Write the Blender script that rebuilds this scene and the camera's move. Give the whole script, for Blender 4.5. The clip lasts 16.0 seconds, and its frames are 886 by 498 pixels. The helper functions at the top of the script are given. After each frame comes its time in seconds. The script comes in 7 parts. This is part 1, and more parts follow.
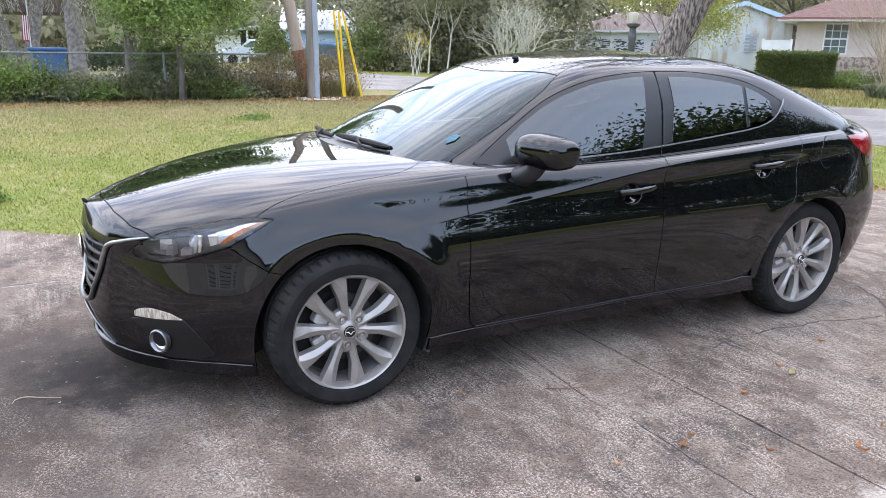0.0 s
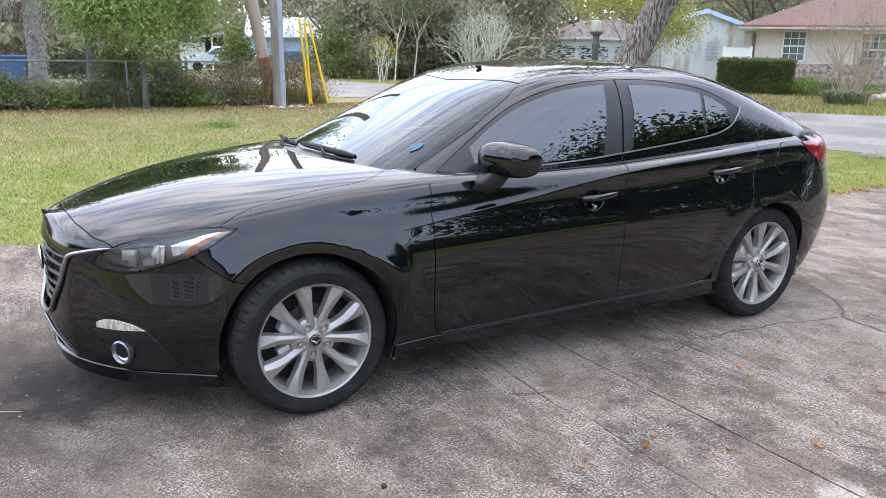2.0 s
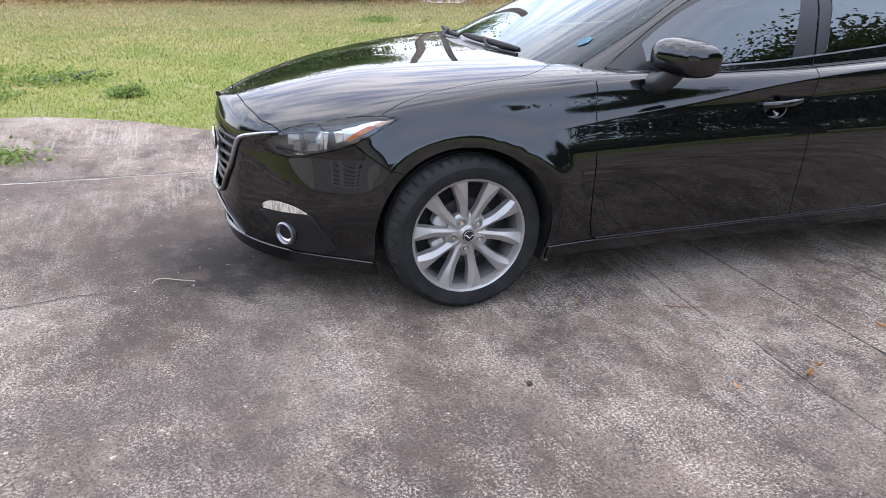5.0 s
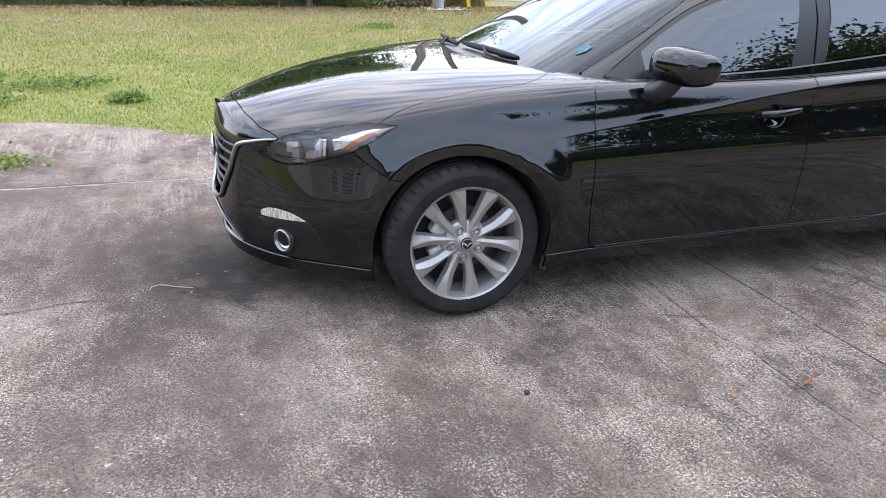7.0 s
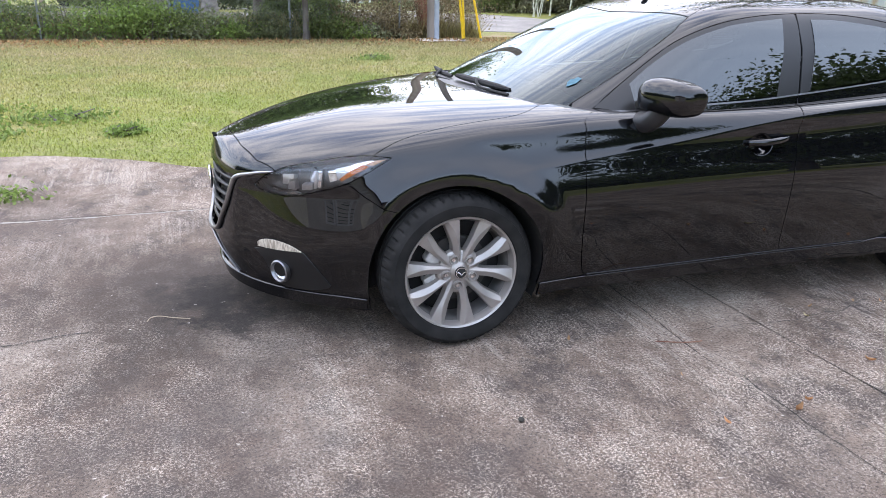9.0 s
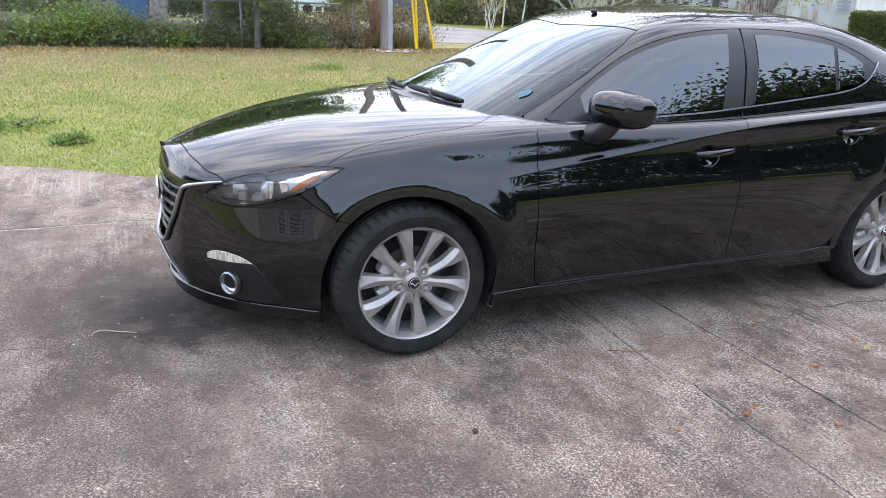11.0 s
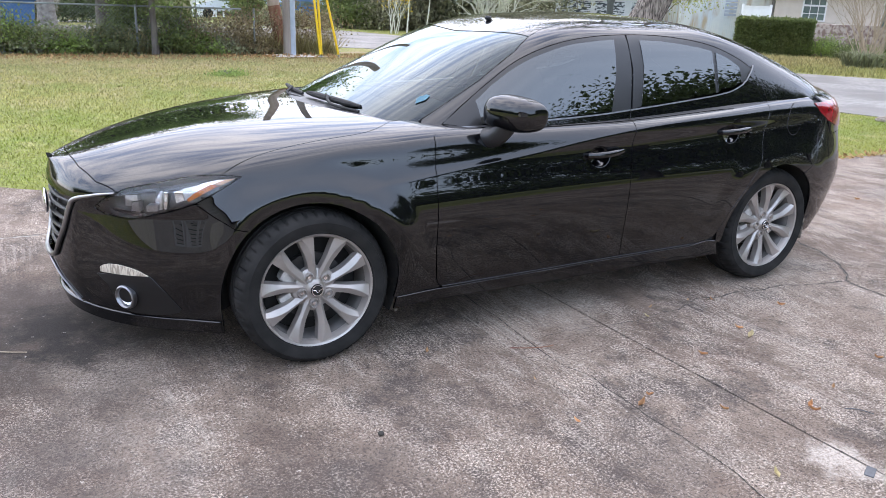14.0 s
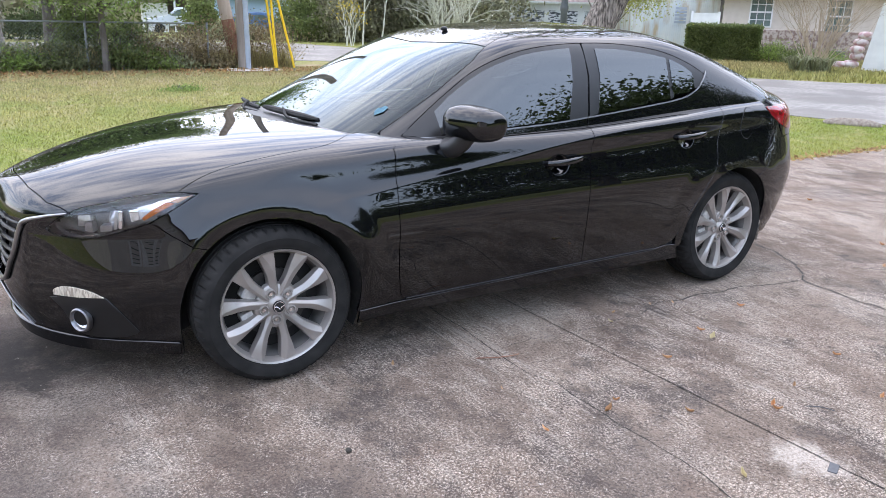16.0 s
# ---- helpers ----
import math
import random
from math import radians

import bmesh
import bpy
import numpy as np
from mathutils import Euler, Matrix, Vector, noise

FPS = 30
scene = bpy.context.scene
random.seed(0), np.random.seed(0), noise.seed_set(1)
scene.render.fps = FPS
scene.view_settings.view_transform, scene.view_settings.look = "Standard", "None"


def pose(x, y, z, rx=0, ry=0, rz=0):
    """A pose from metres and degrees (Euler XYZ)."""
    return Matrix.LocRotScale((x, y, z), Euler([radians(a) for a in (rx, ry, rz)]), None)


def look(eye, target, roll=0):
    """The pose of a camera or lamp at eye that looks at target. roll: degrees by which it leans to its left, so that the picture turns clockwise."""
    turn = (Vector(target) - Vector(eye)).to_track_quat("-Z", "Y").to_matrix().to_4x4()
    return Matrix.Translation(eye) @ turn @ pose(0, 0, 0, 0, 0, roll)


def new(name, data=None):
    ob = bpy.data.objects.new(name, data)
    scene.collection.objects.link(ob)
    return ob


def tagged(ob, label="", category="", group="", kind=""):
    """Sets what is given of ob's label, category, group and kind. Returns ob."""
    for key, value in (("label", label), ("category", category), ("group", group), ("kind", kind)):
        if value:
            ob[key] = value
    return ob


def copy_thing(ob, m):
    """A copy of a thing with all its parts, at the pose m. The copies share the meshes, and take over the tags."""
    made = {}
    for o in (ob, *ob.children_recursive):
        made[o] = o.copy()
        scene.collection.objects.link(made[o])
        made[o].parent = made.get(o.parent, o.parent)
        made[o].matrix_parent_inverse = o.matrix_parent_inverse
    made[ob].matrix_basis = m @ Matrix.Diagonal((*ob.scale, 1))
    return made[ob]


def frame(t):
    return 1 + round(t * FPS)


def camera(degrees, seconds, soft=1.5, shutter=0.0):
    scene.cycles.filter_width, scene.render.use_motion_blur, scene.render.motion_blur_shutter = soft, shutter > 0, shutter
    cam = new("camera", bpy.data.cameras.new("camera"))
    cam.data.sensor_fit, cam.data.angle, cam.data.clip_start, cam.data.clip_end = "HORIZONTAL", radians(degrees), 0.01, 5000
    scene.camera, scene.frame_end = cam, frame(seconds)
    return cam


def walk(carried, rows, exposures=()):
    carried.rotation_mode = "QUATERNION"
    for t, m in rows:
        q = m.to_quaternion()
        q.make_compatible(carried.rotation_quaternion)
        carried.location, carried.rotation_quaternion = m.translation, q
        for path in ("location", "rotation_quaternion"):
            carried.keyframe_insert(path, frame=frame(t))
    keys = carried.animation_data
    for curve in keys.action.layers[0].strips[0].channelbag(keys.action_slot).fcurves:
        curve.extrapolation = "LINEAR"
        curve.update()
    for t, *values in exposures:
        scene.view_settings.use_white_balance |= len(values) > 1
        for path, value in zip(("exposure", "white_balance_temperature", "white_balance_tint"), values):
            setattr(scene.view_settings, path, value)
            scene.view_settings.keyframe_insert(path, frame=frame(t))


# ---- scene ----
cam = camera(59.1, 16.0, soft=0.8)
PATH = [
    (0, (-1.047, -3.691, 1.497), (-0.153, -1.979, 0.975), 1.1),
    (0.5, (-1.044, -3.697, 1.499), (-0.151, -1.986, 0.975), 1.1),
    (1, (-1.045, -3.704, 1.503), (-0.148, -1.995, 0.979), 1.1),
    (1.5, (-1.04, -3.715, 1.507), (-0.107, -2.022, 0.994), 1.1),
    (2, (-1.041, -3.718, 1.507), (-0.076, -2.041, 1.003), 1.1),
    (2.5, (-1.046, -3.715, 1.505), (-0.054, -2.053, 1.003), 1.2),
    (3, (-1.048, -3.709, 1.502), (-0.037, -2.058, 1.001), 1.4),
    (3.5, (-1.057, -3.703, 1.498), (-0.047, -2.053, 0.989), 1.4),
    (4, (-1.067, -3.672, 1.466), (-0.244, -1.963, 0.832), 1.5),
    (4.5, (-1.069, -3.665, 1.466), (-0.404, -1.922, 0.744), 1.3),
    (5, (-1.066, -3.653, 1.464), (-0.459, -1.898, 0.72), 1.5),
    (7.5, (-1.057, -3.649, 1.473), (-0.447, -1.884, 0.757), 1.7),
    (8, (-1.058, -3.68, 1.48), (-0.445, -1.908, 0.785), 1.5),
    (10.3, (-1.054, -3.693, 1.49), (-0.383, -1.92, 0.853), 1.6),
    (10.5, (-1.051, -3.69, 1.488), (-0.354, -1.927, 0.852), 1.8),
    (11, (-1.05, -3.681, 1.487), (-0.317, -1.931, 0.854), 2.2),
    (11.5, (-1.049, -3.677, 1.485), (-0.287, -1.94, 0.851), 2.4),
    (12, (-1.049, -3.673, 1.487), (-0.266, -1.946, 0.85), 2.6),
    (12.5, (-1.044, -3.675, 1.486), (-0.251, -1.959, 0.832), 2.6),
    (13, (-1.047, -3.682, 1.486), (-0.252, -1.972, 0.819), 2.5),
    (13.5, (-1.033, -3.707, 1.493), (-0.216, -2.005, 0.832), 2.5),
    (14, (-1.021, -3.732, 1.499), (-0.087, -2.074, 0.885), 2.4),
    (14.5, (-1.016, -3.736, 1.498), (-0.005, -2.116, 0.904), 2.3),
    (15, (-1.019, -3.727, 1.5), (0.004, -2.111, 0.916), 1.9),
    (15.5, (-1.014, -3.724, 1.499), (0.007, -2.107, 0.914), 1.6),
    (16, (-1.015, -3.714, 1.498), (0.007, -2.097, 0.912), 1.6),
]
walk(cam, [(t, look(eye, target, roll)) for t, eye, target, roll in PATH], [(0, 1.13, 6350, 18), (16, 1.13, 6350, 18)])

# ------------------------------------------------------------------ world, sun
# A thin broken overcast; the veiled sun stands behind the car, over the lawn.
SUN_EL, SUN_AZ = 50.0, 15.0
SUN_DIR = Vector((math.sin(radians(SUN_AZ)) * math.cos(radians(SUN_EL)), math.cos(radians(SUN_AZ)) * math.cos(radians(SUN_EL)), math.sin(radians(SUN_EL))))
world = bpy.data.worlds.new("sky")
scene.world = world
world.use_nodes = True
wn, wl = world.node_tree.nodes, world.node_tree.links
wn.clear()
w_out = wn.new("ShaderNodeOutputWorld")
w_bg = wn.new("ShaderNodeBackground")
w_sky = wn.new("ShaderNodeTexSky")
w_sky.sky_type, w_sky.sun_disc = "NISHITA", False
w_sky.sun_elevation, w_sky.sun_rotation = radians(SUN_EL), radians(SUN_AZ)
w_sky.dust_density, w_sky.air_density = 0.15, 1.2
w_tc = wn.new("ShaderNodeTexCoord")
# clouds drawn out in streaks on a flat ceiling above
w_sep = wn.new("ShaderNodeSeparateXYZ")
w_up = wn.new("ShaderNodeMath")
w_up.operation, w_up.inputs[1].default_value = "MAXIMUM", 0.0
w_add = wn.new("ShaderNodeMath")
w_add.operation, w_add.inputs[1].default_value = "ADD", 0.18
w_div = wn.new("ShaderNodeVectorMath")
w_div.operation = "DIVIDE"
w_comb = wn.new("ShaderNodeCombineXYZ")
w_map = wn.new("ShaderNodeMapping")
w_map.inputs["Scale"].default_value = (0.9, 3.0, 1.0)
w_map.inputs["Rotation"].default_value = (0, 0, radians(-28))
w_noise = wn.new("ShaderNodeTexNoise")
w_noise.inputs["Scale"].default_value, w_noise.inputs["Detail"].default_value = 2.8, 10
w_noise.inputs["Roughness"].default_value, w_noise.inputs["Distortion"].default_value = 0.62, 0.35
w_ramp = wn.new("ShaderNodeValToRGB")
w_ramp.color_ramp.elements[0].position, w_ramp.color_ramp.elements[1].position = 0.37, 0.60
w_ramp.color_ramp.elements[0].color = (0.14, 0.14, 0.14, 1)
w_dot = wn.new("ShaderNodeVectorMath")
w_dot.operation = "DOT_PRODUCT"
w_dot.inputs[1].default_value = SUN_DIR
w_glow = wn.new("ShaderNodeMapRange")
w_glow.interpolation_type = "SMOOTHSTEP"
w_glow.inputs["From Min"].default_value, w_glow.inputs["From Max"].default_value = -0.2, 1.0
w_glow.inputs["To Min"].default_value, w_glow.inputs["To Max"].default_value = 0.0, 1.0
w_lit = wn.new("ShaderNodeMix")
w_lit.data_type = "RGBA"
w_lit.inputs["A"].default_value = (6.6, 8.0, 9.6, 1)
w_lit.inputs["B"].default_value = (10.6, 10.8, 11.0, 1)
w_cloud = wn.new("ShaderNodeMix")
w_cloud.data_type = "RGBA"
wl.new(w_tc.outputs["Generated"], w_sep.inputs["Vector"])
wl.new(w_sep.outputs["Z"], w_up.inputs[0])
wl.new(w_up.outputs["Value"], w_add.inputs[0])
for axis in ("X", "Y", "Z"):
    wl.new(w_add.outputs["Value"], w_comb.inputs[axis])
wl.new(w_tc.outputs["Generated"], w_div.inputs[0])
wl.new(w_comb.outputs["Vector"], w_div.inputs[1])
wl.new(w_div.outputs["Vector"], w_map.inputs["Vector"])
wl.new(w_map.outputs["Vector"], w_noise.inputs["Vector"])
wl.new(w_noise.outputs["Fac"], w_ramp.inputs["Fac"])
wl.new(w_tc.outputs["Generated"], w_dot.inputs[0])
wl.new(w_dot.outputs["Value"], w_glow.inputs["Value"])
wl.new(w_glow.outputs["Result"], w_lit.inputs["Factor"])
# an even veil towards the near side
w_side = wn.new("ShaderNodeMapRange")
w_side.interpolation_type = "SMOOTHSTEP"
w_side.inputs["From Min"].default_value, w_side.inputs["From Max"].default_value = 0.15, -0.35
w_side.inputs["To Min"].default_value, w_side.inputs["To Max"].default_value = 0.0, 0.9
w_even = wn.new("ShaderNodeMix")
w_even.data_type = "RGBA"
w_even.inputs["B"].default_value = (0.55, 0.55, 0.55, 1)
wl.new(w_sep.outputs["Y"], w_side.inputs["Value"])
wl.new(w_side.outputs["Result"], w_even.inputs["Factor"])
wl.new(w_ramp.outputs["Color"], w_even.inputs["A"])
wl.new(w_even.outputs["Result"], w_cloud.inputs["Factor"])
wl.new(w_sky.outputs["Color"], w_cloud.inputs["A"])
wl.new(w_lit.outputs["Result"], w_cloud.inputs["B"])
wl.new(w_cloud.outputs["Result"], w_bg.inputs["Color"])
w_bg.inputs["Strength"].default_value = 0.205
wl.new(w_bg.outputs["Background"], w_out.inputs["Surface"])
sun_data = bpy.data.lights.new("sun", "SUN")
sun_data.energy, sun_data.angle, sun_data.color = 0.35, radians(100), (1.0, 0.95, 0.88)
sun = new("sun", sun_data)
sun.matrix_world = look(SUN_DIR * 40, (0, 0, 0))


# ------------------------------------------------------------------ materials
def material(name, color, rough=0.6, metal=0.0, color2=None, scale=6.0, bump=0.0, bump_scale=60.0, detail=6, low=0.35, high=0.65,
             coat=0.0, spec=0.5, color3=None, scale3=1.0, stretch=(1, 1, 1), space="Object", per_object=0.0, per_island=0.0, mottle=(0.45, 0.6), bump_depth=0.01):
    """A procedural surface: two colours by fine noise, a third by broad noise, a fine relief."""
    m = bpy.data.materials.new(name)
    m.use_nodes = True
    nt = m.node_tree
    b = nt.nodes["Principled BSDF"]
    b.inputs["Roughness"].default_value, b.inputs["Metallic"].default_value = rough, metal
    b.inputs["Base Color"].default_value = (*color, 1)
    b.inputs["Coat Weight"].default_value, b.inputs["Specular IOR Level"].default_value = coat, spec
    b.inputs["Coat Roughness"].default_value = 0.02
    tc = nt.nodes.new("ShaderNodeTexCoord")
    mp = nt.nodes.new("ShaderNodeMapping")
    mp.inputs["Scale"].default_value = stretch
    nt.links.new(tc.outputs[space], mp.inputs["Vector"])

    def ramp_of(sc, lo, hi):
        n = nt.nodes.new("ShaderNodeTexNoise")
        n.inputs["Scale"].default_value, n.inputs["Detail"].default_value = sc, detail
        nt.links.new(mp.outputs["Vector"], n.inputs["Vector"])
        r = nt.nodes.new("ShaderNodeMapRange")
        r.inputs["From Min"].default_value, r.inputs["From Max"].default_value = lo, hi
        nt.links.new(n.outputs["Fac"], r.inputs["Value"])
        return r.outputs["Result"]

    def mixed(fac, a, c2):
        x = nt.nodes.new("ShaderNodeMix")
        x.data_type = "RGBA"
        nt.links.new(fac, x.inputs["Factor"])
        if isinstance(a, tuple):
            x.inputs["A"].default_value = (*a, 1)
        else:
            nt.links.new(a, x.inputs["A"])
        x.inputs["B"].default_value = (*c2, 1)
        return x.outputs["Result"]

    out = color
    if color2:
        out = mixed(ramp_of(scale, low, high), out, color2)
    if color3:
        out = mixed(ramp_of(scale3, *mottle), out, color3)
    if per_object or per_island:
        if per_object:
            src = nt.nodes.new("ShaderNodeObjectInfo").outputs["Random"]
        else:
            src = nt.nodes.new("ShaderNodeNewGeometry").outputs["Random Per Island"]
        amount = per_object or per_island
        r = nt.nodes.new("ShaderNodeMapRange")
        r.inputs["To Min"].default_value, r.inputs["To Max"].default_value = 1 - amount, 1 + amount
        nt.links.new(src, r.inputs["Value"])
        hsv = nt.nodes.new("ShaderNodeHueSaturation")
        nt.links.new(r.outputs["Result"], hsv.inputs["Value"])
        if isinstance(out, tuple):
            hsv.inputs["Color"].default_value = (*out, 1)
        else:
            nt.links.new(out, hsv.inputs["Color"])
        out = hsv.outputs["Color"]
    if not isinstance(out, tuple):
        nt.links.new(out, b.inputs["Base Color"])
    if bump:
        n = nt.nodes.new("ShaderNodeTexNoise")
        n.inputs["Scale"].default_value, n.inputs["Detail"].default_value = bump_scale, 8
        nt.links.new(mp.outputs["Vector"], n.inputs["Vector"])
        bp = nt.nodes.new("ShaderNodeBump")
        bp.inputs["Strength"].default_value, bp.inputs["Distance"].default_value = bump, bump_depth
        nt.links.new(n.outputs["Fac"], bp.inputs["Height"])
        nt.links.new(bp.outputs["Normal"], b.inputs["Normal"])
    return m


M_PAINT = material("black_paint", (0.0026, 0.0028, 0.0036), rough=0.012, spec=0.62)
M_TRIM = material("black_trim", (0.012, 0.012, 0.013), rough=0.38, bump=0.1, bump_scale=400, bump_depth=0.002)
M_DARK = material("dark_inside", (0.008, 0.008, 0.008), rough=0.8, color2=(0.014, 0.013, 0.012))
M_RUBBER = material("tyre_rubber", (0.012, 0.0117, 0.0113), rough=0.85, spec=0.2, color2=(0.022, 0.021, 0.020), scale=14, bump=0.15, bump_scale=160, bump_depth=0.003)
M_ALLOY = material("silver_alloy", (0.39, 0.362, 0.338), rough=0.34, metal=0.55, color2=(0.33, 0.305, 0.283), scale=8)
M_CHROME = material("chrome", (0.8, 0.8, 0.82), rough=0.08, metal=1.0)
M_SATIN = material("satin_metal", (0.33, 0.33, 0.34), rough=0.3, metal=1.0)
M_BARK = material("bark", (0.17, 0.145, 0.125), rough=0.9, color2=(0.08, 0.065, 0.055), scale=9, bump=0.9, bump_scale=14, bump_depth=0.05, stretch=(1, 1, 0.25))
M_OAKBARK = material("oak_bark", (0.38, 0.32, 0.275), rough=0.9, color2=(0.06, 0.048, 0.04), scale=26, low=0.38, high=0.62, bump=1.0, bump_scale=26, bump_depth=0.12, stretch=(1, 1, 0.16))
M_PALE_BARK = material("pale_bark", (0.70, 0.68, 0.57), rough=0.9, color2=(0.50, 0.48, 0.39), scale=14, bump=0.5, bump_scale=30)
M_GREYBARK = material("grey_bark", (0.33, 0.30, 0.27), rough=0.9, color2=(0.16, 0.14, 0.12), scale=10, bump=0.7, bump_scale=25, bump_depth=0.02)
M_TWIG = material("bare_twigs", (0.46, 0.37, 0.27), rough=0.9, color2=(0.30, 0.24, 0.17), scale=6)


def leafy(name, a, b):
    """Leaves: two greens, each leaf a little different, with some light through them."""
    m = material(name, a, rough=0.5, color2=b, scale=1.1, low=0.3, high=0.7, per_island=0.45, spec=0.35)
    nt = m.node_tree
    bsdf, out = nt.nodes["Principled BSDF"], nt.nodes["Material Output"]
    tr = nt.nodes.new("ShaderNodeBsdfTranslucent")
    nt.links.new(bsdf.inputs["Base Color"].links[0].from_socket, tr.inputs["Color"])
    mix = nt.nodes.new("ShaderNodeMixShader")
    mix.inputs["Fac"].default_value = 0.42
    nt.links.new(bsdf.outputs["BSDF"], mix.inputs[1])
    nt.links.new(tr.outputs["BSDF"], mix.inputs[2])
    nt.links.new(mix.outputs["Shader"], out.inputs["Surface"])
    return m


M_LEAF_DARK = leafy("dark_leaves", (0.06, 0.085, 0.03), (0.09, 0.12, 0.045))
M_LEAF_MID = leafy("green_leaves", (0.115, 0.155, 0.045), (0.175, 0.205, 0.07))
M_LEAF_FRESH = leafy("fresh_leaves", (0.16, 0.235, 0.05), (0.225, 0.29, 0.08))
M_LEAF_OLIVE = leafy("olive_leaves", (0.12, 0.14, 0.06), (0.17, 0.18, 0.085))
M_LEAF_GREY = leafy("grey_green_leaves", (0.20, 0.22, 0.12), (0.27, 0.28, 0.16))
M_LEAF_YELLOW = leafy("yellow_green_leaves", (0.28, 0.31, 0.06), (0.38, 0.38, 0.09))
M_FLOWER = leafy("yellow_flowers", (0.55, 0.42, 0.03), (0.65, 0.5, 0.06))
M_MOSS = leafy("hanging_moss", (0.28, 0.27, 0.22), (0.38, 0.36, 0.30))
M_DRY = leafy("dry_leaves", (0.30, 0.17, 0.07), (0.42, 0.27, 0.13))
M_STALK = leafy("dry_stalks", (0.25, 0.22, 0.09), (0.36, 0.30, 0.14))
M_BRUSH = leafy("dry_brush", (0.17, 0.13, 0.07), (0.24, 0.19, 0.10))
M_LEAF_OAK = leafy("oak_leaves", (0.185, 0.27, 0.07), (0.27, 0.35, 0.115))
M_LICHEN = leafy("lichen_tufts", (0.66, 0.64, 0.50), (0.75, 0.72, 0.58))
# distant haze is put into these two leaf colours, paler than near foliage
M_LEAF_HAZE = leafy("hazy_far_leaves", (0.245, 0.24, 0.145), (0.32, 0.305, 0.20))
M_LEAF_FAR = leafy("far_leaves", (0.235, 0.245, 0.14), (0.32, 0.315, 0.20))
# ------------------------------------------------------------------ the car's form
# The car lies along x, nose towards -x, front axle at x = 0, rear axle at x = 2.70, middle plane y = 0.
WHEELBASE = 2.70


def curve(knots):
    """A smooth function through (x, value) knots."""
    kx, ky = np.array([k[0] for k in knots], float), np.array([k[1] for k in knots], float)
    d = np.diff(ky) / np.diff(kx)
    m = np.concatenate([[d[0]], np.where(d[1:] * d[:-1] > 0, 2 * d[1:] * d[:-1] / (d[1:] + d[:-1] + 1e-12), 0), [d[-1]]])

    def value(x):
        x = np.clip(np.asarray(x, float), kx[0], kx[-1])
        i = np.clip(np.searchsorted(kx, x) - 1, 0, len(kx) - 2)
        h = kx[i + 1] - kx[i]
        s = (x - kx[i]) / h
        return ((2 * s**3 - 3 * s**2 + 1) * ky[i] + (s**3 - 2 * s**2 + s) * h * m[i]
                + (-2 * s**3 + 3 * s**2) * ky[i + 1] + (s**3 - s**2) * h * m[i + 1])
    return value


XC_F, XC_R = 0.25, 2.80            # where the plan outline begins to turn in towards nose and tail
WIDTH = curve([(-0.9, 0.885), (0.0, 0.897), (0.6, 0.884), (1.4, 0.882), (2.1, 0.888), (2.7, 0.902), (3.1, 0.888), (3.65, 0.86)])


CREASE = curve([(0.0, 0.69), (0.25, 0.744), (0.54, 0.784), (1.05, 0.845), (1.62, 0.925), (2.14, 0.972), (2.7, 1.00), (3.6, 1.00)])


def rows_a():
    """Rows of the lower body from the sill up to the middle of the bonnet: nose x, tail x, width share, height along x, plan exponents."""
    return [
        (-0.880, 3.56, curve([(-0.9, 0.905), (-0.3, 0.905), (0.1, 0.935), (2.7, 0.935), (3.6, 0.90)]), curve([(-0.9, 0.145), (-0.3, 0.145), (0.2, 0.17), (0.5, 0.200), (2.3, 0.200), (3.1, 0.23), (3.6, 0.26)]), 2.35, 2.0),
        (-0.915, 3.61, curve([(-0.9, 0.952), (-0.3, 0.952), (0.1, 0.965), (2.7, 0.968), (3.6, 0.95)]), curve([(-0.9, 0.26), (0.5, 0.31), (2.3, 0.33), (3.6, 0.38)]), 2.35, 2.0),
        (-0.930, 3.65, curve([(-0.9, 1.0), (0.0, 1.0), (3.6, 1.0)]), curve([(-0.9, 0.385), (-0.35, 0.43), (0.1, 0.56), (2.7, 0.62), (3.6, 0.60)]), 2.35, 2.0),
        (-0.922, 3.635, curve([(-0.9, 0.955), (-0.4, 0.952), (0.0, 0.945), (0.45, 0.959), (1.4, 0.961), (2.2, 0.960), (2.7, 0.955), (3.6, 0.955)]), curve([(-0.9, 0.62), (-0.4, 0.68), (0, 0.735), (0.6, 0.77), (2.7, 0.81), (3.6, 0.84)]), 2.3, 2.0),
        (-0.905, 3.59, curve([(-0.9, 0.86), (-0.4, 0.87), (0.0, 0.880), (0.5, 0.918), (1.4, 0.922), (2.0, 0.912), (2.7, 0.885), (3.6, 0.87)]), even([(-0.9, 0.725), (-0.5, 0.788), (0, 0.875), (0.5, 0.93), (1.4, 0.945), (2.7, 1.005), (3.6, 1.02)]), 2.3, 2.0),
        (-0.895, 3.585, curve([(-0.9, 0.45), (3.6, 0.45)]), even([(-0.9, 0.768), (-0.5, 0.880), (0, 0.960), (0.5, 0.994), (1.4, 0.97), (2.7, 1.05), (3.2, 1.085), (3.6, 1.07)]), 2.3, 2.0),
        (-0.895, 3.585, curve([(-0.9, 0.0), (3.6, 0.0)]), even([(-0.9, 0.775), (-0.5, 0.893), (0, 0.97), (0.5, 1.00), (1.4, 0.98), (2.7, 1.06), (3.2, 1.095), (3.6, 1.08)]), 2.3, 2.0),
    ]


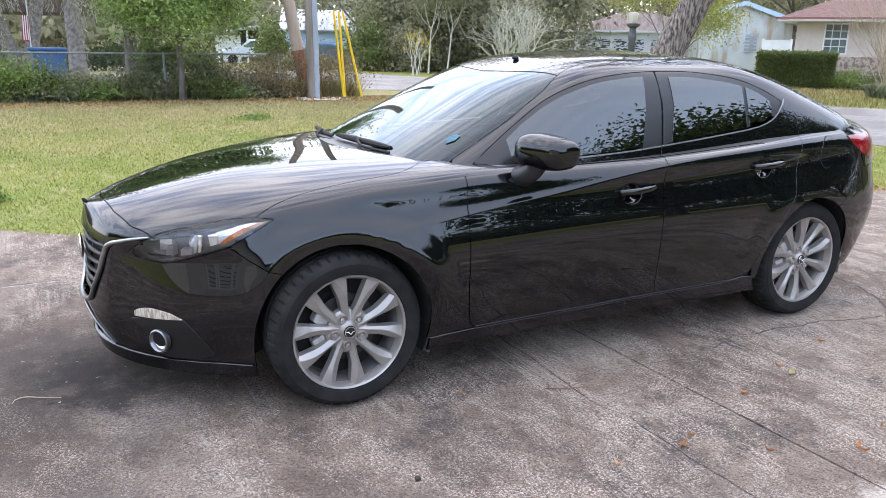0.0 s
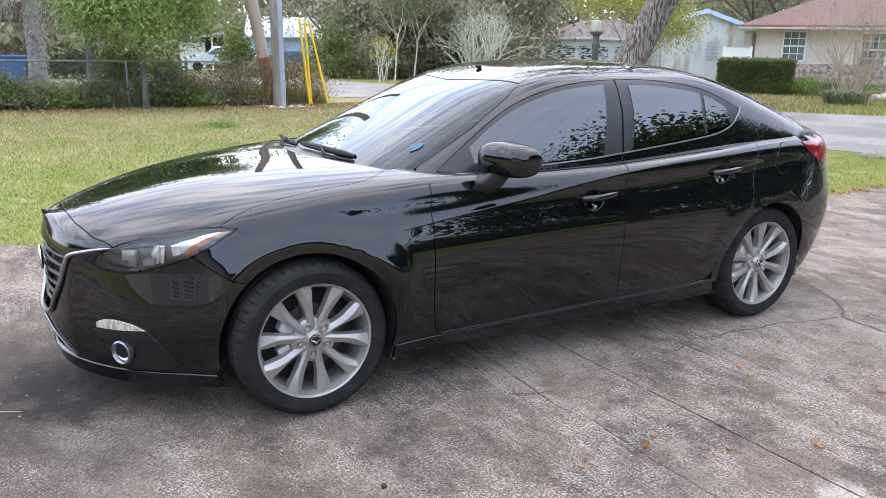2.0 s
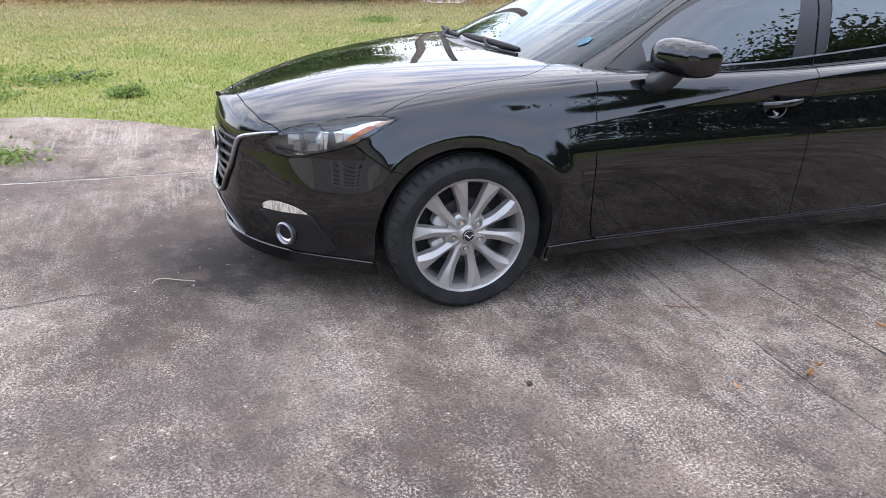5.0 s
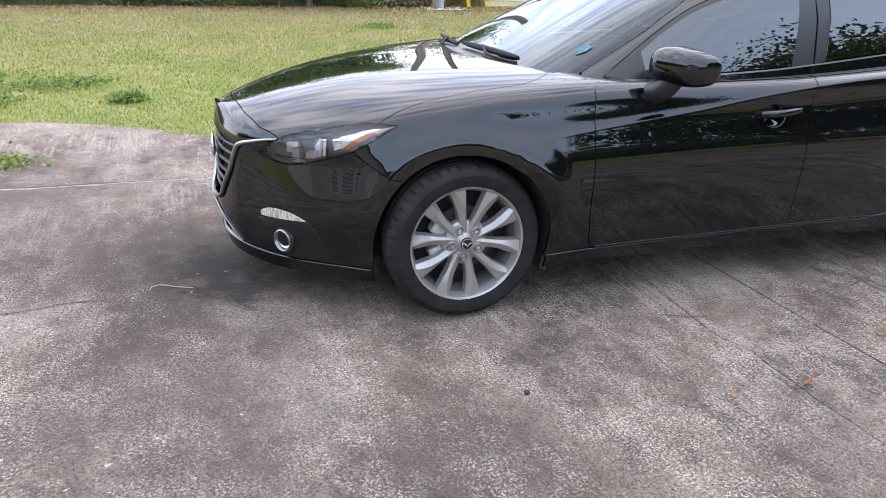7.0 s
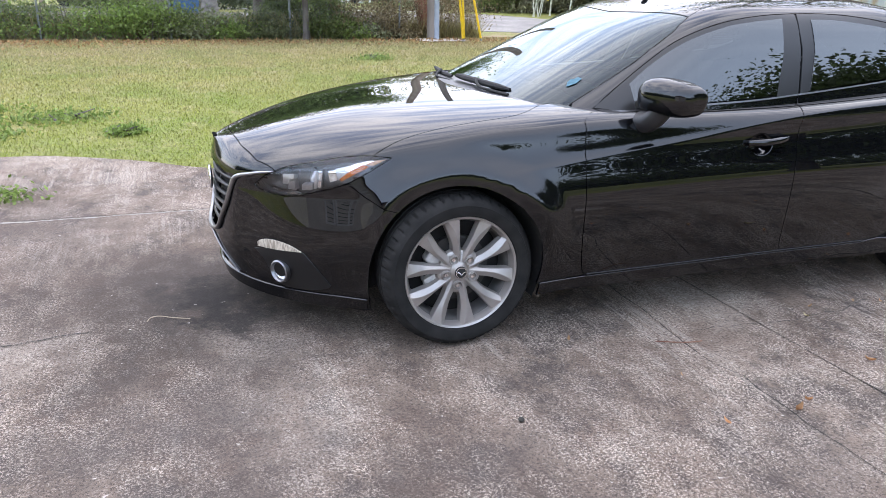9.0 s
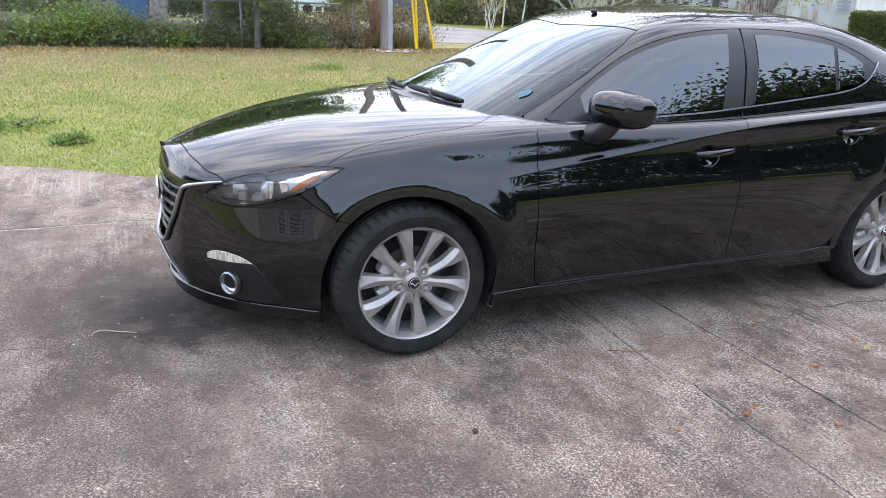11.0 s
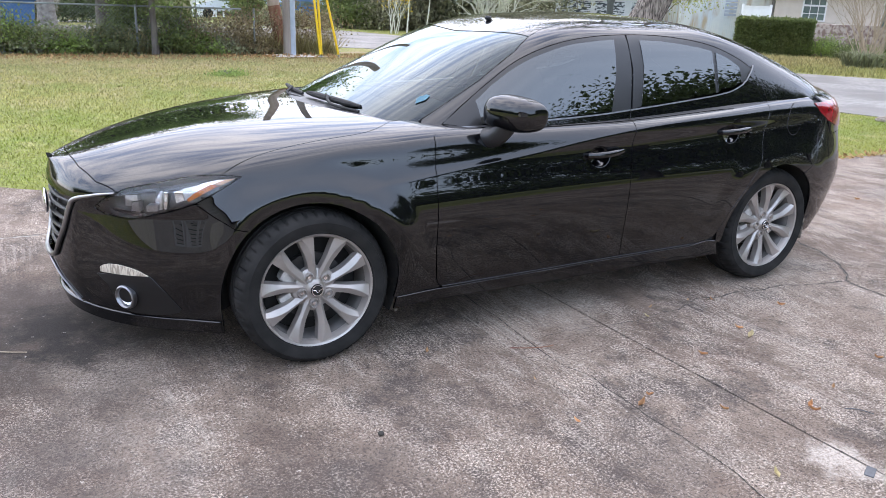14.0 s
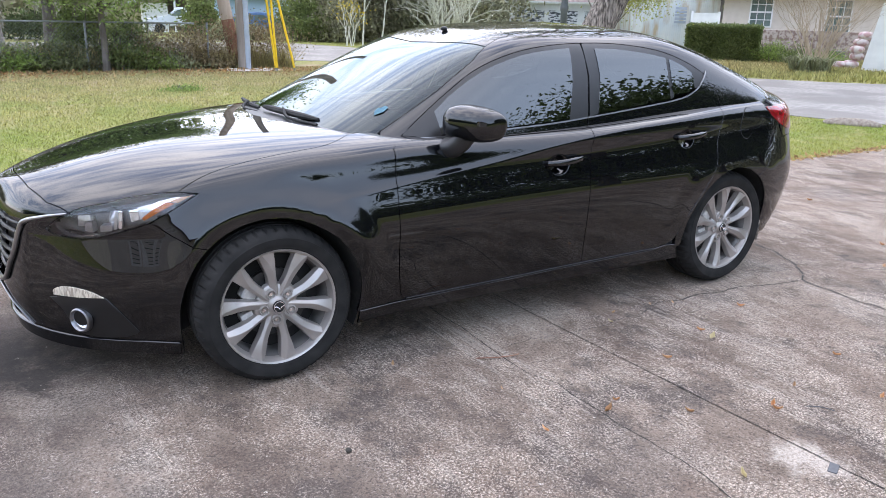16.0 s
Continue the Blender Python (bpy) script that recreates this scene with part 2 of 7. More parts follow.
def spline(kx, ky):
    """A curve of even bend (natural cubic) through knots; ky may hold rows of numbers."""
    kx, ky = np.asarray(kx, float), np.asarray(ky, float)
    n, h = len(kx), np.diff(kx)
    flat = ky.reshape(n, -1)
    m, r = np.eye(n), np.zeros_like(flat)
    for i in range(1, n - 1):
        m[i, i - 1:i + 2] = h[i - 1], 2 * (h[i - 1] + h[i]), h[i]
        r[i] = 6 * ((flat[i + 1] - flat[i]) / h[i] - (flat[i] - flat[i - 1]) / h[i - 1])
    k2 = np.linalg.solve(m, r)

    def value(x):
        x = np.clip(np.asarray(x, float), kx[0], kx[-1])
        i = np.clip(np.searchsorted(kx, x) - 1, 0, n - 2)
        hh = h[i][..., None]
        p, q = (kx[i + 1] - x)[..., None], (x - kx[i])[..., None]
        out = (k2[i] * p**3 + k2[i + 1] * q**3) / (6 * hh) + (flat[i] / hh - k2[i] * hh / 6) * p + (flat[i + 1] / hh - k2[i + 1] * hh / 6) * q
        return out.reshape(x.shape + ky.shape[1:])
    return value


def even(knots):
    return spline([k[0] for k in knots], [k[1] for k in knots])


def spline_rows(values, n):
    """Rows (k, m, 3) filled up to n rows by a smooth curve across them, the last row being a line of symmetry."""
    k = len(values)
    flip = np.array([1, -1, 1])
    ext = np.concatenate([values, values[-2::-1] * flip])
    free = spline(np.arange(len(ext)), ext)
    # along the doors the flank stays full between the waist and the shoulder
    flank = 0.5 * (values[3] + values[4]) * np.array([1, 1.004, 1])
    ease = lambda t: np.clip(t, 0, 1) ** 2 * (3 - 2 * np.clip(t, 0, 1))
    own = free(np.array(3.5))
    w = (ease((own[:, 0] + 0.55) / 0.45) * ease((3.35 - own[:, 0]) / 0.45))[:, None]
    mid = own * (1 - w) + flank * w
    at = list(range(4)) + [3.5] + list(range(4, 2 * k - 5)) + [2 * k - 5.5] + list(range(2 * k - 5, 2 * k - 1))
    rows = list(ext[:4]) + [mid] + list(ext[4:2 * k - 5]) + [mid * flip] + list(ext[2 * k - 5:])
    return spline(np.array(at), np.array(rows))(np.linspace(0, k - 1, n))


def outline(x_nose, x_tail, width, height, p, q, xcf, xcr, pr, qr, nf, ns, nr):
    """Half a plan outline from nose to tail: the left side, y below 0."""
    th = np.linspace(math.pi / 2, 0, nf + 1)
    xf = xcf - (xcf - x_nose) * np.sin(th) ** (2 / p)
    yf = np.cos(th) ** (2 / q)
    xs = np.linspace(xcf, xcr, ns + 1)[1:-1]
    th = np.linspace(0, math.pi / 2, nr + 1)
    xr = xcr + (x_tail - xcr) * np.sin(th) ** (2 / pr)
    yr = np.cos(th) ** (2 / qr)
    x = np.concatenate([xf, xs, xr])
    share = np.concatenate([yf, np.ones(ns - 1), yr])
    return np.stack([x, -share * width(x), height(x)], 1)


def body_grid(nf=46, ns=130, nr=34, nv=181):
    rows = []
    for xn, xt, share, height, p, q in rows_a():
        rows.append(outline(xn, xt, lambda x, s=share: WIDTH(x) * s(x), height, p, q, XC_F, XC_R, 3.6, 2.6, nf, ns, nr))
    g = spline_rows(np.array(rows), nv)
    # the sharp crease that climbs along the doors, and the soft lips of the wheel arches
    x, z = g[..., 0], g[..., 2]
    d = z - CREASE(x)
    soft = lambda t: np.clip(t, 0, 1) ** 2 * (3 - 2 * np.clip(t, 0, 1))
    side = soft((np.abs(g[..., 1]) - 0.5) / 0.25)
    above = 1 - np.clip(d / (0.110 + 0.09 * soft((1.1 - x) / 0.6)), 0, 1) ** 1.3
    bulge = (0.045 * np.where(d < 0, np.exp(d / 0.9), above) + 0.009 * np.where(d < 0, np.exp(d / 0.6), np.exp(-d / 0.016))) * soft((x - 0.08) / 0.32) * soft((3.1 - x) / 1.0)
    for cx, a, w, k in ((0.0, 0.030, 0.12, 0.40), (WHEELBASE, 0.011, 0.13, 0.0)):
        r = np.hypot(x - cx, z - 0.335)
        inner = 0.009 * np.log1p(np.exp((0.415 - r) / 0.009))
        bulge = bulge + (a * soft((0.41 + w - r) / w) - k * np.minimum(inner, 0.055)) * soft((z - 0.35) / 0.25)
    r = np.hypot(x, z - 0.335)
    bulge = bulge + 0.022 * soft((0.52 - r) / 0.16) * soft((-0.05 - x) / 0.25) * soft((0.70 - z) / 0.3)
    g[..., 1] -= bulge * side
    # the bumper's flank below the lamps is one even sweep
    k = np.exp(-0.5 * (np.arange(-14, 15) / 6.0) ** 2)
    k /= k.sum()
    soft_g = g.copy()
    for axis in (0, 1):
        pad = [(14, 14) if a == axis else (0, 0) for a in range(3)]
        wide = np.pad(soft_g, pad, mode="reflect", reflect_type="odd")
        soft_g = sum(w * np.take(wide, np.arange(i, i + g.shape[axis]), axis=axis) for i, w in enumerate(k))
    w = (soft((-0.30 - x) / 0.15) * soft((g[..., 2] - 0.22) / 0.10) * soft((0.70 - g[..., 2]) / 0.08) * soft((np.abs(g[..., 1]) - 0.33) / 0.1))[..., None]
    return g * (1 - w) + soft_g * w


def by_level(knots):
    """A smooth function of height; heights crowd together towards the roof's top."""
    f = spline([1 - max(0.0, 1 - (z - 0.90) / 0.545) ** (1 / 2.2) for z, _ in knots], [v for _, v in knots])
    return lambda z: f(1 - max(0.0, 1 - (z - 0.90) / 0.545) ** (1 / 2.2))


# levels of the cabin: height, windscreen x, rear window x, half width
CAB_F = by_level([(0.90, 0.20), (1.00, 0.385), (1.20, 0.79), (1.33, 1.09), (1.38, 1.26), (1.415, 1.45), (1.435, 1.68), (1.445, 1.92)])
CAB_R = by_level([(0.90, 3.50), (1.06, 3.42), (1.20, 3.10), (1.33, 2.70), (1.38, 2.50), (1.415, 2.32), (1.435, 2.12), (1.445, 1.92)])
CAB_W = by_level([(0.90, 0.826), (0.95, 0.8085), (1.00, 0.7895), (1.05, 0.769), (1.15, 0.7255), (1.28, 0.661), (1.34, 0.619), (1.38, 0.565), (1.415, 0.44), (1.435, 0.26), (1.445, 0.0)])


def cabin_grid(nf=44, ns=50, nr=44, nv=60):
    out = []
    for w in np.linspace(0, 1, nv):
        z = 0.90 + 0.545 * (1 - (1 - w) ** 2.2) if w < 1 else 1.445
        xf, xr, hw = float(CAB_F(z)), float(CAB_R(z)), float(CAB_W(z))
        mid = 0.5 * (xf + xr)
        a, b = mid - 0.25 * (mid - xf), mid + 0.25 * (xr - mid)
        out.append(outline(xf, xr, lambda x: hw + 0 * x, lambda x: z + 0 * x, 4.5, 3.6, a, b, 4.5, 3.6, nf, ns, nr))
    return np.array(out)


def grid_normals(g):
    du = np.gradient(g, axis=1)
    dv = np.gradient(g, axis=0)
    n = np.cross(du, dv)
    ln = np.linalg.norm(n, axis=2, keepdims=True)
    n = np.where(ln > 1e-9, n / np.maximum(ln, 1e-12), np.array([0.0, 0.0, 1.0]))
    for edge in (n[:, 0], n[:, -1], n[-1]):
        edge[:, 1] = 0
    return n / np.maximum(np.linalg.norm(n, axis=2, keepdims=True), 1e-9)


# ------------------------------------------------------------------ mesh helpers
def link_mesh(name, verts, faces, mat, parent=None, normals=None, smooth=True, mats=None, indices=None):
    me = bpy.data.meshes.new(name)
    me.from_pydata([tuple(v) for v in verts], [], [tuple(f) for f in faces])
    for m in (mats or [mat]):
        me.materials.append(m)
    me.polygons.foreach_set("use_smooth", [smooth] * len(me.polygons))
    if indices is not None:
        me.polygons.foreach_set("material_index", indices)
    if normals is not None:
        me.normals_split_custom_set_from_vertices([tuple(n) for n in normals])
    ob = new(name, me)
    if parent:
        ob.parent = parent
    return ob


def part(name, bm, mat, parent=None, label="", smooth=True, sharp=40.0):
    """Links a bmesh as one mesh object under a thing or a part."""
    me = bpy.data.meshes.new(name)
    bmesh.ops.recalc_face_normals(bm, faces=bm.faces)
    for f in bm.faces:
        f.smooth = smooth
    bm.to_mesh(me)
    bm.free()
    if smooth:
        me.set_sharp_from_angle(angle=radians(sharp))
    me.materials.append(mat)
    ob = new(name, me)
    if parent:
        ob.parent = parent
    if label:
        ob["label"] = label
    return ob


def thing(name, at, label, category, group="", kind="", turn=0.0):
    ob = new(name)
    ob.matrix_basis = pose(*at, 0, 0, turn)
    return tagged(ob, label, category, group, kind)


def box(bm, lo, hi, bevel=0.0, segments=2, m=None):
    """A bevelled box between two corners, added to bm."""
    lo, hi = Vector(lo), Vector(hi)
    r = bmesh.ops.create_cube(bm, size=1.0)
    vs = r["verts"]
    for v in vs:
        v.co = Vector(((v.co.x + 0.5) * (hi.x - lo.x) + lo.x, (v.co.y + 0.5) * (hi.y - lo.y) + lo.y, (v.co.z + 0.5) * (hi.z - lo.z) + lo.z))
    if bevel:
        es = list({e for v in vs for e in v.link_edges})
        r2 = bmesh.ops.bevel(bm, geom=es, offset=bevel, segments=segments, profile=0.5, affect="EDGES")
        vs = list({v for f in r2["faces"] for v in f.verts} | {v for v in vs if v.is_valid})
    if m is not None:
        bmesh.ops.transform(bm, matrix=m, verts=vs)
    return vs


def boxed(lo, hi, bevel=0.0, segments=2, m=None):
    bm = bmesh.new()
    box(bm, lo, hi, bevel, segments, m)
    return bm


def lathe(bm, profile, n=48, axis="y", closed=False):
    """Turns (radius, along) points round an axis."""
    rings = []
    for r, a in profile:
        ring = []
        for k in range(n):
            c, s = math.cos(2 * math.pi * k / n), math.sin(2 * math.pi * k / n)
            ring.append(bm.verts.new((r * c, a, r * s) if axis == "y" else (r * c, r * s, a)))
        rings.append(ring)
    pairs = list(zip(rings, rings[1:]))
    if closed:
        pairs.append((rings[-1], rings[0]))
    for a, b in pairs:
        for k in range(n):
            bm.faces.new((a[k], a[(k + 1) % n], b[(k + 1) % n], b[k]))
    return rings


def tube(bm, pts, radii, n=8, cap=True):
    """A round tube along points, with a radius for each."""
    pts = [Vector(p) for p in pts]
    if not isinstance(radii, (list, tuple)):
        radii = [radii] * len(pts)
    rings, ref = [], None
    for i, p in enumerate(pts):
        d = (pts[min(i + 1, len(pts) - 1)] - pts[max(i - 1, 0)]).normalized()
        if ref is None:
            ref = d.orthogonal().normalized()
        a = (ref - d * ref.dot(d))
        a = a.normalized() if a.length > 1e-6 else d.orthogonal().normalized()
        ref = a
        b = d.cross(a)
        rings.append([bm.verts.new(p + (a * math.cos(2 * math.pi * k / n) + b * math.sin(2 * math.pi * k / n)) * radii[i]) for k in range(n)])
    for a, b in zip(rings, rings[1:]):
        for k in range(n):
            bm.faces.new((a[k], a[(k + 1) % n], b[(k + 1) % n], b[k]))
    if cap:
        bm.faces.new(rings[0][::-1])
        bm.faces.new(rings[-1])
    return rings


def tubed(pts, radii, n=8):
    bm = bmesh.new()
    tube(bm, pts, radii, n)
    return bm


def superball(size, px=3.0, py=3.0, pz=3.0, nu=32, nv=20, m=None):
    """A ball drawn out to a rounded block of the given half sizes."""
    bm = bmesh.new()
    bmesh.ops.create_uvsphere(bm, u_segments=nu, v_segments=nv, radius=1.0)
    for v in bm.verts:
        c = v.co.normalized()
        k = (abs(c.x) ** px + abs(c.y) ** py + abs(c.z) ** pz) ** (-1 / ((px + py + pz) / 3))
        v.co = Vector((c.x * k * size[0], c.y * k * size[1], c.z * k * size[2]))
    if m is not None:
        bm.transform(m)
    return bm


# ------------------------------------------------------------------ panels cut from the car's skin
class Skin:
    """A grid over half the car with its normals, on which panels are outlined by places seen from the side or from above."""

    def __init__(self, g, rows):
        self.g, self.n, self.rows = g, grid_normals(g), rows
        self.nv, self.nu = g.shape[0], g.shape[1]

    def find(self, a, b, axes, lo, hi, outer, sign):
        """The (u, v) at which the skin shows the place (a, b), seen along an axis."""
        g = self.g[lo:hi + 1]
        p, q = g[..., axes[0]], g[..., axes[1]]
        best = None
        for tri in (((0, 0), (0, 1), (1, 1)), ((0, 0), (1, 1), (1, 0))):
            get = lambda arr, k: arr[k[0]:arr.shape[0] - 1 + k[0], k[1]:arr.shape[1] - 1 + k[1]]
            ax, ay, bx, by, cx, cy = (get(p, tri[0]), get(q, tri[0]), get(p, tri[1]), get(q, tri[1]), get(p, tri[2]), get(q, tri[2]))
            det = (by - cy) * (ax - cx) + (cx - bx) * (ay - cy)
            det = np.where(abs(det) < 1e-12, 1e-12, det)
            l0 = ((by - cy) * (a - cx) + (cx - bx) * (b - cy)) / det
            l1 = ((cy - ay) * (a - cx) + (ax - cx) * (b - cy)) / det
            l2 = 1 - l0 - l1
            for i, j in zip(*np.nonzero((l0 >= -1e-6) & (l1 >= -1e-6) & (l2 >= -1e-6))):
                ws = (l0[i, j], l1[i, j], l2[i, j])
                depth = sum(w * g[i + k[0], j + k[1], outer] for w, k in zip(ws, tri)) * sign
                uv = (j + sum(w * k[1] for w, k in zip(ws, tri)), lo + i + sum(w * k[0] for w, k in zip(ws, tri)))
                if best is None or depth < best[0]:
                    best = (depth, uv)
        if best is None:
            d = (p - a) ** 2 + (q - b) ** 2
            i, j = np.unravel_index(np.argmin(d), d.shape)
            return (float(j), float(lo + i))
        return best[1]

    def side(self, pts, lo=0.0, hi=1.0, closed=True):
        return [self.find(x, z, (0, 2), int(lo * (self.nv - 1)), int(hi * (self.nv - 1)), 1, 1) for x, z in fine(pts, closed)]

    def top(self, pts, lo=0.0, hi=1.0, closed=False):
        return [self.find(x, y, (0, 1), int(lo * (self.nv - 1)), int(hi * (self.nv - 1)), 2, -1) for x, y in fine(pts, closed)]

    def front(self, pts, hi_u, closed=True):
        """Places given as (y, z) on the nose."""
        out = []
        for y, z in fine(pts, closed):
            d = (self.g[:, :hi_u, 1] - y) ** 2 + (self.g[:, :hi_u, 2] - z) ** 2
            i, j = np.unravel_index(np.argmin(d), d.shape)
            best = self.find_front(y, z, hi_u)
            out.append(best or (float(j), float(i)))
        return out

    def find_front(self, y, z, hi_u):
        keep = self.g
        self.g = keep[:, :hi_u]
        try:
            return self.find(y, z, (1, 2), 0, self.nv - 1, 0, 1)
        finally:
            self.g = keep

    def row(self, x0, x1, r, n=24):
        """Points along one feature row between two x."""
        v = r / self.rows * (self.nv - 1)
        i = min(int(v), self.nv - 2)
        xs = self.g[i, :, 0] * (1 - (v - i)) + self.g[i + 1, :, 0] * (v - i)
        return [(float(np.interp(x, xs, np.arange(self.nu))), v) for x in np.linspace(x0, x1, n)]

    def at(self, u, v):
        i, j = min(max(int(v), 0), self.nv - 2), min(max(int(u), 0), self.nu - 2)
        f, e = v - i, u - j
        mix = lambda a: (a[i, j] * (1 - f) * (1 - e) + a[i, j + 1] * (1 - f) * e + a[i + 1, j] * f * (1 - e) + a[i + 1, j + 1] * f * e)
        n = mix(self.n)
        return mix(self.g), n / max(np.linalg.norm(n), 1e-9)

    def cut(self, poly):
        """Faces of the skin inside a (u, v) outline: (u, v) places and faces."""
        poly = np.array(poly, float)
        ends = np.roll(poly, -1, 0)
        crossed = set()
        for p, q in zip(poly, ends):
            k = max(2, int(np.abs(q - p).max() * 6) + 2)
            for s in np.linspace(0, 1, k):
                u, v = p + (q - p) * s
                for du in (-0.02, 0.02):
                    for dv in (-0.02, 0.02):
                        crossed.add((int(math.floor(v + dv)), int(math.floor(u + du))))
        lo, hi = np.floor(poly.min(0)).astype(int), np.ceil(poly.max(0)).astype(int)
        places, index, faces = [], {}, []

        def put(u, v):
            key = (round(u * 2000), round(v * 2000))
            if key not in index:
                index[key] = len(places)
                places.append((u, v))
            return index[key]

        for i in range(max(lo[1], 0), min(hi[1] + 1, self.nv - 1)):
            for j in range(max(lo[0], 0), min(hi[0] + 1, self.nu - 1)):
                if (i, j) in crossed:
                    ring = [tuple(p) for p in poly]
                    for axis, limit, keep in ((0, j, 1), (0, j + 1, -1), (1, i, 1), (1, i + 1, -1)):
                        res = []
                        for a, b in zip(ring, ring[1:] + ring[:1]):
                            ia, ib = (a[axis] - limit) * keep >= 0, (b[axis] - limit) * keep >= 0
                            if ia:
                                res.append(a)
                            if ia != ib:
                                s = (limit - a[axis]) / (b[axis] - a[axis])
                                c = [a[0] + (b[0] - a[0]) * s, a[1] + (b[1] - a[1]) * s]
                                c[axis] = limit
                                res.append(tuple(c))
                        ring = res
                        if len(ring) < 3:
                            break
                    if len(ring) < 3:
                        continue
                    f = []
                    for u, v in ring:
                        k = put(u, v)
                        if k not in f:
                            f.append(k)
                    area = sum(places[a][0] * places[b][1] - places[b][0] * places[a][1] for a, b in zip(f, f[1:] + f[:1]))
                    if len(f) > 2 and abs(area) > 1e-6:
                        faces.append(f if area > 0 else f[::-1])
                else:
                    cu, cv = j + 0.5, i + 0.5
                    y0, y1 = poly[:, 1], ends[:, 1]
                    hit = (y0 > cv) != (y1 > cv)
                    if hit.any():
                        xs = poly[hit, 0] + (cv - y0[hit]) / (y1[hit] - y0[hit]) * (ends[hit, 0] - poly[hit, 0])
                        if (xs > cu).sum() % 2:
                            faces.append([put(j, i), put(j + 1, i), put(j + 1, i + 1), put(j, i + 1)])
        return places, faces


def fine(pts, closed=True, step=0.02):
    """An outline with its edges divided into short steps."""
    out = []
    ring = list(pts) + ([pts[0]] if closed else [])
    for a, b in zip(ring, ring[1:]):
        k = max(1, int(math.dist(a, b) / step))
        out += [(a[0] + (b[0] - a[0]) * s / k, a[1] + (b[1] - a[1]) * s / k) for s in range(k)]
    if not closed:
        out.append(tuple(pts[-1]))
    return out


def arc_pts(cx, cz, r, a0, a1, n=30):
    return [(cx + r * math.cos(radians(a0 + (a1 - a0) * k / n)), cz + r * math.sin(radians(a0 + (a1 - a0) * k / n))) for k in range(n + 1)]


def smooth_line(pts, n=6):
    """A curve through places, n steps between each two."""
    p = [np.array(q, float) for q in pts]
    ext = [2 * p[0] - p[1]] + p + [2 * p[-1] - p[-2]]
    out = []
    for i in range(len(p) - 1):
        a, b, c, d = ext[i:i + 4]
        for k in range(n):
            f = k / n
            out.append(tuple(0.5 * (2 * b + (c - a) * f + (2 * a - 5 * b + 4 * c - d) * f * f + (3 * b - a - 3 * c + d) * f**3)))
    return out + [tuple(p[-1])]


def panel(name, sk, poly, mat, parent, side="left", gap=0.002, lip=0.012, offset=0.0, label="", lip_mat=None, flip_lip=False):
    """A sheet of the car's skin inside an outline, with a thin gap and a turned-in edge. side: left, right, or both as one sheet."""
    uv, faces = sk.cut(poly)
    pn = [sk.at(u, v) for u, v in uv]
    P = np.array([p for p, _ in pn])
    N = np.array([n for _, n in pn])
    P = P + N * offset
    middle = np.abs(P[:, 1] - N[:, 1] * offset) < 2e-3
    count = {}
    for f in faces:
        for a, b in zip(f, f[1:] + f[:1]):
            count.setdefault((min(a, b), max(a, b)), []).append((a, b, f))
    rim = [v[0] for v in count.values() if len(v) == 1]
    if side == "both":
        rim = [r for r in rim if not (middle[r[0]] and middle[r[1]])]
    push = np.zeros_like(P)
    for a, b, f in rim:
        e = P[b] - P[a]
        ln = np.linalg.norm(e)
        if ln < 1e-7:
            continue
        inward = np.cross(N[a], e / ln)
        for k in (a, b):
            push[k] += inward
    ln = np.linalg.norm(push, axis=1, keepdims=True)
    inward = push / np.maximum(ln, 1e-9)
    P = P + inward * gap * (ln > 1e-6)
    verts, nors, fcs, mi = list(P), list(N), [list(f) for f in faces], [0] * len(faces)
    if lip:
        top, low = {}, {}
        for a, b, f in rim:
            for k in (a, b):
                if k not in top:
                    top[k] = len(verts)
                    verts.append(P[k])
                    nors.append(-inward[k] * 0.8 + N[k] * 0.6)
                    low[k] = len(verts)
                    verts.append(P[k] - N[k] * lip + (-inward[k] * 0.0))
                    nors.append(-inward[k])
            fcs.append([top[b], top[a], low[a], low[b]])
            mi.append(1 if lip_mat else 0)
    verts, nors = np.array(verts), np.array(nors)
    if side == "both":
        k = len(verts)
        fcs = fcs + [[i + k for i in f[::-1]] for f in fcs]
        mi = mi + mi
        flip = np.array([1, -1, 1])
        verts, nors = np.concatenate([verts, verts * flip]), np.concatenate([nors, nors * flip])
        for i in range(k):
            if abs(verts[i][1]) < 3e-3 and abs(nors[i][1]) < 0.2:
                for j in (i, i + k):
                    nors[j][1] = 0
    elif side == "right":
        flip = np.array([1, -1, 1])
        verts, nors = verts * flip, nors * flip
        fcs = [f[::-1] for f in fcs]
    nl = np.linalg.norm(nors, axis=1, keepdims=True)
    ob = link_mesh(name, verts, fcs, mat, parent, nors / np.maximum(nl, 1e-9), mats=[mat] + ([lip_mat] if lip_mat else []), indices=mi)
    if label:
        ob["label"] = label
    return ob


# ------------------------------------------------------------------ the car
def level(z):
    """The cabin row at a height."""
    return (1 - max(0.0, 1 - (z - 0.90) / 0.545) ** (1 / 2.2)) * (CAB.nv - 1)


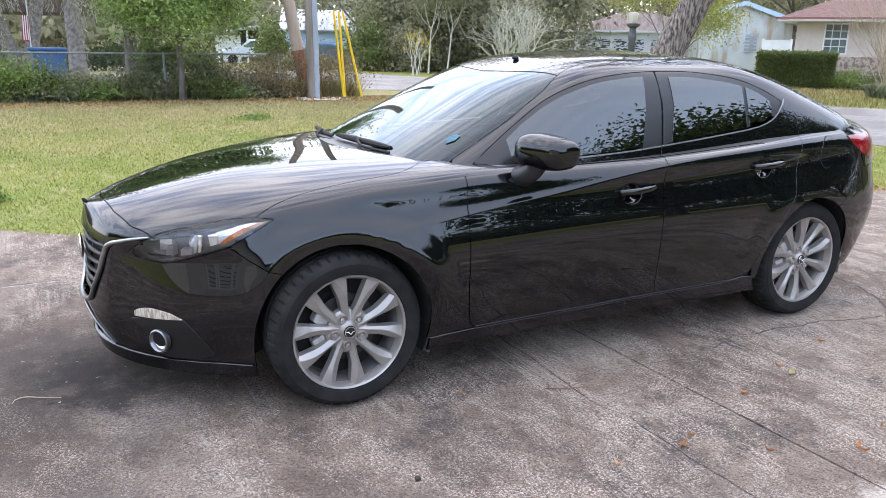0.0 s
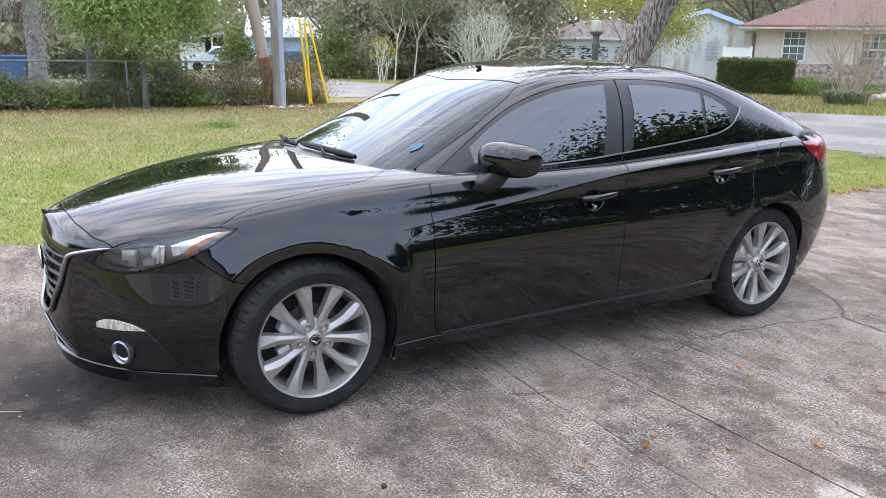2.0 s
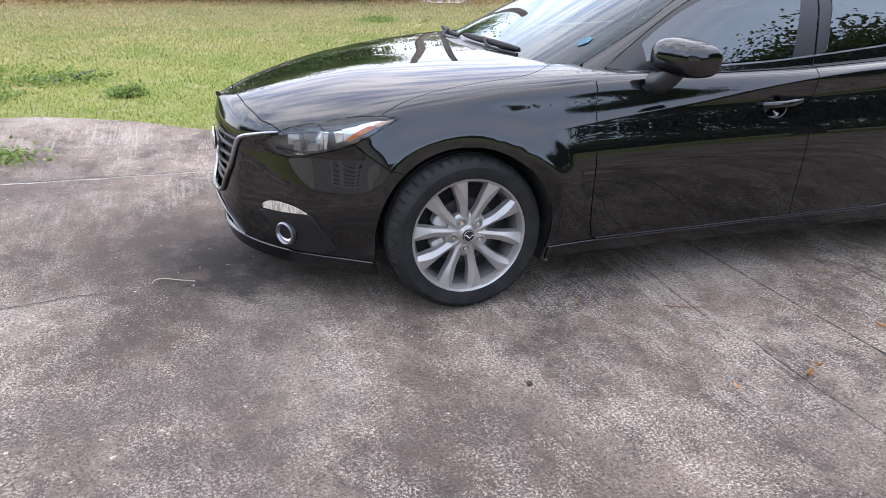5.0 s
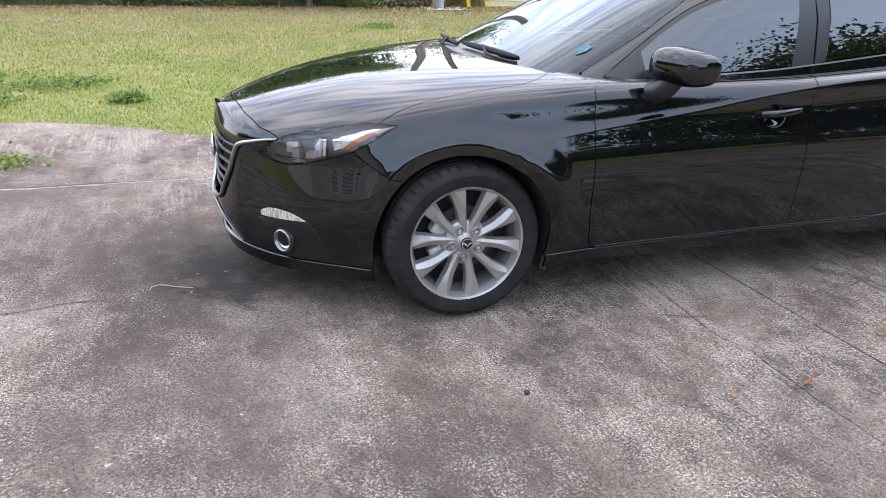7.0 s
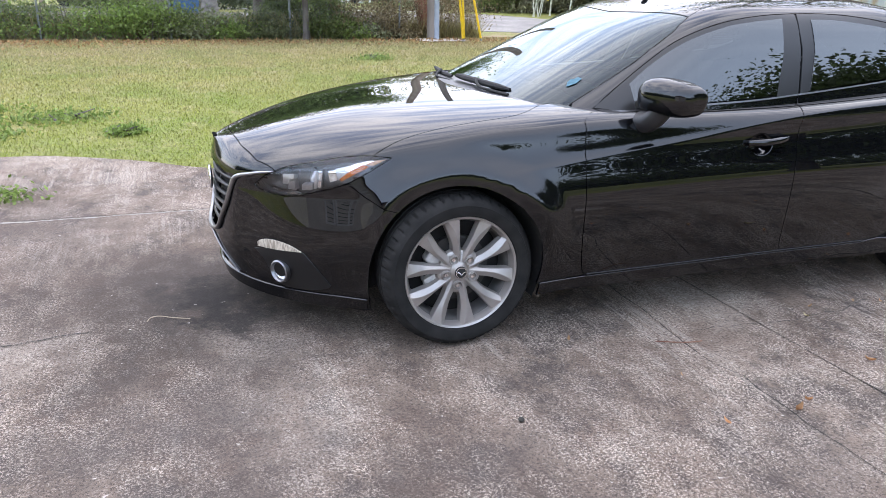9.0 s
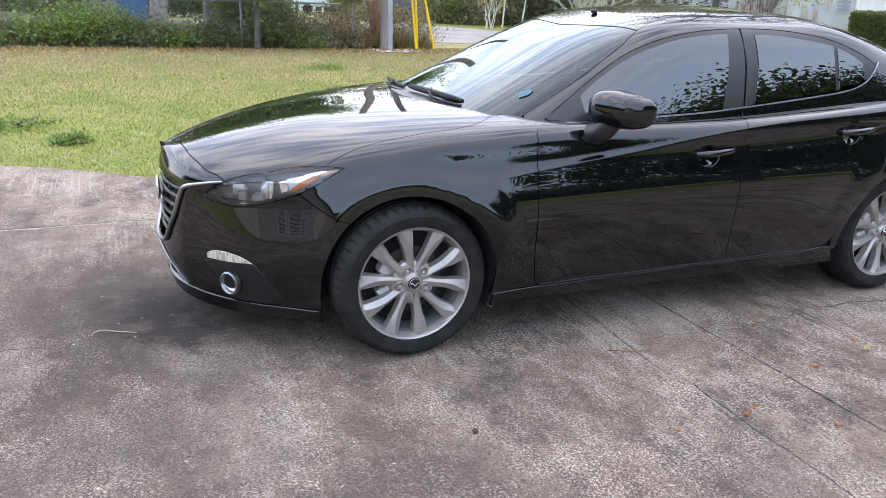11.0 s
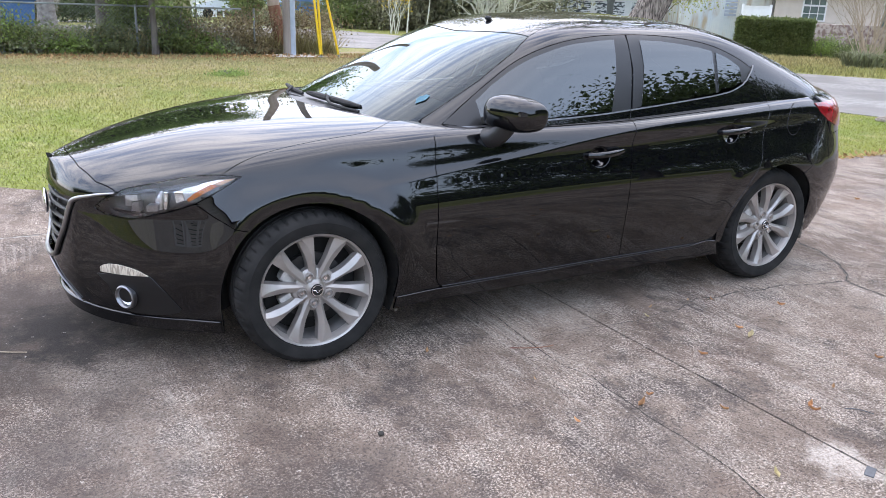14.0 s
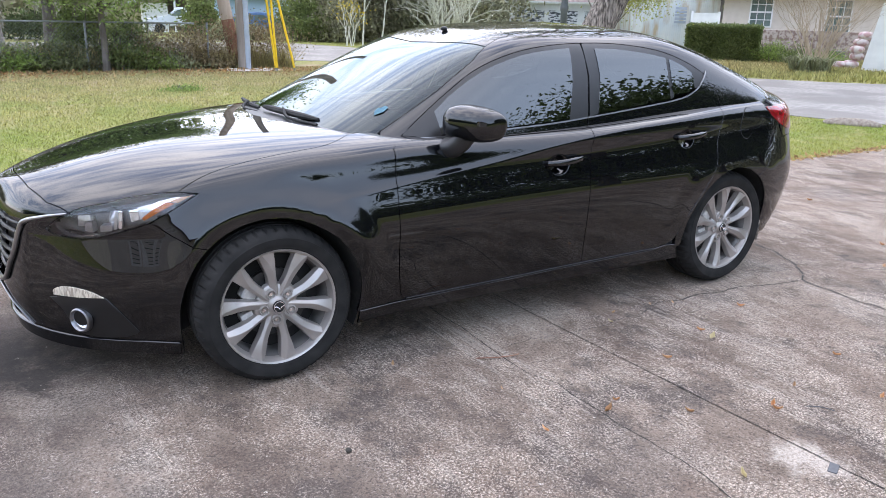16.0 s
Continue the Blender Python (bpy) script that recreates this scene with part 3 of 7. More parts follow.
def pane(name, tint, ior=1.52, gloss=(1, 1, 1)):
    """Thin glass: a mirror by Fresnel over a tinted view through."""
    m = bpy.data.materials.new(name)
    m.use_nodes = True
    nt = m.node_tree
    nt.nodes.clear()
    out = nt.nodes.new("ShaderNodeOutputMaterial")
    mix = nt.nodes.new("ShaderNodeMixShader")
    fr = nt.nodes.new("ShaderNodeFresnel")
    fr.inputs["IOR"].default_value = ior
    tr = nt.nodes.new("ShaderNodeBsdfTransparent")
    tr.inputs["Color"].default_value = (*tint, 1)
    gl = nt.nodes.new("ShaderNodeBsdfGlossy")
    gl.inputs["Roughness"].default_value = 0.0
    gl.inputs["Color"].default_value = (*gloss, 1)
    nt.links.new(fr.outputs["Fac"], mix.inputs["Fac"])
    nt.links.new(tr.outputs["BSDF"], mix.inputs[1])
    nt.links.new(gl.outputs["BSDF"], mix.inputs[2])
    nt.links.new(mix.outputs["Shader"], out.inputs["Surface"])
    return m


M_TINT = pane("tinted_glass", (0.04, 0.045, 0.045), 1.95, (0.93, 0.98, 1.0))
M_SCREEN = pane("windscreen_glass", (0.10, 0.145, 0.14), 1.54, (0.88, 0.97, 1.0))
M_LENS = pane("clear_lens", (0.93, 0.93, 0.93), 1.55)
M_RED = material("red_lens", (0.26, 0.006, 0.012), rough=0.10, spec=0.4, color2=(0.14, 0.003, 0.006), scale=22, coat=0.5)
M_POCKET = material("pocket_plastic", (0.006, 0.006, 0.0065), rough=0.42, bump=0.1, bump_scale=400, bump_depth=0.001)
M_FRAME = material("window_frame_black", (0.007, 0.007, 0.0075), rough=0.3)
M_BELT = material("belt_chrome", (0.22, 0.22, 0.23), rough=0.32, metal=1.0, color2=(0.27, 0.27, 0.28), scale=30)
M_SPLASH = material("mud_splashed_plastic", (0.035, 0.03, 0.026), rough=0.85, color2=(0.19, 0.16, 0.13), scale=28, low=0.42, high=0.62, bump=0.3, bump_scale=90)
M_CAST = material("cast_iron", (0.60, 0.58, 0.55), rough=0.6, metal=0.2, color2=(0.38, 0.36, 0.34), scale=40)
# darker than the rim's alloy: shade between the spokes is put into the colour
M_BARREL = material("shaded_barrel", (0.14, 0.135, 0.13), rough=0.5, metal=0.5, color2=(0.20, 0.19, 0.18), scale=14)
M_DISC = material("brake_disc_steel", (0.075, 0.072, 0.07), rough=0.5, metal=0.6, color2=(0.045, 0.043, 0.042), scale=25)
M_AMBER = material("amber_reflector", (0.75, 0.22, 0.04), rough=0.25, color2=(0.5, 0.12, 0.02), scale=60)
M_SIGNAL = material("ribbed_clear_lens", (0.36, 0.31, 0.25), rough=0.3, metal=0.3, color2=(0.66, 0.60, 0.50), scale=2.0, stretch=(70, 70, 12), low=0.45, high=0.55)
M_AMBERPALE = material("pale_amber_lens", (0.72, 0.42, 0.26), rough=0.25, color2=(0.6, 0.34, 0.2), scale=60)
M_LAMPBOWL = material("lamp_bowl", (0.72, 0.72, 0.73), rough=0.28, metal=0.7, color2=(0.60, 0.60, 0.61), scale=60)
M_LAMPDARK = material("lamp_inside", (0.15, 0.148, 0.15), rough=0.3, metal=0.4, color2=(0.30, 0.30, 0.305), scale=11)
M_SEAT = material("seat_cloth", (0.02, 0.02, 0.021), rough=0.85, color2=(0.03, 0.03, 0.03), scale=40)
M_STICKER = material("blue_sticker", (0.035, 0.10, 0.14), rough=0.6, spec=0.2, color2=(0.08, 0.17, 0.21), scale=40)
M_MUD = material("splashed_liner", (0.010, 0.0095, 0.009), rough=0.85, color2=(0.05, 0.043, 0.034), scale=22, low=0.55, high=0.8)

BODY = Skin(body_grid(), 6)
CAB = Skin(cabin_grid(), 1)
car = thing("car", (0, 0, 0), "glossy black four-door saloon car parked on the concrete driveway", "car")
END_A, END_B = BODY.nu - 1, CAB.nu - 1
TOP_A, TOP_B = BODY.nv - 1, CAB.nv - 1

# outlines shared by neighbouring panels
hood_front = [(-0.826, 0.0), (-0.82, -0.10), (-0.796, -0.26), (-0.749, -0.416), (-0.687, -0.519)]
lamp_top = [(-0.687, -0.519), (-0.561, -0.601), (-0.421, -0.665), (-0.323, -0.716)]
hood_side = smooth_line([(-0.323, -0.716), (-0.203, -0.700), (-0.064, -0.702), (0.078, -0.712), (0.24, -0.724), (0.334, -0.704), (0.425, -0.645)])
lamp_low = smooth_line([(-0.255, 0.801), (-0.336, 0.753), (-0.44, 0.693), (-0.559, 0.646), (-0.655, 0.618), (-0.737, 0.625), (-0.766, 0.645)]) + [(-0.73, 0.689), (-0.687, 0.721)]
bumper_seam = [(-0.431, 0.697), (-0.368, 0.648), (-0.302, 0.609), (-0.25, 0.596)]
door_front = smooth_line([(0.546, 0.928), (0.532, 0.80), (0.529, 0.70), (0.534, 0.474), (0.557, 0.308)]) + [(0.570, 0.278), (0.590, 0.267)]
door_mid = smooth_line([(1.622, 0.280), (1.606, 0.393), (1.597, 0.629), (1.613, 0.848), (1.632, 0.94)])
door_rear = smooth_line([(2.15, 0.286), (2.24, 0.305), (2.29, 0.343), (2.345, 0.466), (2.427, 0.602), (2.511, 0.719), (2.554, 0.851), (2.61, 0.98)])
rear_seam = smooth_line([(2.904, 0.630), (2.98, 0.668), (3.03, 0.72), (3.055, 0.83), (3.15, 0.89)])
front_arch = lambda a0, a1: arc_pts(0, 0.335, 0.362, a0, a1)
rear_arch = lambda a0, a1: arc_pts(WHEELBASE, 0.335, 0.356, a0, a1)


def s_side(pts, hi=0.76):
    return BODY.side(pts, 0, hi, closed=False)


def s_top(pts):
    return BODY.top(pts, 0.5, 1.0)


def low_between(x0, x1, r=0.0):
    return BODY.row(x0, x1, r, 30)


lamp_poly = s_side(lamp_low) + s_top(lamp_top)
grille_edge = [(0.0, 0.385), (-0.15, 0.388), (-0.19, 0.405), (-0.285, 0.535), (-0.322, 0.645), (-0.20, 0.672), (0.0, 0.688)]
intake_edge = [(0.0, 0.195), (-0.24, 0.198), (-0.285, 0.222), (-0.23, 0.265), (-0.12, 0.325), (0.0, 0.335)]
nose = lambda pts: BODY.front(pts, 50, closed=False)

bonnet_poly = s_top(hood_front + lamp_top[1:] + hood_side[1:] + [(0.40, -0.58), (0.31, -0.42), (0.24, -0.2), (0.22, 0.0)])
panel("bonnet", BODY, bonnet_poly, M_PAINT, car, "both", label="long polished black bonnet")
bumper_poly = (s_side(bumper_seam) + s_side(front_arch(134, 180)) + s_side([(-0.360, 0.27), (-0.352, 0.20)]) + low_between(-0.345, -0.87) + [(0, 0)] + nose(intake_edge) + nose(grille_edge)
               + [(0, TOP_A)] + s_top(hood_front) + s_side(lamp_low[::-1][:-7]))
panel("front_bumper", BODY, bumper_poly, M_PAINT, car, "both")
fender_poly = (s_side(bumper_seam) + s_side(front_arch(134, -14)) + s_side([(0.40, 0.245), (0.560, 0.262)]) + s_side(door_front[::-1])
               + s_top([(0.60, -0.76), (0.62, -0.62), (0.425, -0.645)]) + s_top(hood_side[::-1]) + s_side(lamp_low[:13]))
fdoor_poly = s_side(door_front) + s_side([(1.103, 0.272)]) + s_side(door_mid) + BODY.row(1.66, 0.60, 4.45)
rdoor_poly = s_side(door_mid[::-1]) + s_side(door_rear) + BODY.row(2.66, 1.66, 4.45)
quarter_poly = (s_side(door_rear[2 * 6:]) + BODY.row(2.66, 3.02, 4.5) + s_side([(3.05, 0.99), (3.09, 0.958), (3.15, 0.92)], 0.8) + s_side(rear_seam[::-1])
                + s_side(rear_arch(56, 186)) + s_side([(2.335, 0.27), (2.30, 0.27)]))
sill_poly = s_side([(0.365, 0.250), (0.56, 0.259), (1.1, 0.266), (1.62, 0.274), (2.1, 0.279), (2.22, 0.296), (2.30, 0.29)]) + low_between(2.345, 0.36)
rbumper_poly = s_side(rear_seam) + BODY.row(3.2, 3.60, 3.0) + [(END_A, 3.0 / 6 * TOP_A), (END_A, 0)] + low_between(3.55, 3.03) + s_side(rear_arch(-14, 56))
boot_poly = (BODY.row(2.60, 3.10, 4.5) + BODY.row(3.20, 3.60, 3.0) + [(END_A, 3.0 / 6 * TOP_A), (END_A, TOP_A)] + BODY.row(3.55, 2.60, 6.0))
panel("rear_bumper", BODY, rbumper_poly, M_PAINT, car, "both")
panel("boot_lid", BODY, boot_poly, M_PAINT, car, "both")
cowl_poly = s_top([(0.23, 0.0), (0.25, -0.2), (0.32, -0.42), (0.41, -0.58), (0.43, -0.64), (0.66, -0.60), (0.66, 0.0)])
panel("cowl_cover", BODY, cowl_poly, M_TRIM, car, "both", offset=-0.008, label="black plastic cowl below the windscreen")

frame_top = smooth_line([(0.615, 0.955), (0.749, 1.043), (0.919, 1.146), (1.09, 1.238), (1.288, 1.305), (1.497, 1.340), (1.751, 1.354), (2.021, 1.348), (2.279, 1.314), (2.461, 1.255), (2.589, 1.189)])
belt = smooth_line([(0.618, 0.950), (0.795, 0.957), (1.088, 0.972), (1.415, 0.986), (1.647, 1.003), (1.973, 1.031), (2.262, 1.059), (2.395, 1.081), (2.493, 1.118), (2.560, 1.170), (2.592, 1.205)])
screen_edge = [(1.203, -0.534), (1.086, -0.592), (0.872, -0.643), (0.70, -0.668), (0.56, -0.684)]
header = smooth_line([(1.10, 0.0), (1.115, -0.14), (1.145, -0.32), (1.203, -0.534)])
ditch = smooth_line([(1.203, -0.534), (1.311, -0.497), (1.461, -0.478), (1.652, -0.462), (1.854, -0.455), (2.10, -0.465), (2.38, -0.50), (2.60, -0.545)])
c_edge = [(2.60, -0.545), (2.90, -0.61), (3.15, -0.645), (3.32, -0.66)]
rear_top = [(2.60, -0.545), (2.66, -0.35), (2.685, -0.15), (2.69, 0.0)]


def c_side(pts):
    return CAB.side(pts, 0, 0.9, closed=False)


def c_top(pts):
    return CAB.top(pts, 0.0, 1.0)


def windows(pts_top, k0, k1):
    return [p for p in pts_top if k0 <= p[0] <= k1]


roof_poly = c_top(header[::-1][::-1]) + c_top(ditch) + c_top(rear_top) + [(END_B, TOP_B), (0, TOP_B)]
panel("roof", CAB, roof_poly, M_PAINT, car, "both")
panel("headlining", CAB, roof_poly, M_SEAT, car, "both", offset=-0.03, lip=0)
screen_poly = c_top(header) + c_top(screen_edge) + c_top([(0.50, -0.70), (0.45, -0.62)]) + [(CAB.row(0.45, 0.45, 0)[0][0], level(0.945)), (0, level(0.945))]
panel("windscreen", CAB, screen_poly, M_SCREEN, car, "both", offset=-0.003, gap=0.004, lip=0.006, lip_mat=M_TRIM, label="sloping windscreen that mirrors the cloudy sky")
rear_poly = c_top(rear_top) + [(END_B, level(1.0)), (CAB.row(3.40, 3.40, 0)[0][0], level(1.0))] + c_top(c_edge[::-1])
panel("rear_window", CAB, rear_poly, M_TINT, car, "both", offset=-0.003, gap=0.004, lip=0.006, lip_mat=M_TRIM)
rail_poly = (c_side([(0.54, 0.955)] + frame_top) + c_side([(2.60, 1.16), (2.64, 1.091), (2.655, 1.03), (2.66, 0.985), (2.9, 0.99), (3.25, 1.0)]) + c_top(c_edge[::-1]) + c_top(ditch[::-1]) + c_top(screen_edge))
glass_f = [(0.815, 0.962)] + [(0.815, 1.062)] + smooth_line([(0.907, 1.123), (1.044, 1.197), (1.177, 1.252), (1.343, 1.298), (1.50, 1.319), (1.646, 1.330)]) + [(1.612, 1.18), (1.545, 1.004), (1.40, 0.995), (1.088, 0.981)]
glass_r = [(1.738, 1.020)] + [(1.80, 1.20), (1.813, 1.328)] + smooth_line([(1.9, 1.327), (2.001, 1.321), (2.188, 1.300), (2.300, 1.280)]) + [(2.268, 1.072), (2.0, 1.044)]
glass_q = [(2.292, 1.076), (2.326, 1.272)] + smooth_line([(2.345, 1.268), (2.413, 1.240), (2.480, 1.200)]) + [(2.472, 1.125), (2.40, 1.098)]
ring_f = (windows(frame_top, 0.62, 1.735) + [(1.735, 1.353), (1.72, 1.20), (1.668, 1.005), (1.545, 0.990), (1.545, 1.004), (1.612, 1.18), (1.646, 1.330)]
          + glass_f[2:-4][::-1] + [(0.70, 0.965)])
ring_r = ([(1.745, 1.353)] + windows(frame_top, 1.75, 2.6) + [(2.545, 1.150), (2.493, 1.122), (2.472, 1.125), (2.480, 1.200)] + glass_q[2:-3][::-1] + [(2.326, 1.272), (2.292, 1.076), (2.268, 1.072), (2.300, 1.280)]
          + glass_r[2:-3][::-1] + [(1.80, 1.20), (1.738, 1.020), (1.680, 1.008), (1.73, 1.20)])
sail = [(0.69, 0.958), (0.815, 1.060), (0.835, 1.075), (0.835, 0.962)]
taillight = [(3.04, 1.002), (3.08, 0.955), (3.16, 0.905), (3.26, 0.868), (3.42, 0.855), (3.58, 0.87), (3.58, 0.97), (3.45, 1.005), (3.3, 1.010)]
fuel = lambda r: [(2.838 + r * 0.066 * math.cos(a) + r * 0.02 * math.sin(a), 0.925 + r * 0.082 * math.sin(a)) for a in np.linspace(0, 2 * math.pi, 33)[:-1]]
fog_pocket = smooth_line([(-0.778, 0.368), (-0.70, 0.385), (-0.615, 0.396), (-0.585, 0.370), (-0.54, 0.310), (-0.498, 0.250)], 3) + smooth_line([(-0.505, 0.238), (-0.56, 0.220), (-0.66, 0.216), (-0.705, 0.245), (-0.745, 0.330)], 3)
turn_lamp = smooth_line([(-0.764, 0.382), (-0.762, 0.404), (-0.738, 0.420), (-0.70, 0.424), (-0.65, 0.415), (-0.608, 0.394)]) + [(-0.69, 0.386)]
strip = lambda line, w: [(x, z + w) for x, z in line] + [(x, z - w) for x, z in line[::-1]]


def dish(name, cx, cz, rx, rz, parent, k):
    """A shallow round hollow pressed into the door's skin."""
    vs, ns, fs = [], [], []
    rings, spokes = 8, 32
    for i in range(rings + 1):
        f = i / rings
        for j in range(spokes):
            a = 2 * math.pi * j / spokes
            p, n = BODY.at(*BODY.side([(cx + rx * f * math.cos(a), cz + rz * f * math.sin(a))] * 2, 0, 0.8, closed=False)[0])
            slope = 1.5 * math.sin(math.pi * f ** 1.5) * (0.55 + 0.45 * f)
            vs.append((p[0] + n[0] * 0.0012, (p[1] + n[1] * 0.0012) * k, p[2] + n[2] * 0.0012))
            q = np.array(n) - slope * np.array([math.cos(a), 0, math.sin(a)])
            ns.append(tuple(q / np.linalg.norm(q) * [1, k, 1]))
    for i in range(rings):
        for j in range(spokes):
            f = (i * spokes + j, i * spokes + (j + 1) % spokes, (i + 1) * spokes + (j + 1) % spokes, (i + 1) * spokes + j)
            fs.append(f[::-1] if k > 0 else f)
    return link_mesh(name, vs, fs, M_PAINT, parent, ns)


for sd in ("left", "right"):
    k = 1 if sd == "left" else -1
    mir = Matrix.Diagonal((1, k, 1, 1))
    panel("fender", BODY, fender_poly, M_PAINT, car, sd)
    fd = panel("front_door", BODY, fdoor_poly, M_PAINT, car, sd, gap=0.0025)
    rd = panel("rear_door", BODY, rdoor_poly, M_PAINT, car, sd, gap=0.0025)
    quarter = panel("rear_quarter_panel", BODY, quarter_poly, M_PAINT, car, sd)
    panel("sill", BODY, sill_poly, M_PAINT, car, sd, gap=0.001, offset=0.006)
    # bead added along the door bottoms to catch the folded edge's highlight
    edge = [BODY.at(u, v) for u, v in s_side([(x, float(np.interp(x, [0.59, 1.1, 1.62, 2.13], [0.2665, 0.2715, 0.2795, 0.2855]))) for x in np.linspace(0.59, 2.13, 22)])]
    turn = -1 if sd == "right" else 1
    part("sill_fold", tubed([Vector((q[0] + en[0] * 0.002, turn * (q[1] + en[1] * 0.002), q[2])) for q, en in edge], 0.0036, 10), M_PAINT, car)
    panel("roof_rail", CAB, rail_poly, M_PAINT, car, sd)
    panel("window_frame", CAB, c_side(ring_f), M_FRAME, fd, sd, gap=0.001, offset=-0.002)
    panel("window_frame", CAB, c_side(ring_r), M_FRAME, rd, sd, gap=0.001, offset=-0.002)
    panel("mirror_sail", CAB, c_side(sail), M_FRAME, fd, sd, gap=0, offset=0.001)
    panel("window_glass", CAB, c_side(glass_f), M_TINT, fd, sd, gap=0, lip=0.004, offset=0.0015, label="dark tinted window")
    panel("window_glass", CAB, c_side(glass_r), M_TINT, rd, sd, gap=0, lip=0.004, offset=0.0015, label="dark tinted window")
    panel("quarter_glass", CAB, c_side(glass_q), M_TINT, rd, sd, gap=0, lip=0.004, offset=0.0015, label="small dark tinted pane")
    panel("door_shoulder", CAB, c_side(windows(belt, 0.6, 1.66) + [(1.658, 0.995), (1.636, 0.93), (0.60, 0.93)]), M_PAINT, fd, sd, gap=0.001, offset=0.001)
    panel("door_shoulder", CAB, c_side([(1.642, 0.93), (1.664, 1.0045)] + windows(belt, 1.67, 2.62) + [(2.635, 1.10), (2.65, 1.03), (2.655, 0.94)]), M_PAINT, rd, sd, gap=0.002, offset=0.001)
    panel("belt_strip", CAB, c_side(strip(windows(belt, 0.6, 1.64) + [(1.656, 1.0037)], 0.0034)), M_BELT, fd, sd, gap=0, lip=0.008, offset=0.006, label="thin chrome strip")
    panel("belt_strip", CAB, c_side(strip([(1.665, 1.0045)] + windows(belt, 1.68, 2.6), 0.0034)), M_BELT, rd, sd, gap=0, lip=0.008, offset=0.006, label="thin chrome strip")
    panel("tail_light", BODY, BODY.side(taillight, 0, 0.9), M_RED, car, sd, gap=0, offset=0.005, label="glossy red tail light")
    panel("fuel_flap_seam", BODY, BODY.side(fuel(1.05), 0, 0.8), M_DARK, quarter, sd, gap=0, lip=0, offset=0.0008)
    panel("fuel_flap", BODY, BODY.side(fuel(1.0), 0, 0.8), M_PAINT, quarter, sd, gap=0, lip=0.002, offset=0.0025)
    pocket = panel("fog_light_pocket", BODY, BODY.side(fog_pocket, 0, 0.5), M_POCKET, car, sd, gap=0, lip=0.01, offset=0.004, label="gloss black fog light surround")
    panel("turn_signal", BODY, BODY.side(turn_lamp, 0, 0.5), M_SIGNAL, car, sd, gap=0, lip=0.010, offset=0.006, label="clear front turn signal")
    # headlight: a clear lens over a dark bowl with bright reflectors
    lens = panel("headlight", BODY, lamp_poly, M_LENS, car, sd, gap=0.0015, lip=0.004, label="clear headlight with projector and amber corner")
    panel("lamp_housing", BODY, lamp_poly, M_LAMPDARK, lens, sd, gap=0.002, lip=-0.05, offset=-0.055)
    panel("amber_corner", BODY, BODY.side([(-0.345, 0.768), (-0.40, 0.737), (-0.455, 0.703), (-0.462, 0.712), (-0.42, 0.748), (-0.37, 0.776)], 0, 0.8), M_AMBER, lens, sd, gap=0, lip=0, offset=-0.016)
    panel("amber_corner", BODY, BODY.side([(-0.275, 0.800), (-0.335, 0.770), (-0.36, 0.778), (-0.32, 0.794)], 0, 0.8), M_AMBERPALE, lens, sd, gap=0, lip=0, offset=-0.016)
    for bright, pts in ((1, [(-0.674, 0.660), (-0.672, 0.712), (-0.632, 0.718), (-0.632, 0.690), (-0.655, 0.684), (-0.655, 0.662)]), (1, [(-0.655, 0.642), (-0.650, 0.676), (-0.630, 0.682), (-0.628, 0.640)]),
                        (1, [(-0.560, 0.656), (-0.552, 0.742), (-0.545, 0.744), (-0.550, 0.658)]), (0, [(-0.544, 0.658), (-0.540, 0.742), (-0.527, 0.742), (-0.533, 0.664)]),
                        (1, [(-0.604, 0.644), (-0.604, 0.668), (-0.566, 0.674), (-0.566, 0.650)]), (0, [(-0.50, 0.694), (-0.505, 0.742), (-0.474, 0.752), (-0.474, 0.706)]),
                        (1, [(-0.470, 0.706), (-0.474, 0.758), (-0.412, 0.776), (-0.425, 0.748)]), (0, [(-0.475, 0.742), (-0.40, 0.782), (-0.300, 0.806), (-0.292, 0.801), (-0.38, 0.772), (-0.45, 0.732)]),
                        (0, [(-0.72, 0.640), (-0.60, 0.630), (-0.47, 0.680), (-0.465, 0.674), (-0.59, 0.622), (-0.715, 0.632)])):
        panel("reflector", BODY, BODY.side(pts, 0, 0.8), M_LAMPBOWL if bright else M_CHROME, lens, sd, gap=0, lip=0.03, offset=-0.022)
    for cx, cz, r in ((-0.585, 0.69, 0.052),):
        (p, n) = BODY.at(*BODY.side([(cx, cz)] * 2, 0, 0.8, closed=False)[0])
        bm = bmesh.new()
        lathe(bm, [(0.0, 0.0), (0.03, 0.012), (r * 0.8, 0.03), (r, 0.035), (r, 0.07)], 28)
        turn = Vector((-0.85, -0.5, 0)).to_track_quat("Y", "Z").to_matrix().to_4x4()
        bm.transform(mir @ Matrix.Translation(Vector(p) - Vector(n) * 0.05) @ turn @ Matrix.Rotation(math.pi, 4, "Z"))
        part("projector", bm, M_LAMPBOWL, lens)
    # fog light
    (p, n) = BODY.at(*BODY.side([(-0.683, 0.290)] * 2, 0, 0.5, closed=False)[0])
    turn = Vector((-0.80, -0.58, 0.0)).to_track_quat("Y", "Z").to_matrix().to_4x4()
    place = mir @ Matrix.Translation(Vector(p) + Vector(n) * 0.012) @ turn
    bm = bmesh.new()
    lathe(bm, [(0.034, -0.03), (0.038, 0.004), (0.044, 0.010), (0.050, 0.006), (0.052, -0.012)], 32)
    bm.transform(place)
    fog = part("fog_light", bm, M_BELT, pocket, "round fog light with a chrome ring")
    bm = bmesh.new()
    lathe(bm, [(0.0, -0.02), (0.02, -0.018), (0.036, -0.006)], 24)
    bm.transform(place)
    part("fog_lens", bm, M_LAMPBOWL, fog)
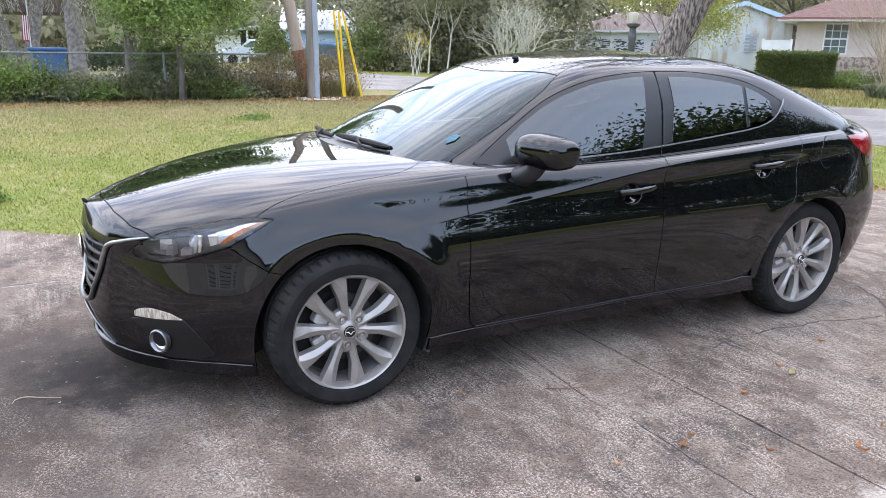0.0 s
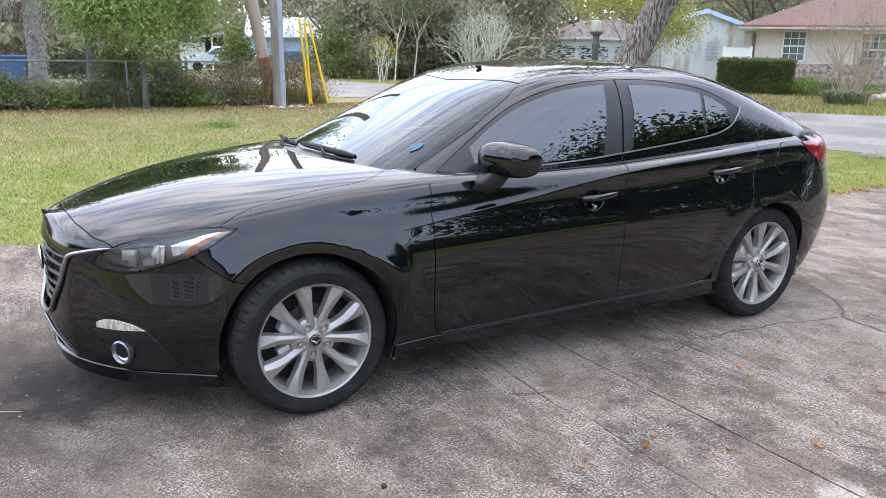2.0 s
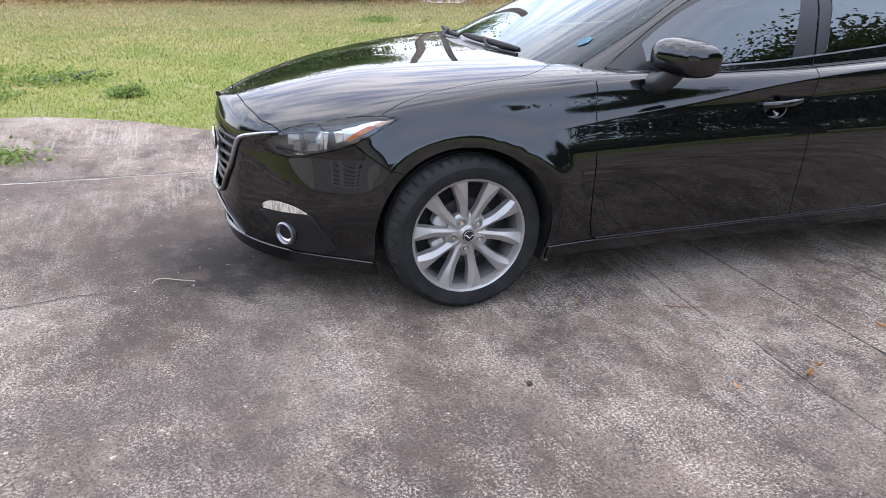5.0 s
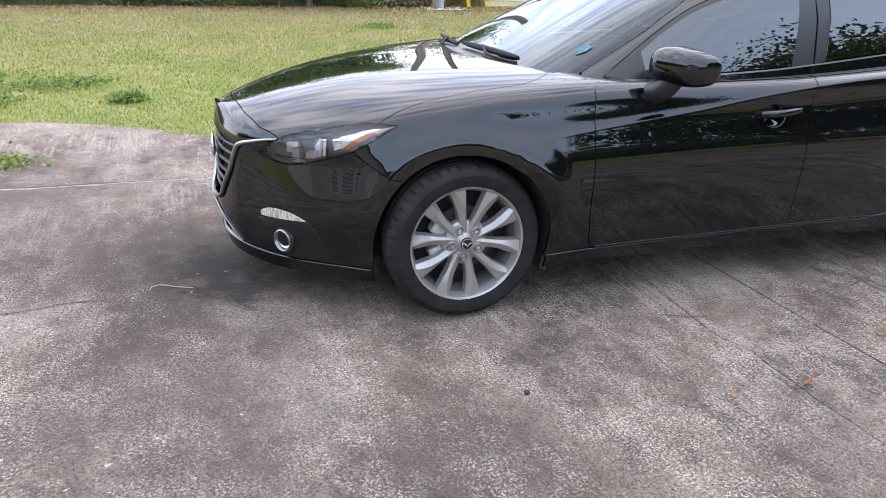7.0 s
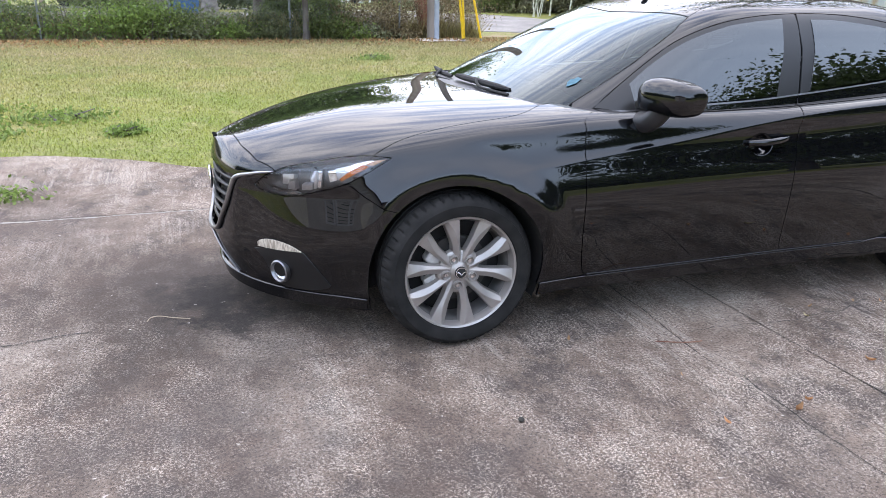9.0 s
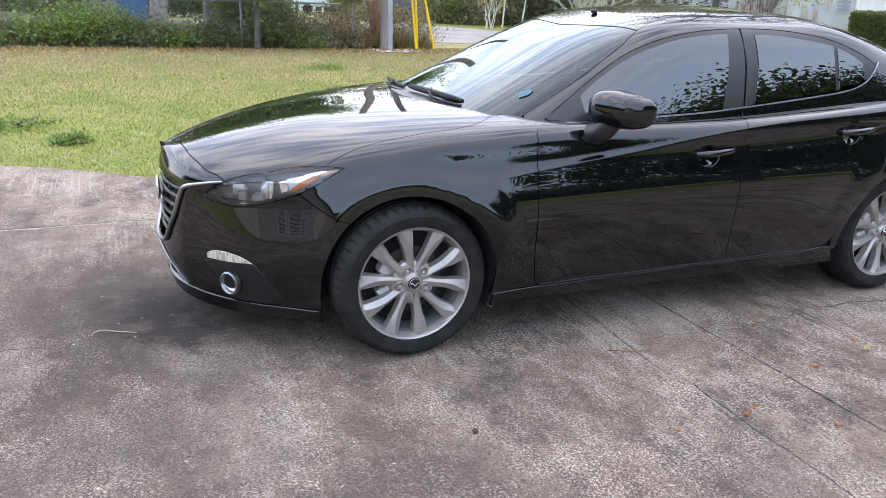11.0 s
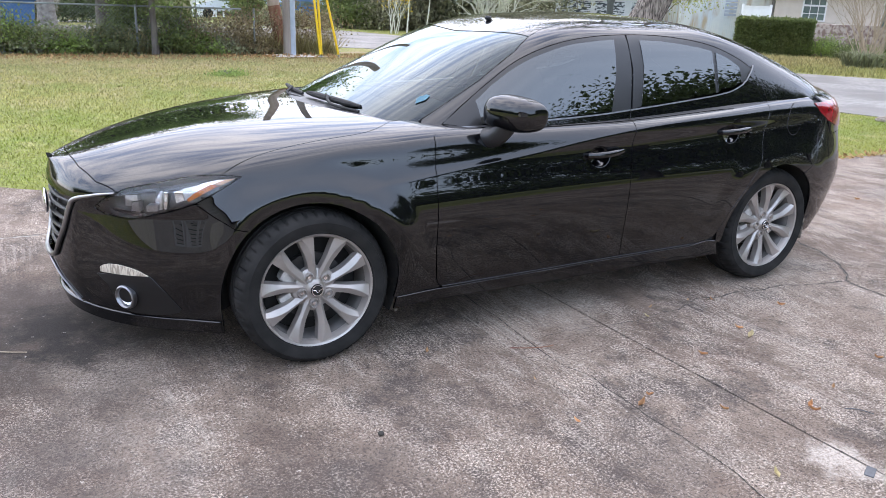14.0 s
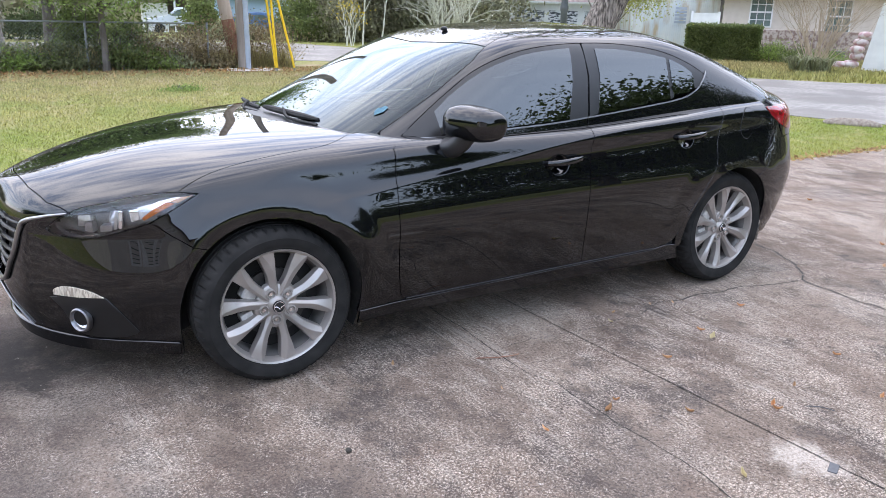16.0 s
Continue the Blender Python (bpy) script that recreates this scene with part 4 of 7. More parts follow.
    # handles
    for door, cx, cz in ((fd, 1.432, 0.822), (rd, 2.312, 0.890)):
        dish("handle_cup", cx - 0.022, cz - 0.016, 0.066, 0.052, door, k)
        yy = BODY.at(*BODY.side([(cx, cz)] * 2, 0, 0.8, closed=False)[0])[0][1] - 0.018
        pts = [(cx - 0.102, yy + 0.030, cz - 0.006), (cx - 0.096, yy + 0.006, cz - 0.004), (cx - 0.05, yy - 0.012, cz - 0.002), (cx, yy - 0.015, cz), (cx + 0.05, yy - 0.012, cz + 0.004),
               (cx + 0.096, yy + 0.004, cz + 0.008), (cx + 0.102, yy + 0.030, cz + 0.008)]
        bm = tubed(pts, [0.010, 0.014, 0.016, 0.0165, 0.017, 0.018, 0.012], 14)
        bm.transform(mir)
        part("door_handle", bm, M_PAINT, door)
    # door mirror
    bm = superball((0.106, 0.124, 0.076), 4.0, 4.6, 3.0, 48, 30)
    for v in bm.verts:
        s = min(1.0, max(0.0, (-v.co.y + 0.128) / 0.256))          # 0 at the door, 1 at the outer tip
        up = max(0.0, v.co.z) / 0.076
        if v.co.z > 0:
            v.co.z *= 1.08 - 0.24 * s ** 2.2
            v.co.x *= 1 - 0.16 * up ** 2
        else:
            v.co.z *= 0.98
            v.co.y += 0.22 * -v.co.z * s
        v.co.x = v.co.x * 0.55 if v.co.x > 0 else v.co.x * (0.92 - 0.25 * s)
        v.co.x += 0.052 * s ** 1.5
    set_back = 0.0 if k > 0 else 0.15
    bm.transform(mir @ pose(0.868 + set_back, -0.945, 1.032, 0, 0, 4))
    mirror = part("door_mirror", bm, M_PAINT, fd)
    bm = superball((0.006, 0.092, 0.05), 4, 4, 4, 20, 12)
    bm.transform(mir @ pose(0.918 + set_back, -0.935, 1.030, 0, 0, -10))
    part("mirror_glass", bm, M_CHROME, mirror)
    bm = tubed([(px + set_back, py, pz) for px, py, pz in ((0.815, -0.830, 0.915), (0.825, -0.870, 0.925), (0.84, -0.895, 0.95), (0.855, -0.91, 0.985))], [0.048, 0.046, 0.046, 0.050], 16)
    bm.transform(mir)
    part("mirror_arm", bm, M_TRIM, mirror)
    bm = superball((0.005, 0.006, 0.026), 2.5, 2.5, 2.5, 14, 10)
    bm.transform(mir @ pose(0.935 + set_back, -1.050, 1.036))
    part("mirror_indicator", bm, M_LAMPBOWL, mirror)
    # splash guards behind the wheels
    for gx, gz in ((0.372, 0.165), (3.062, 0.20)):
        bm = boxed((gx, -0.845, gz), (gx + 0.014, -0.66, 0.33), 0.006)
        bm.transform(mir)
        part("splash_guard", bm, M_SPLASH, car, "mud-splashed black plastic guard")
    # arch liners
    for cx, r in ((0.0, 0.372), (WHEELBASE, 0.366)):
        bm = bmesh.new()
        prof = [(r, -0.79), (r, -0.60), (0.0, -0.58)]
        rings = []
        for rr, yy in prof:
            ring = []
            for a in np.linspace(-0.42, math.pi + 0.42, 40):
                px, pz = cx + rr * math.cos(a), 0.335 + rr * math.sin(a)
                out = BODY.at(*BODY.side([(px, max(pz, 0.24))] * 2, 0, 0.76, closed=False)[0])[0][1] + 0.012
                ring.append(bm.verts.new((px, (out if yy < -0.7 else yy) * k, pz)))
            rings.append(ring)
        for a, b in zip(rings, rings[1:]):
            for i in range(39):
                bm.faces.new((a[i], a[i + 1], b[i + 1], b[i]))
        part("arch_liner", bm, M_MUD, car)

# grille, wing and lower intake
wing_pts = [(-0.515, 0.714), (-0.43, 0.692), (-0.345, 0.662), (-0.318, 0.62), (-0.285, 0.535), (-0.235, 0.46), (-0.185, 0.398), (-0.10, 0.372), (0.0, 0.368)]


def nose_point(y, z, out=0.0):
    p, n = BODY.at(*BODY.front([(y, z)] * 2, 60, closed=False)[0])
    return Vector(p) + Vector(n) * out


bm = bmesh.new()
line = [nose_point(y, z, 0.006) for y, z in smooth_line(wing_pts, 5)]
line = line + [Vector((v.x, -v.y, v.z)) for v in line[::-1][1:]]
nn = len(line)
tube(bm, line, [0.004 + 0.007 * math.sin(math.pi * min(1, i / 14, (nn - 1 - i) / 14) * 0.5) for i in range(nn)], 10)
part("grille_surround", bm, M_SATIN, car, "satin chrome wing round the grille")
grille_poly = nose([(0.0, 0.375), (-0.15, 0.378), (-0.20, 0.40), (-0.295, 0.535), (-0.33, 0.65), (-0.20, 0.682), (0.0, 0.70)])
grille = panel("grille", BODY, grille_poly, M_DARK, car, "both", gap=0, lip=-0.03, offset=-0.05, label="black shield grille with slats")
for zz in (0.42, 0.465, 0.51, 0.555, 0.60, 0.64):
    half = np.interp(zz, [0.40, 0.535, 0.645], [0.19, 0.28, 0.315])
    pts = [nose_point(y, zz + 0.0 * abs(y), -0.022) for y in np.linspace(-half, 0, 12)]
    pts = pts + [Vector((v.x, -v.y, v.z)) for v in pts[::-1][1:]]
    bm = tubed(pts, 0.009, 8)
    part("slat", bm, M_TRIM, grille)
bm = superball((0.012, 0.075, 0.055), 2.5, 2.2, 2.2, 24, 14, Matrix.Translation((-0.925, 0, 0.585)))
part("badge", bm, M_CHROME, car)
intake_poly = nose([(0.0, 0.185), (-0.245, 0.19), (-0.29, 0.222), (-0.235, 0.27), (-0.12, 0.333), (0.0, 0.345)])
panel("lower_intake", BODY, intake_poly, M_DARK, car, "both", gap=0, lip=0, offset=-0.028)
line = [nose_point(y, z, 0.004) for y, z in smooth_line([(-0.29, 0.215), (-0.24, 0.262), (-0.12, 0.328), (0.0, 0.342)], 5)]
line = line + [Vector((v.x, -v.y, v.z)) for v in line[::-1][1:]]
part("intake_trim", tubed(line, 0.004, 8), M_BELT, car)
lip_poly = BODY.row(-0.358, -0.865, 0.03) + [(0, 0.03 / 6 * TOP_A), (0, 0.52 / 6 * TOP_A)] + [BODY.row(x, x, 0.52 - 0.12 * (x + 0.895) / 0.537, 1)[0] for x in np.linspace(-0.895, -0.358, 24)]
panel("chin_lip", BODY, lip_poly, M_PAINT, car, "both", gap=0, lip=0.014, offset=0.007)

# inner shell behind the gaps, floor pan
inside = lambda poly, u, v: sum(((a[1] > v) != (b[1] > v)) and (u < a[0] + (v - a[1]) / (b[1] - a[1]) * (b[0] - a[0])) for a, b in zip(poly, poly[1:] + poly[:1])) % 2
fcs, vs = [], []
shell = BODY.g - BODY.n * 0.016
for i in range(0, TOP_A - 1, 2):
    for j in range(0, END_A - 1, 2):
        x, y, z = BODY.g[i + 1, j + 1]
        if any(math.hypot(x - cx, z - 0.335) < 0.43 for cx in (0, WHEELBASE)) and i < 0.66 * TOP_A:
            continue
        if x < -0.55 and z < 0.42 and abs(y) < 0.42:
            continue
        if i > 0.72 * TOP_A and 0.40 < x < 3.0:
            continue
        if x < -0.2 and (inside(lamp_poly, j + 1, i + 1) or inside(grille_poly, j + 1, i + 1) or inside(intake_poly, j + 1, i + 1)):
            continue
        fcs.append([len(vs), len(vs) + 1, len(vs) + 2, len(vs) + 3])
        vs += [shell[i, j], shell[i, j + 2], shell[i + 2, j + 2], shell[i + 2, j]]
vs = np.array(vs)
nq = len(vs)
link_mesh("inner_shell", np.concatenate([vs, vs * [1, -1, 1]]), fcs + [[i + nq for i in f[::-1]] for f in fcs], M_DARK, car)
bm = boxed((-0.62, -0.56, 0.19), (3.40, 0.56, 0.34), 0.03)
part("floor_pan", bm, M_DARK, car)

# cabin
part("dashboard", superball((0.26, 0.70, 0.16), 3, 6, 3, 28, 16, Matrix.Translation((0.80, 0, 0.84))), M_SEAT, car)
bm = bmesh.new()
lathe(bm, [(0.165 + 0.014 * math.cos(a), 0.014 * math.sin(a)) for a in np.linspace(0, 2 * math.pi, 9)[:-1]], 36, closed=True)
bm.transform(pose(1.10, -0.36, 0.93, 0, 0, 90) @ pose(0, 0, 0, -24))
part("steering_wheel", bm, M_TRIM, car)
for sx, sy in ((1.55, -0.36), (1.55, 0.36), (2.45, -0.36), (2.45, 0.36)):
    bm = superball((0.26, 0.25, 0.10), 4, 4, 3, 20, 12, Matrix.Translation((sx - 0.1, sy, 0.50)))
    seat = part("seat", bm, M_SEAT, car)
    part("backrest", superball((0.08, 0.24, 0.33), 3, 4, 4, 20, 14, pose(sx + 0.16, sy, 0.80, 0, 14)), M_SEAT, seat)
    part("headrest", superball((0.05, 0.13, 0.09), 3, 3, 3, 18, 12, pose(sx + 0.24, sy, 1.19, 0, 10)), M_SEAT, seat)

# small fittings: wipers, aerial, toll sticker
for pts, r in (([(0.325, 0.13, 1.008), (0.345, -0.10, 1.008), (0.405, -0.37, 1.002)], 0.015), ([(0.385, 0.66, 0.990), (0.345, 0.42, 0.990), (0.325, 0.20, 0.996)], 0.012)):
    wiper = part("wiper_blade", tubed(smooth_line(pts, 4), [r * f for f in (0.6, 0.95, 1.0, 1.05, 1.05, 1.05, 1.0, 0.85, 0.5)], 8), M_DARK, car)
    a, b = Vector(pts[1]), Vector(pts[2])
    part("wiper_arm", tubed(smooth_line([tuple(a + Vector((-0.005, 0, 0.014))), tuple((a + b) / 2 + Vector((-0.06, 0, -0.008))), tuple(b + Vector((-0.03, -0.05, -0.016)))], 5), [0.007] * 11, 8), M_DARK, wiper)
bm = superball((0.020, 0.011, 0.012), 2.5, 2.5, 2.0, 16, 10, Matrix.Translation((1.30, 0.0, 1.400)))
part("roof_aerial", bm, M_TRIM, car)
panel("toll_sticker", CAB, CAB.top([(0.575, -0.592), (0.592, -0.568), (0.612, -0.563), (0.622, -0.572), (0.640, -0.574), (0.648, -0.594), (0.618, -0.604)], 0, 0.6), M_STICKER, car, "left", gap=0, lip=0, offset=0.0015, label="small blue sticker behind the windscreen")


# wheels
def make_wheel():
    """A ten-spoke alloy wheel with its tyre, outer face towards -y, axle at the origin."""
    bm = bmesh.new()
    lathe(bm, [(0.236, 0.005), (0.243, -0.002), (0.240, -0.008), (0.232, -0.004), (0.228, 0.006), (0.223, 0.018), (0.220, 0.03)], 72)
    wheel = part("wheel", bm, M_ALLOY)
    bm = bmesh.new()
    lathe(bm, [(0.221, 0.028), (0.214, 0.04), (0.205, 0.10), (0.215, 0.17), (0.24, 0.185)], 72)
    part("barrel", bm, M_BARREL, wheel, "inner barrel darkened for the shade behind the spokes")
    bm = bmesh.new()
    n = 240
    prof = [(0.238, 0.000), (0.244, -0.0085), (0.247, -0.0125), (0.250, -0.0125), (0.252, -0.0135), (0.268, -0.0185), (0.284, -0.0190), (0.2885, -0.0195), (0.2895, -0.0175), (0.300, -0.012), (0.311, 0.000), (0.318, 0.014), (0.3225, 0.032), (0.324, 0.055), (0.3155, 0.058), (0.3155, 0.066), (0.3245, 0.069), (0.3245, 0.094),
            (0.3165, 0.097), (0.3165, 0.105), (0.3245, 0.108), (0.3225, 0.160), (0.318, 0.18), (0.311, 0.192), (0.284, 0.205), (0.246, 0.195), (0.238, 0.185)]
    rings = lathe(bm, prof, n)
    for i in (10, 11, 12):
        for k in range(n):
            if k % 5 == 0:
                v = rings[i][k]
                q = 1 - (0.009 if i > 10 else 0.005) / 0.32
                v.co.x *= q
                v.co.z *= q
    part("tyre", bm, M_RUBBER, wheel, sharp=30)
    for q in range(5):
        mid = radians(-98 + 72 * q)
        for s in (-1, 1):
            bm = bmesh.new()
            rows = []
            for t in [k / 12 for k in range(13)]:
                r = 0.040 + t * 0.193
                flare = max(0.0, (t - 0.45) / 0.55) ** 1.5
                ang = mid + s * (radians(19.5) - radians(1.5) * t)
                inner, outer = 0.0205 - 0.004 * math.sin(math.pi * min(1, t * 1.4)) + 0.019 * flare, 0.0195 - 0.003 * math.sin(math.pi * min(1, t * 1.4)) + 0.008 * flare
                depth = 0.020 - 0.006 * math.sin(math.pi * t * 0.8) - 0.019 * t ** 1.3
                c, sn = math.cos(ang), math.sin(ang)
                rad, tan = Vector((c, 0, sn)), Vector((-sn, 0, c)) * -s          # tan points to the wheel nut's side
                p = rad * r + Vector((0, depth, 0))
                ridge = -0.3 * outer + (0.3 * outer + 0.62 * inner) * flare
                rows.append([p - tan * (outer + 0.004) + Vector((0, 0.040, 0)), p - tan * outer + Vector((0, 0.011 - 0.003 * t, 0)), p + tan * (ridge - 0.0016), p + tan * (ridge + 0.0016),
                             p + tan * inner + Vector((0, 0.010 + 0.006 * flare, 0)), p + tan * (inner + 0.004) + Vector((0, 0.042, 0))])
            grid = [[bm.verts.new(v) for v in row] for row in rows]
            for a, b in zip(grid, grid[1:]):
                for i in range(5):
                    bm.faces.new((a[i], a[i + 1], b[i + 1], b[i]))
            part("spoke", bm, M_ALLOY, wheel, sharp=9)
        bm = bmesh.new()
        lathe(bm, [(0.0, 0.010), (0.008, 0.010), (0.0095, 0.014), (0.0095, 0.03)], 6)
        bm.transform(pose(0.060 * math.cos(mid), 0.006, 0.060 * math.sin(mid)))
        part("lug_nut", bm, M_CHROME, wheel)
        bm = bmesh.new()
        lathe(bm, [(0.0, 0.030), (0.0125, 0.030), (0.0145, 0.016), (0.0175, 0.009), (0.0205, 0.014), (0.025, 0.034)], 24)
        bm.transform(pose(0.060 * math.cos(mid), 0.002, 0.060 * math.sin(mid)))
        part("lug_seat", bm, M_ALLOY, wheel)
        # the bridge between the two spokes at the wheel nut
        bm = bmesh.new()
        lathe(bm, [(0.0, 0.018), (0.022, 0.018), (0.031, 0.024), (0.036, 0.042)], 24)
        bm.transform(pose(0.064 * math.cos(mid), 0.004, 0.064 * math.sin(mid)))
        part("spoke_web", bm, M_ALLOY, wheel)
    bm = bmesh.new()
    lathe(bm, [(0.0, 0.004), (0.020, 0.005), (0.026, 0.007), (0.029, 0.012), (0.034, 0.018), (0.046, 0.021), (0.072, 0.027), (0.086, 0.036), (0.09, 0.06)], 40)
    part("hub", bm, M_ALLOY, wheel)
    bm = bmesh.new()
    lathe(bm, [(0.0, 0.000), (0.018, 0.001), (0.0255, 0.004), (0.027, 0.012)], 32)
    cap = part("centre_cap", bm, M_DARK, wheel, "dark centre cap with a silver winged emblem")
    bm = tubed(smooth_line([(-0.018, -0.002, 0.003), (-0.009, -0.004, 0.002), (0, -0.004, -0.008), (0.009, -0.004, 0.002), (0.018, -0.002, 0.003)], 4), 0.002, 6)
    part("emblem", bm, M_CHROME, cap)
    bm = bmesh.new()
    lathe(bm, [(0.022 * 0.99 + 0.0018 * math.cos(a), 0.0005 + 0.0018 * math.sin(a)) for a in np.linspace(0, 2 * math.pi, 7)[:-1]], 32, closed=True)
    part("emblem_ring", bm, M_CHROME, cap)
    bm = bmesh.new()
    lathe(bm, [(0.06, 0.07), (0.14, 0.07), (0.14, 0.094), (0.06, 0.094)], 48)
    part("brake_disc", bm, M_DISC, wheel)
    bm = bmesh.new()
    lathe(bm, [(0.0, 0.11), (0.21, 0.112)], 40)
    part("wheel_back", bm, M_DARK, wheel)
    bm = bmesh.new()
    for a in np.linspace(148, 205, 2):
        box(bm, (0.085, 0.045, -0.035), (0.15, 0.10, 0.035), 0.012, 2, Matrix.Rotation(radians(-a), 4, "Y"))
    part("brake_caliper", bm, M_CAST, wheel)
    return wheel


wheel = make_wheel()
wheel.parent = car
wheel.matrix_basis = pose(0.008, -0.870, 0.329) @ Matrix.Scale(1.015, 4)
for x, y, rz, spin in ((WHEELBASE + 0.006, -0.868, 0, 10), (0.008, 0.870, 180, 40), (WHEELBASE + 0.006, 0.868, 180, 75)):
    w = copy_thing(wheel, pose(x, y, 0.329, 0, 0, rz) @ pose(0, 0, 0, 0, spin, 0))
    w.parent = car

# ------------------------------------------------------------------ ground materials
def node_noise(nt, vec, scale, detail=6, rough=0.55):
    n = nt.nodes.new("ShaderNodeTexNoise")
    n.inputs["Scale"].default_value, n.inputs["Detail"].default_value, n.inputs["Roughness"].default_value = scale, detail, rough
    nt.links.new(vec, n.inputs["Vector"])
    return n.outputs["Fac"]


def node_range(nt, value, lo, hi, a=0.0, b=1.0):
    r = nt.nodes.new("ShaderNodeMapRange")
    for key, v in (("From Min", lo), ("From Max", hi), ("To Min", a), ("To Max", b)):
        r.inputs[key].default_value = v
    nt.links.new(value, r.inputs["Value"])
    return r.outputs["Result"]


def node_mix(nt, fac, a, b, blend="MIX"):
    x = nt.nodes.new("ShaderNodeMix")
    x.data_type, x.blend_type = "RGBA", blend
    nt.links.new(fac, x.inputs["Factor"])
    for key, v in (("A", a), ("B", b)):
        if isinstance(v, tuple):
            x.inputs[key].default_value = (*v, 1)
        else:
            nt.links.new(v, x.inputs[key])
    return x.outputs["Result"]


def node_map(nt, stretch, turn=0.0):
    tc = nt.nodes.new("ShaderNodeTexCoord")
    mp = nt.nodes.new("ShaderNodeMapping")
    mp.inputs["Scale"].default_value = stretch
    mp.inputs["Rotation"].default_value = (0, 0, radians(turn))
    nt.links.new(tc.outputs["Object"], mp.inputs["Vector"])
    return mp.outputs["Vector"]


def concrete():
    """Old broom-finished concrete: grey-brown paste, slate mould blotches, pale worn grit."""
    m = bpy.data.materials.new("driveway_concrete")
    m.use_nodes = True
    nt = m.node_tree
    b = nt.nodes["Principled BSDF"]
    b.inputs["Roughness"].default_value, b.inputs["Specular IOR Level"].default_value = 0.88, 0.3
    v = node_map(nt, (1, 1, 1))

    def times(*values):
        out = values[0]
        for other in values[1:]:
            x = nt.nodes.new("ShaderNodeMath")
            x.operation = "MULTIPLY"
            nt.links.new(out, x.inputs[0])
            nt.links.new(other, x.inputs[1])
            out = x.outputs["Value"]
        return out

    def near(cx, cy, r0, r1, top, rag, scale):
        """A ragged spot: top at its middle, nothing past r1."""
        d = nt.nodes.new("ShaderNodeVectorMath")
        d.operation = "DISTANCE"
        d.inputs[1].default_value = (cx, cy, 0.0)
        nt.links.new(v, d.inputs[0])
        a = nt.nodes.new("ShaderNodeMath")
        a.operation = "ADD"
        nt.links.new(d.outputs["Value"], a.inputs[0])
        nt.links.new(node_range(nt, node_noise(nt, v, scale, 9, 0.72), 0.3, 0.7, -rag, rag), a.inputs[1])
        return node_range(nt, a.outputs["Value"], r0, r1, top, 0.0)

    drag = node_map(nt, (1.0, 0.6, 1), 9)
    col = node_mix(nt, node_range(nt, node_noise(nt, drag, 1.1, 11, 0.70), 0.43, 0.57), (0.138, 0.098, 0.074), (0.290, 0.220, 0.170))
    col = node_mix(nt, node_range(nt, node_noise(nt, v, 2.3, 9, 0.72), 0.50, 0.62, 0.0, 0.6), col, (0.178, 0.120, 0.090))
    col = node_mix(nt, node_range(nt, node_noise(nt, node_map(nt, (1.0, 0.8, 1), 40), 1.7, 12, 0.75), 0.515, 0.585, 0.0, 0.82), col, (0.074, 0.060, 0.053))
    # worn places where the grit lies bare
    bare = node_range(nt, node_noise(nt, drag, 2.6, 14, 0.85), 0.455, 0.57, 0.12, 1.0)
    col = node_mix(nt, times(bare, node_range(nt, node_noise(nt, v, 30, 8, 0.85), 0.47, 0.58, 0.0, 0.5)), col, (0.40, 0.325, 0.265))
    grit = node_range(nt, node_noise(nt, v, 105, 3, 0.85), 0.52, 0.55)
    col = node_mix(nt, times(bare, grit), col, (0.80, 0.67, 0.56))
    # broom lines
    broom = node_map(nt, (48.0, 1.1, 1), 3)
    lines = node_range(nt, node_noise(nt, broom, 1.0, 4, 0.7), 0.51, 0.58, 0.0, 0.5)
    col = node_mix(nt, times(lines, node_range(nt, node_noise(nt, drag, 1.3, 8, 0.7), 0.50, 0.58)), col, (0.56, 0.48, 0.405))
    # pits and dark flecks
    col = node_mix(nt, node_range(nt, node_noise(nt, node_map(nt, (1, 1, 1), 70), 80, 4, 0.85), 0.53, 0.565, 0.0, 0.78), col, (0.050, 0.038, 0.030))
    col = node_mix(nt, node_range(nt, node_noise(nt, v, 17, 10, 0.84), 0.54, 0.60, 0.0, 0.55), col, (0.095, 0.072, 0.057))
    # old oil and mould where cars stand with their noses, shade there painted in
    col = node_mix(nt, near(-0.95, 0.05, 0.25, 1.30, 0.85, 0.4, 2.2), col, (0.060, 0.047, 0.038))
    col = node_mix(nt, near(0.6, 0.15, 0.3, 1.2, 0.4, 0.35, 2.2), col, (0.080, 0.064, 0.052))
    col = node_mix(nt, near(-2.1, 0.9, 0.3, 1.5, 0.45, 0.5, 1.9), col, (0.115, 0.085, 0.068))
    for cx, cy, r, top in ((-1.13, -1.12, 0.50, 0.7), (-0.98, -1.62, 0.58, 0.75), (-1.48, -1.28, 0.42, 0.6), (-0.20, -1.74, 0.50, 0.6), (-0.70, -0.70, 0.36, 0.4), (0.35, -1.35, 0.5, 0.35), (0.82, -2.02, 0.45, 0.55), (-1.9, 1.38, 0.5, 0.6), (-1.0, 0.25, 0.5, 0.4)):
        col = node_mix(nt, near(cx, cy, 0.05, r, 0.75 * top, 0.2, 4.5), col, (0.088, 0.072, 0.064))
    for cx, cy, r, top in ((-1.72, -0.46, 0.30, 0.3), (-0.82, -0.58, 0.32, 0.25), (-0.68, -1.25, 0.40, 0.25), (1.33, -0.75, 0.35, 0.5), (3.3, -1.9, 0.7, 0.5), (2.9, -0.75, 0.5, 0.4)):
        col = node_mix(nt, times(near(cx, cy, 0.05, r, top, 0.25, 5.0), node_range(nt, node_noise(nt, v, 70, 5, 0.85), 0.45, 0.55)), col, (0.66, 0.57, 0.48))
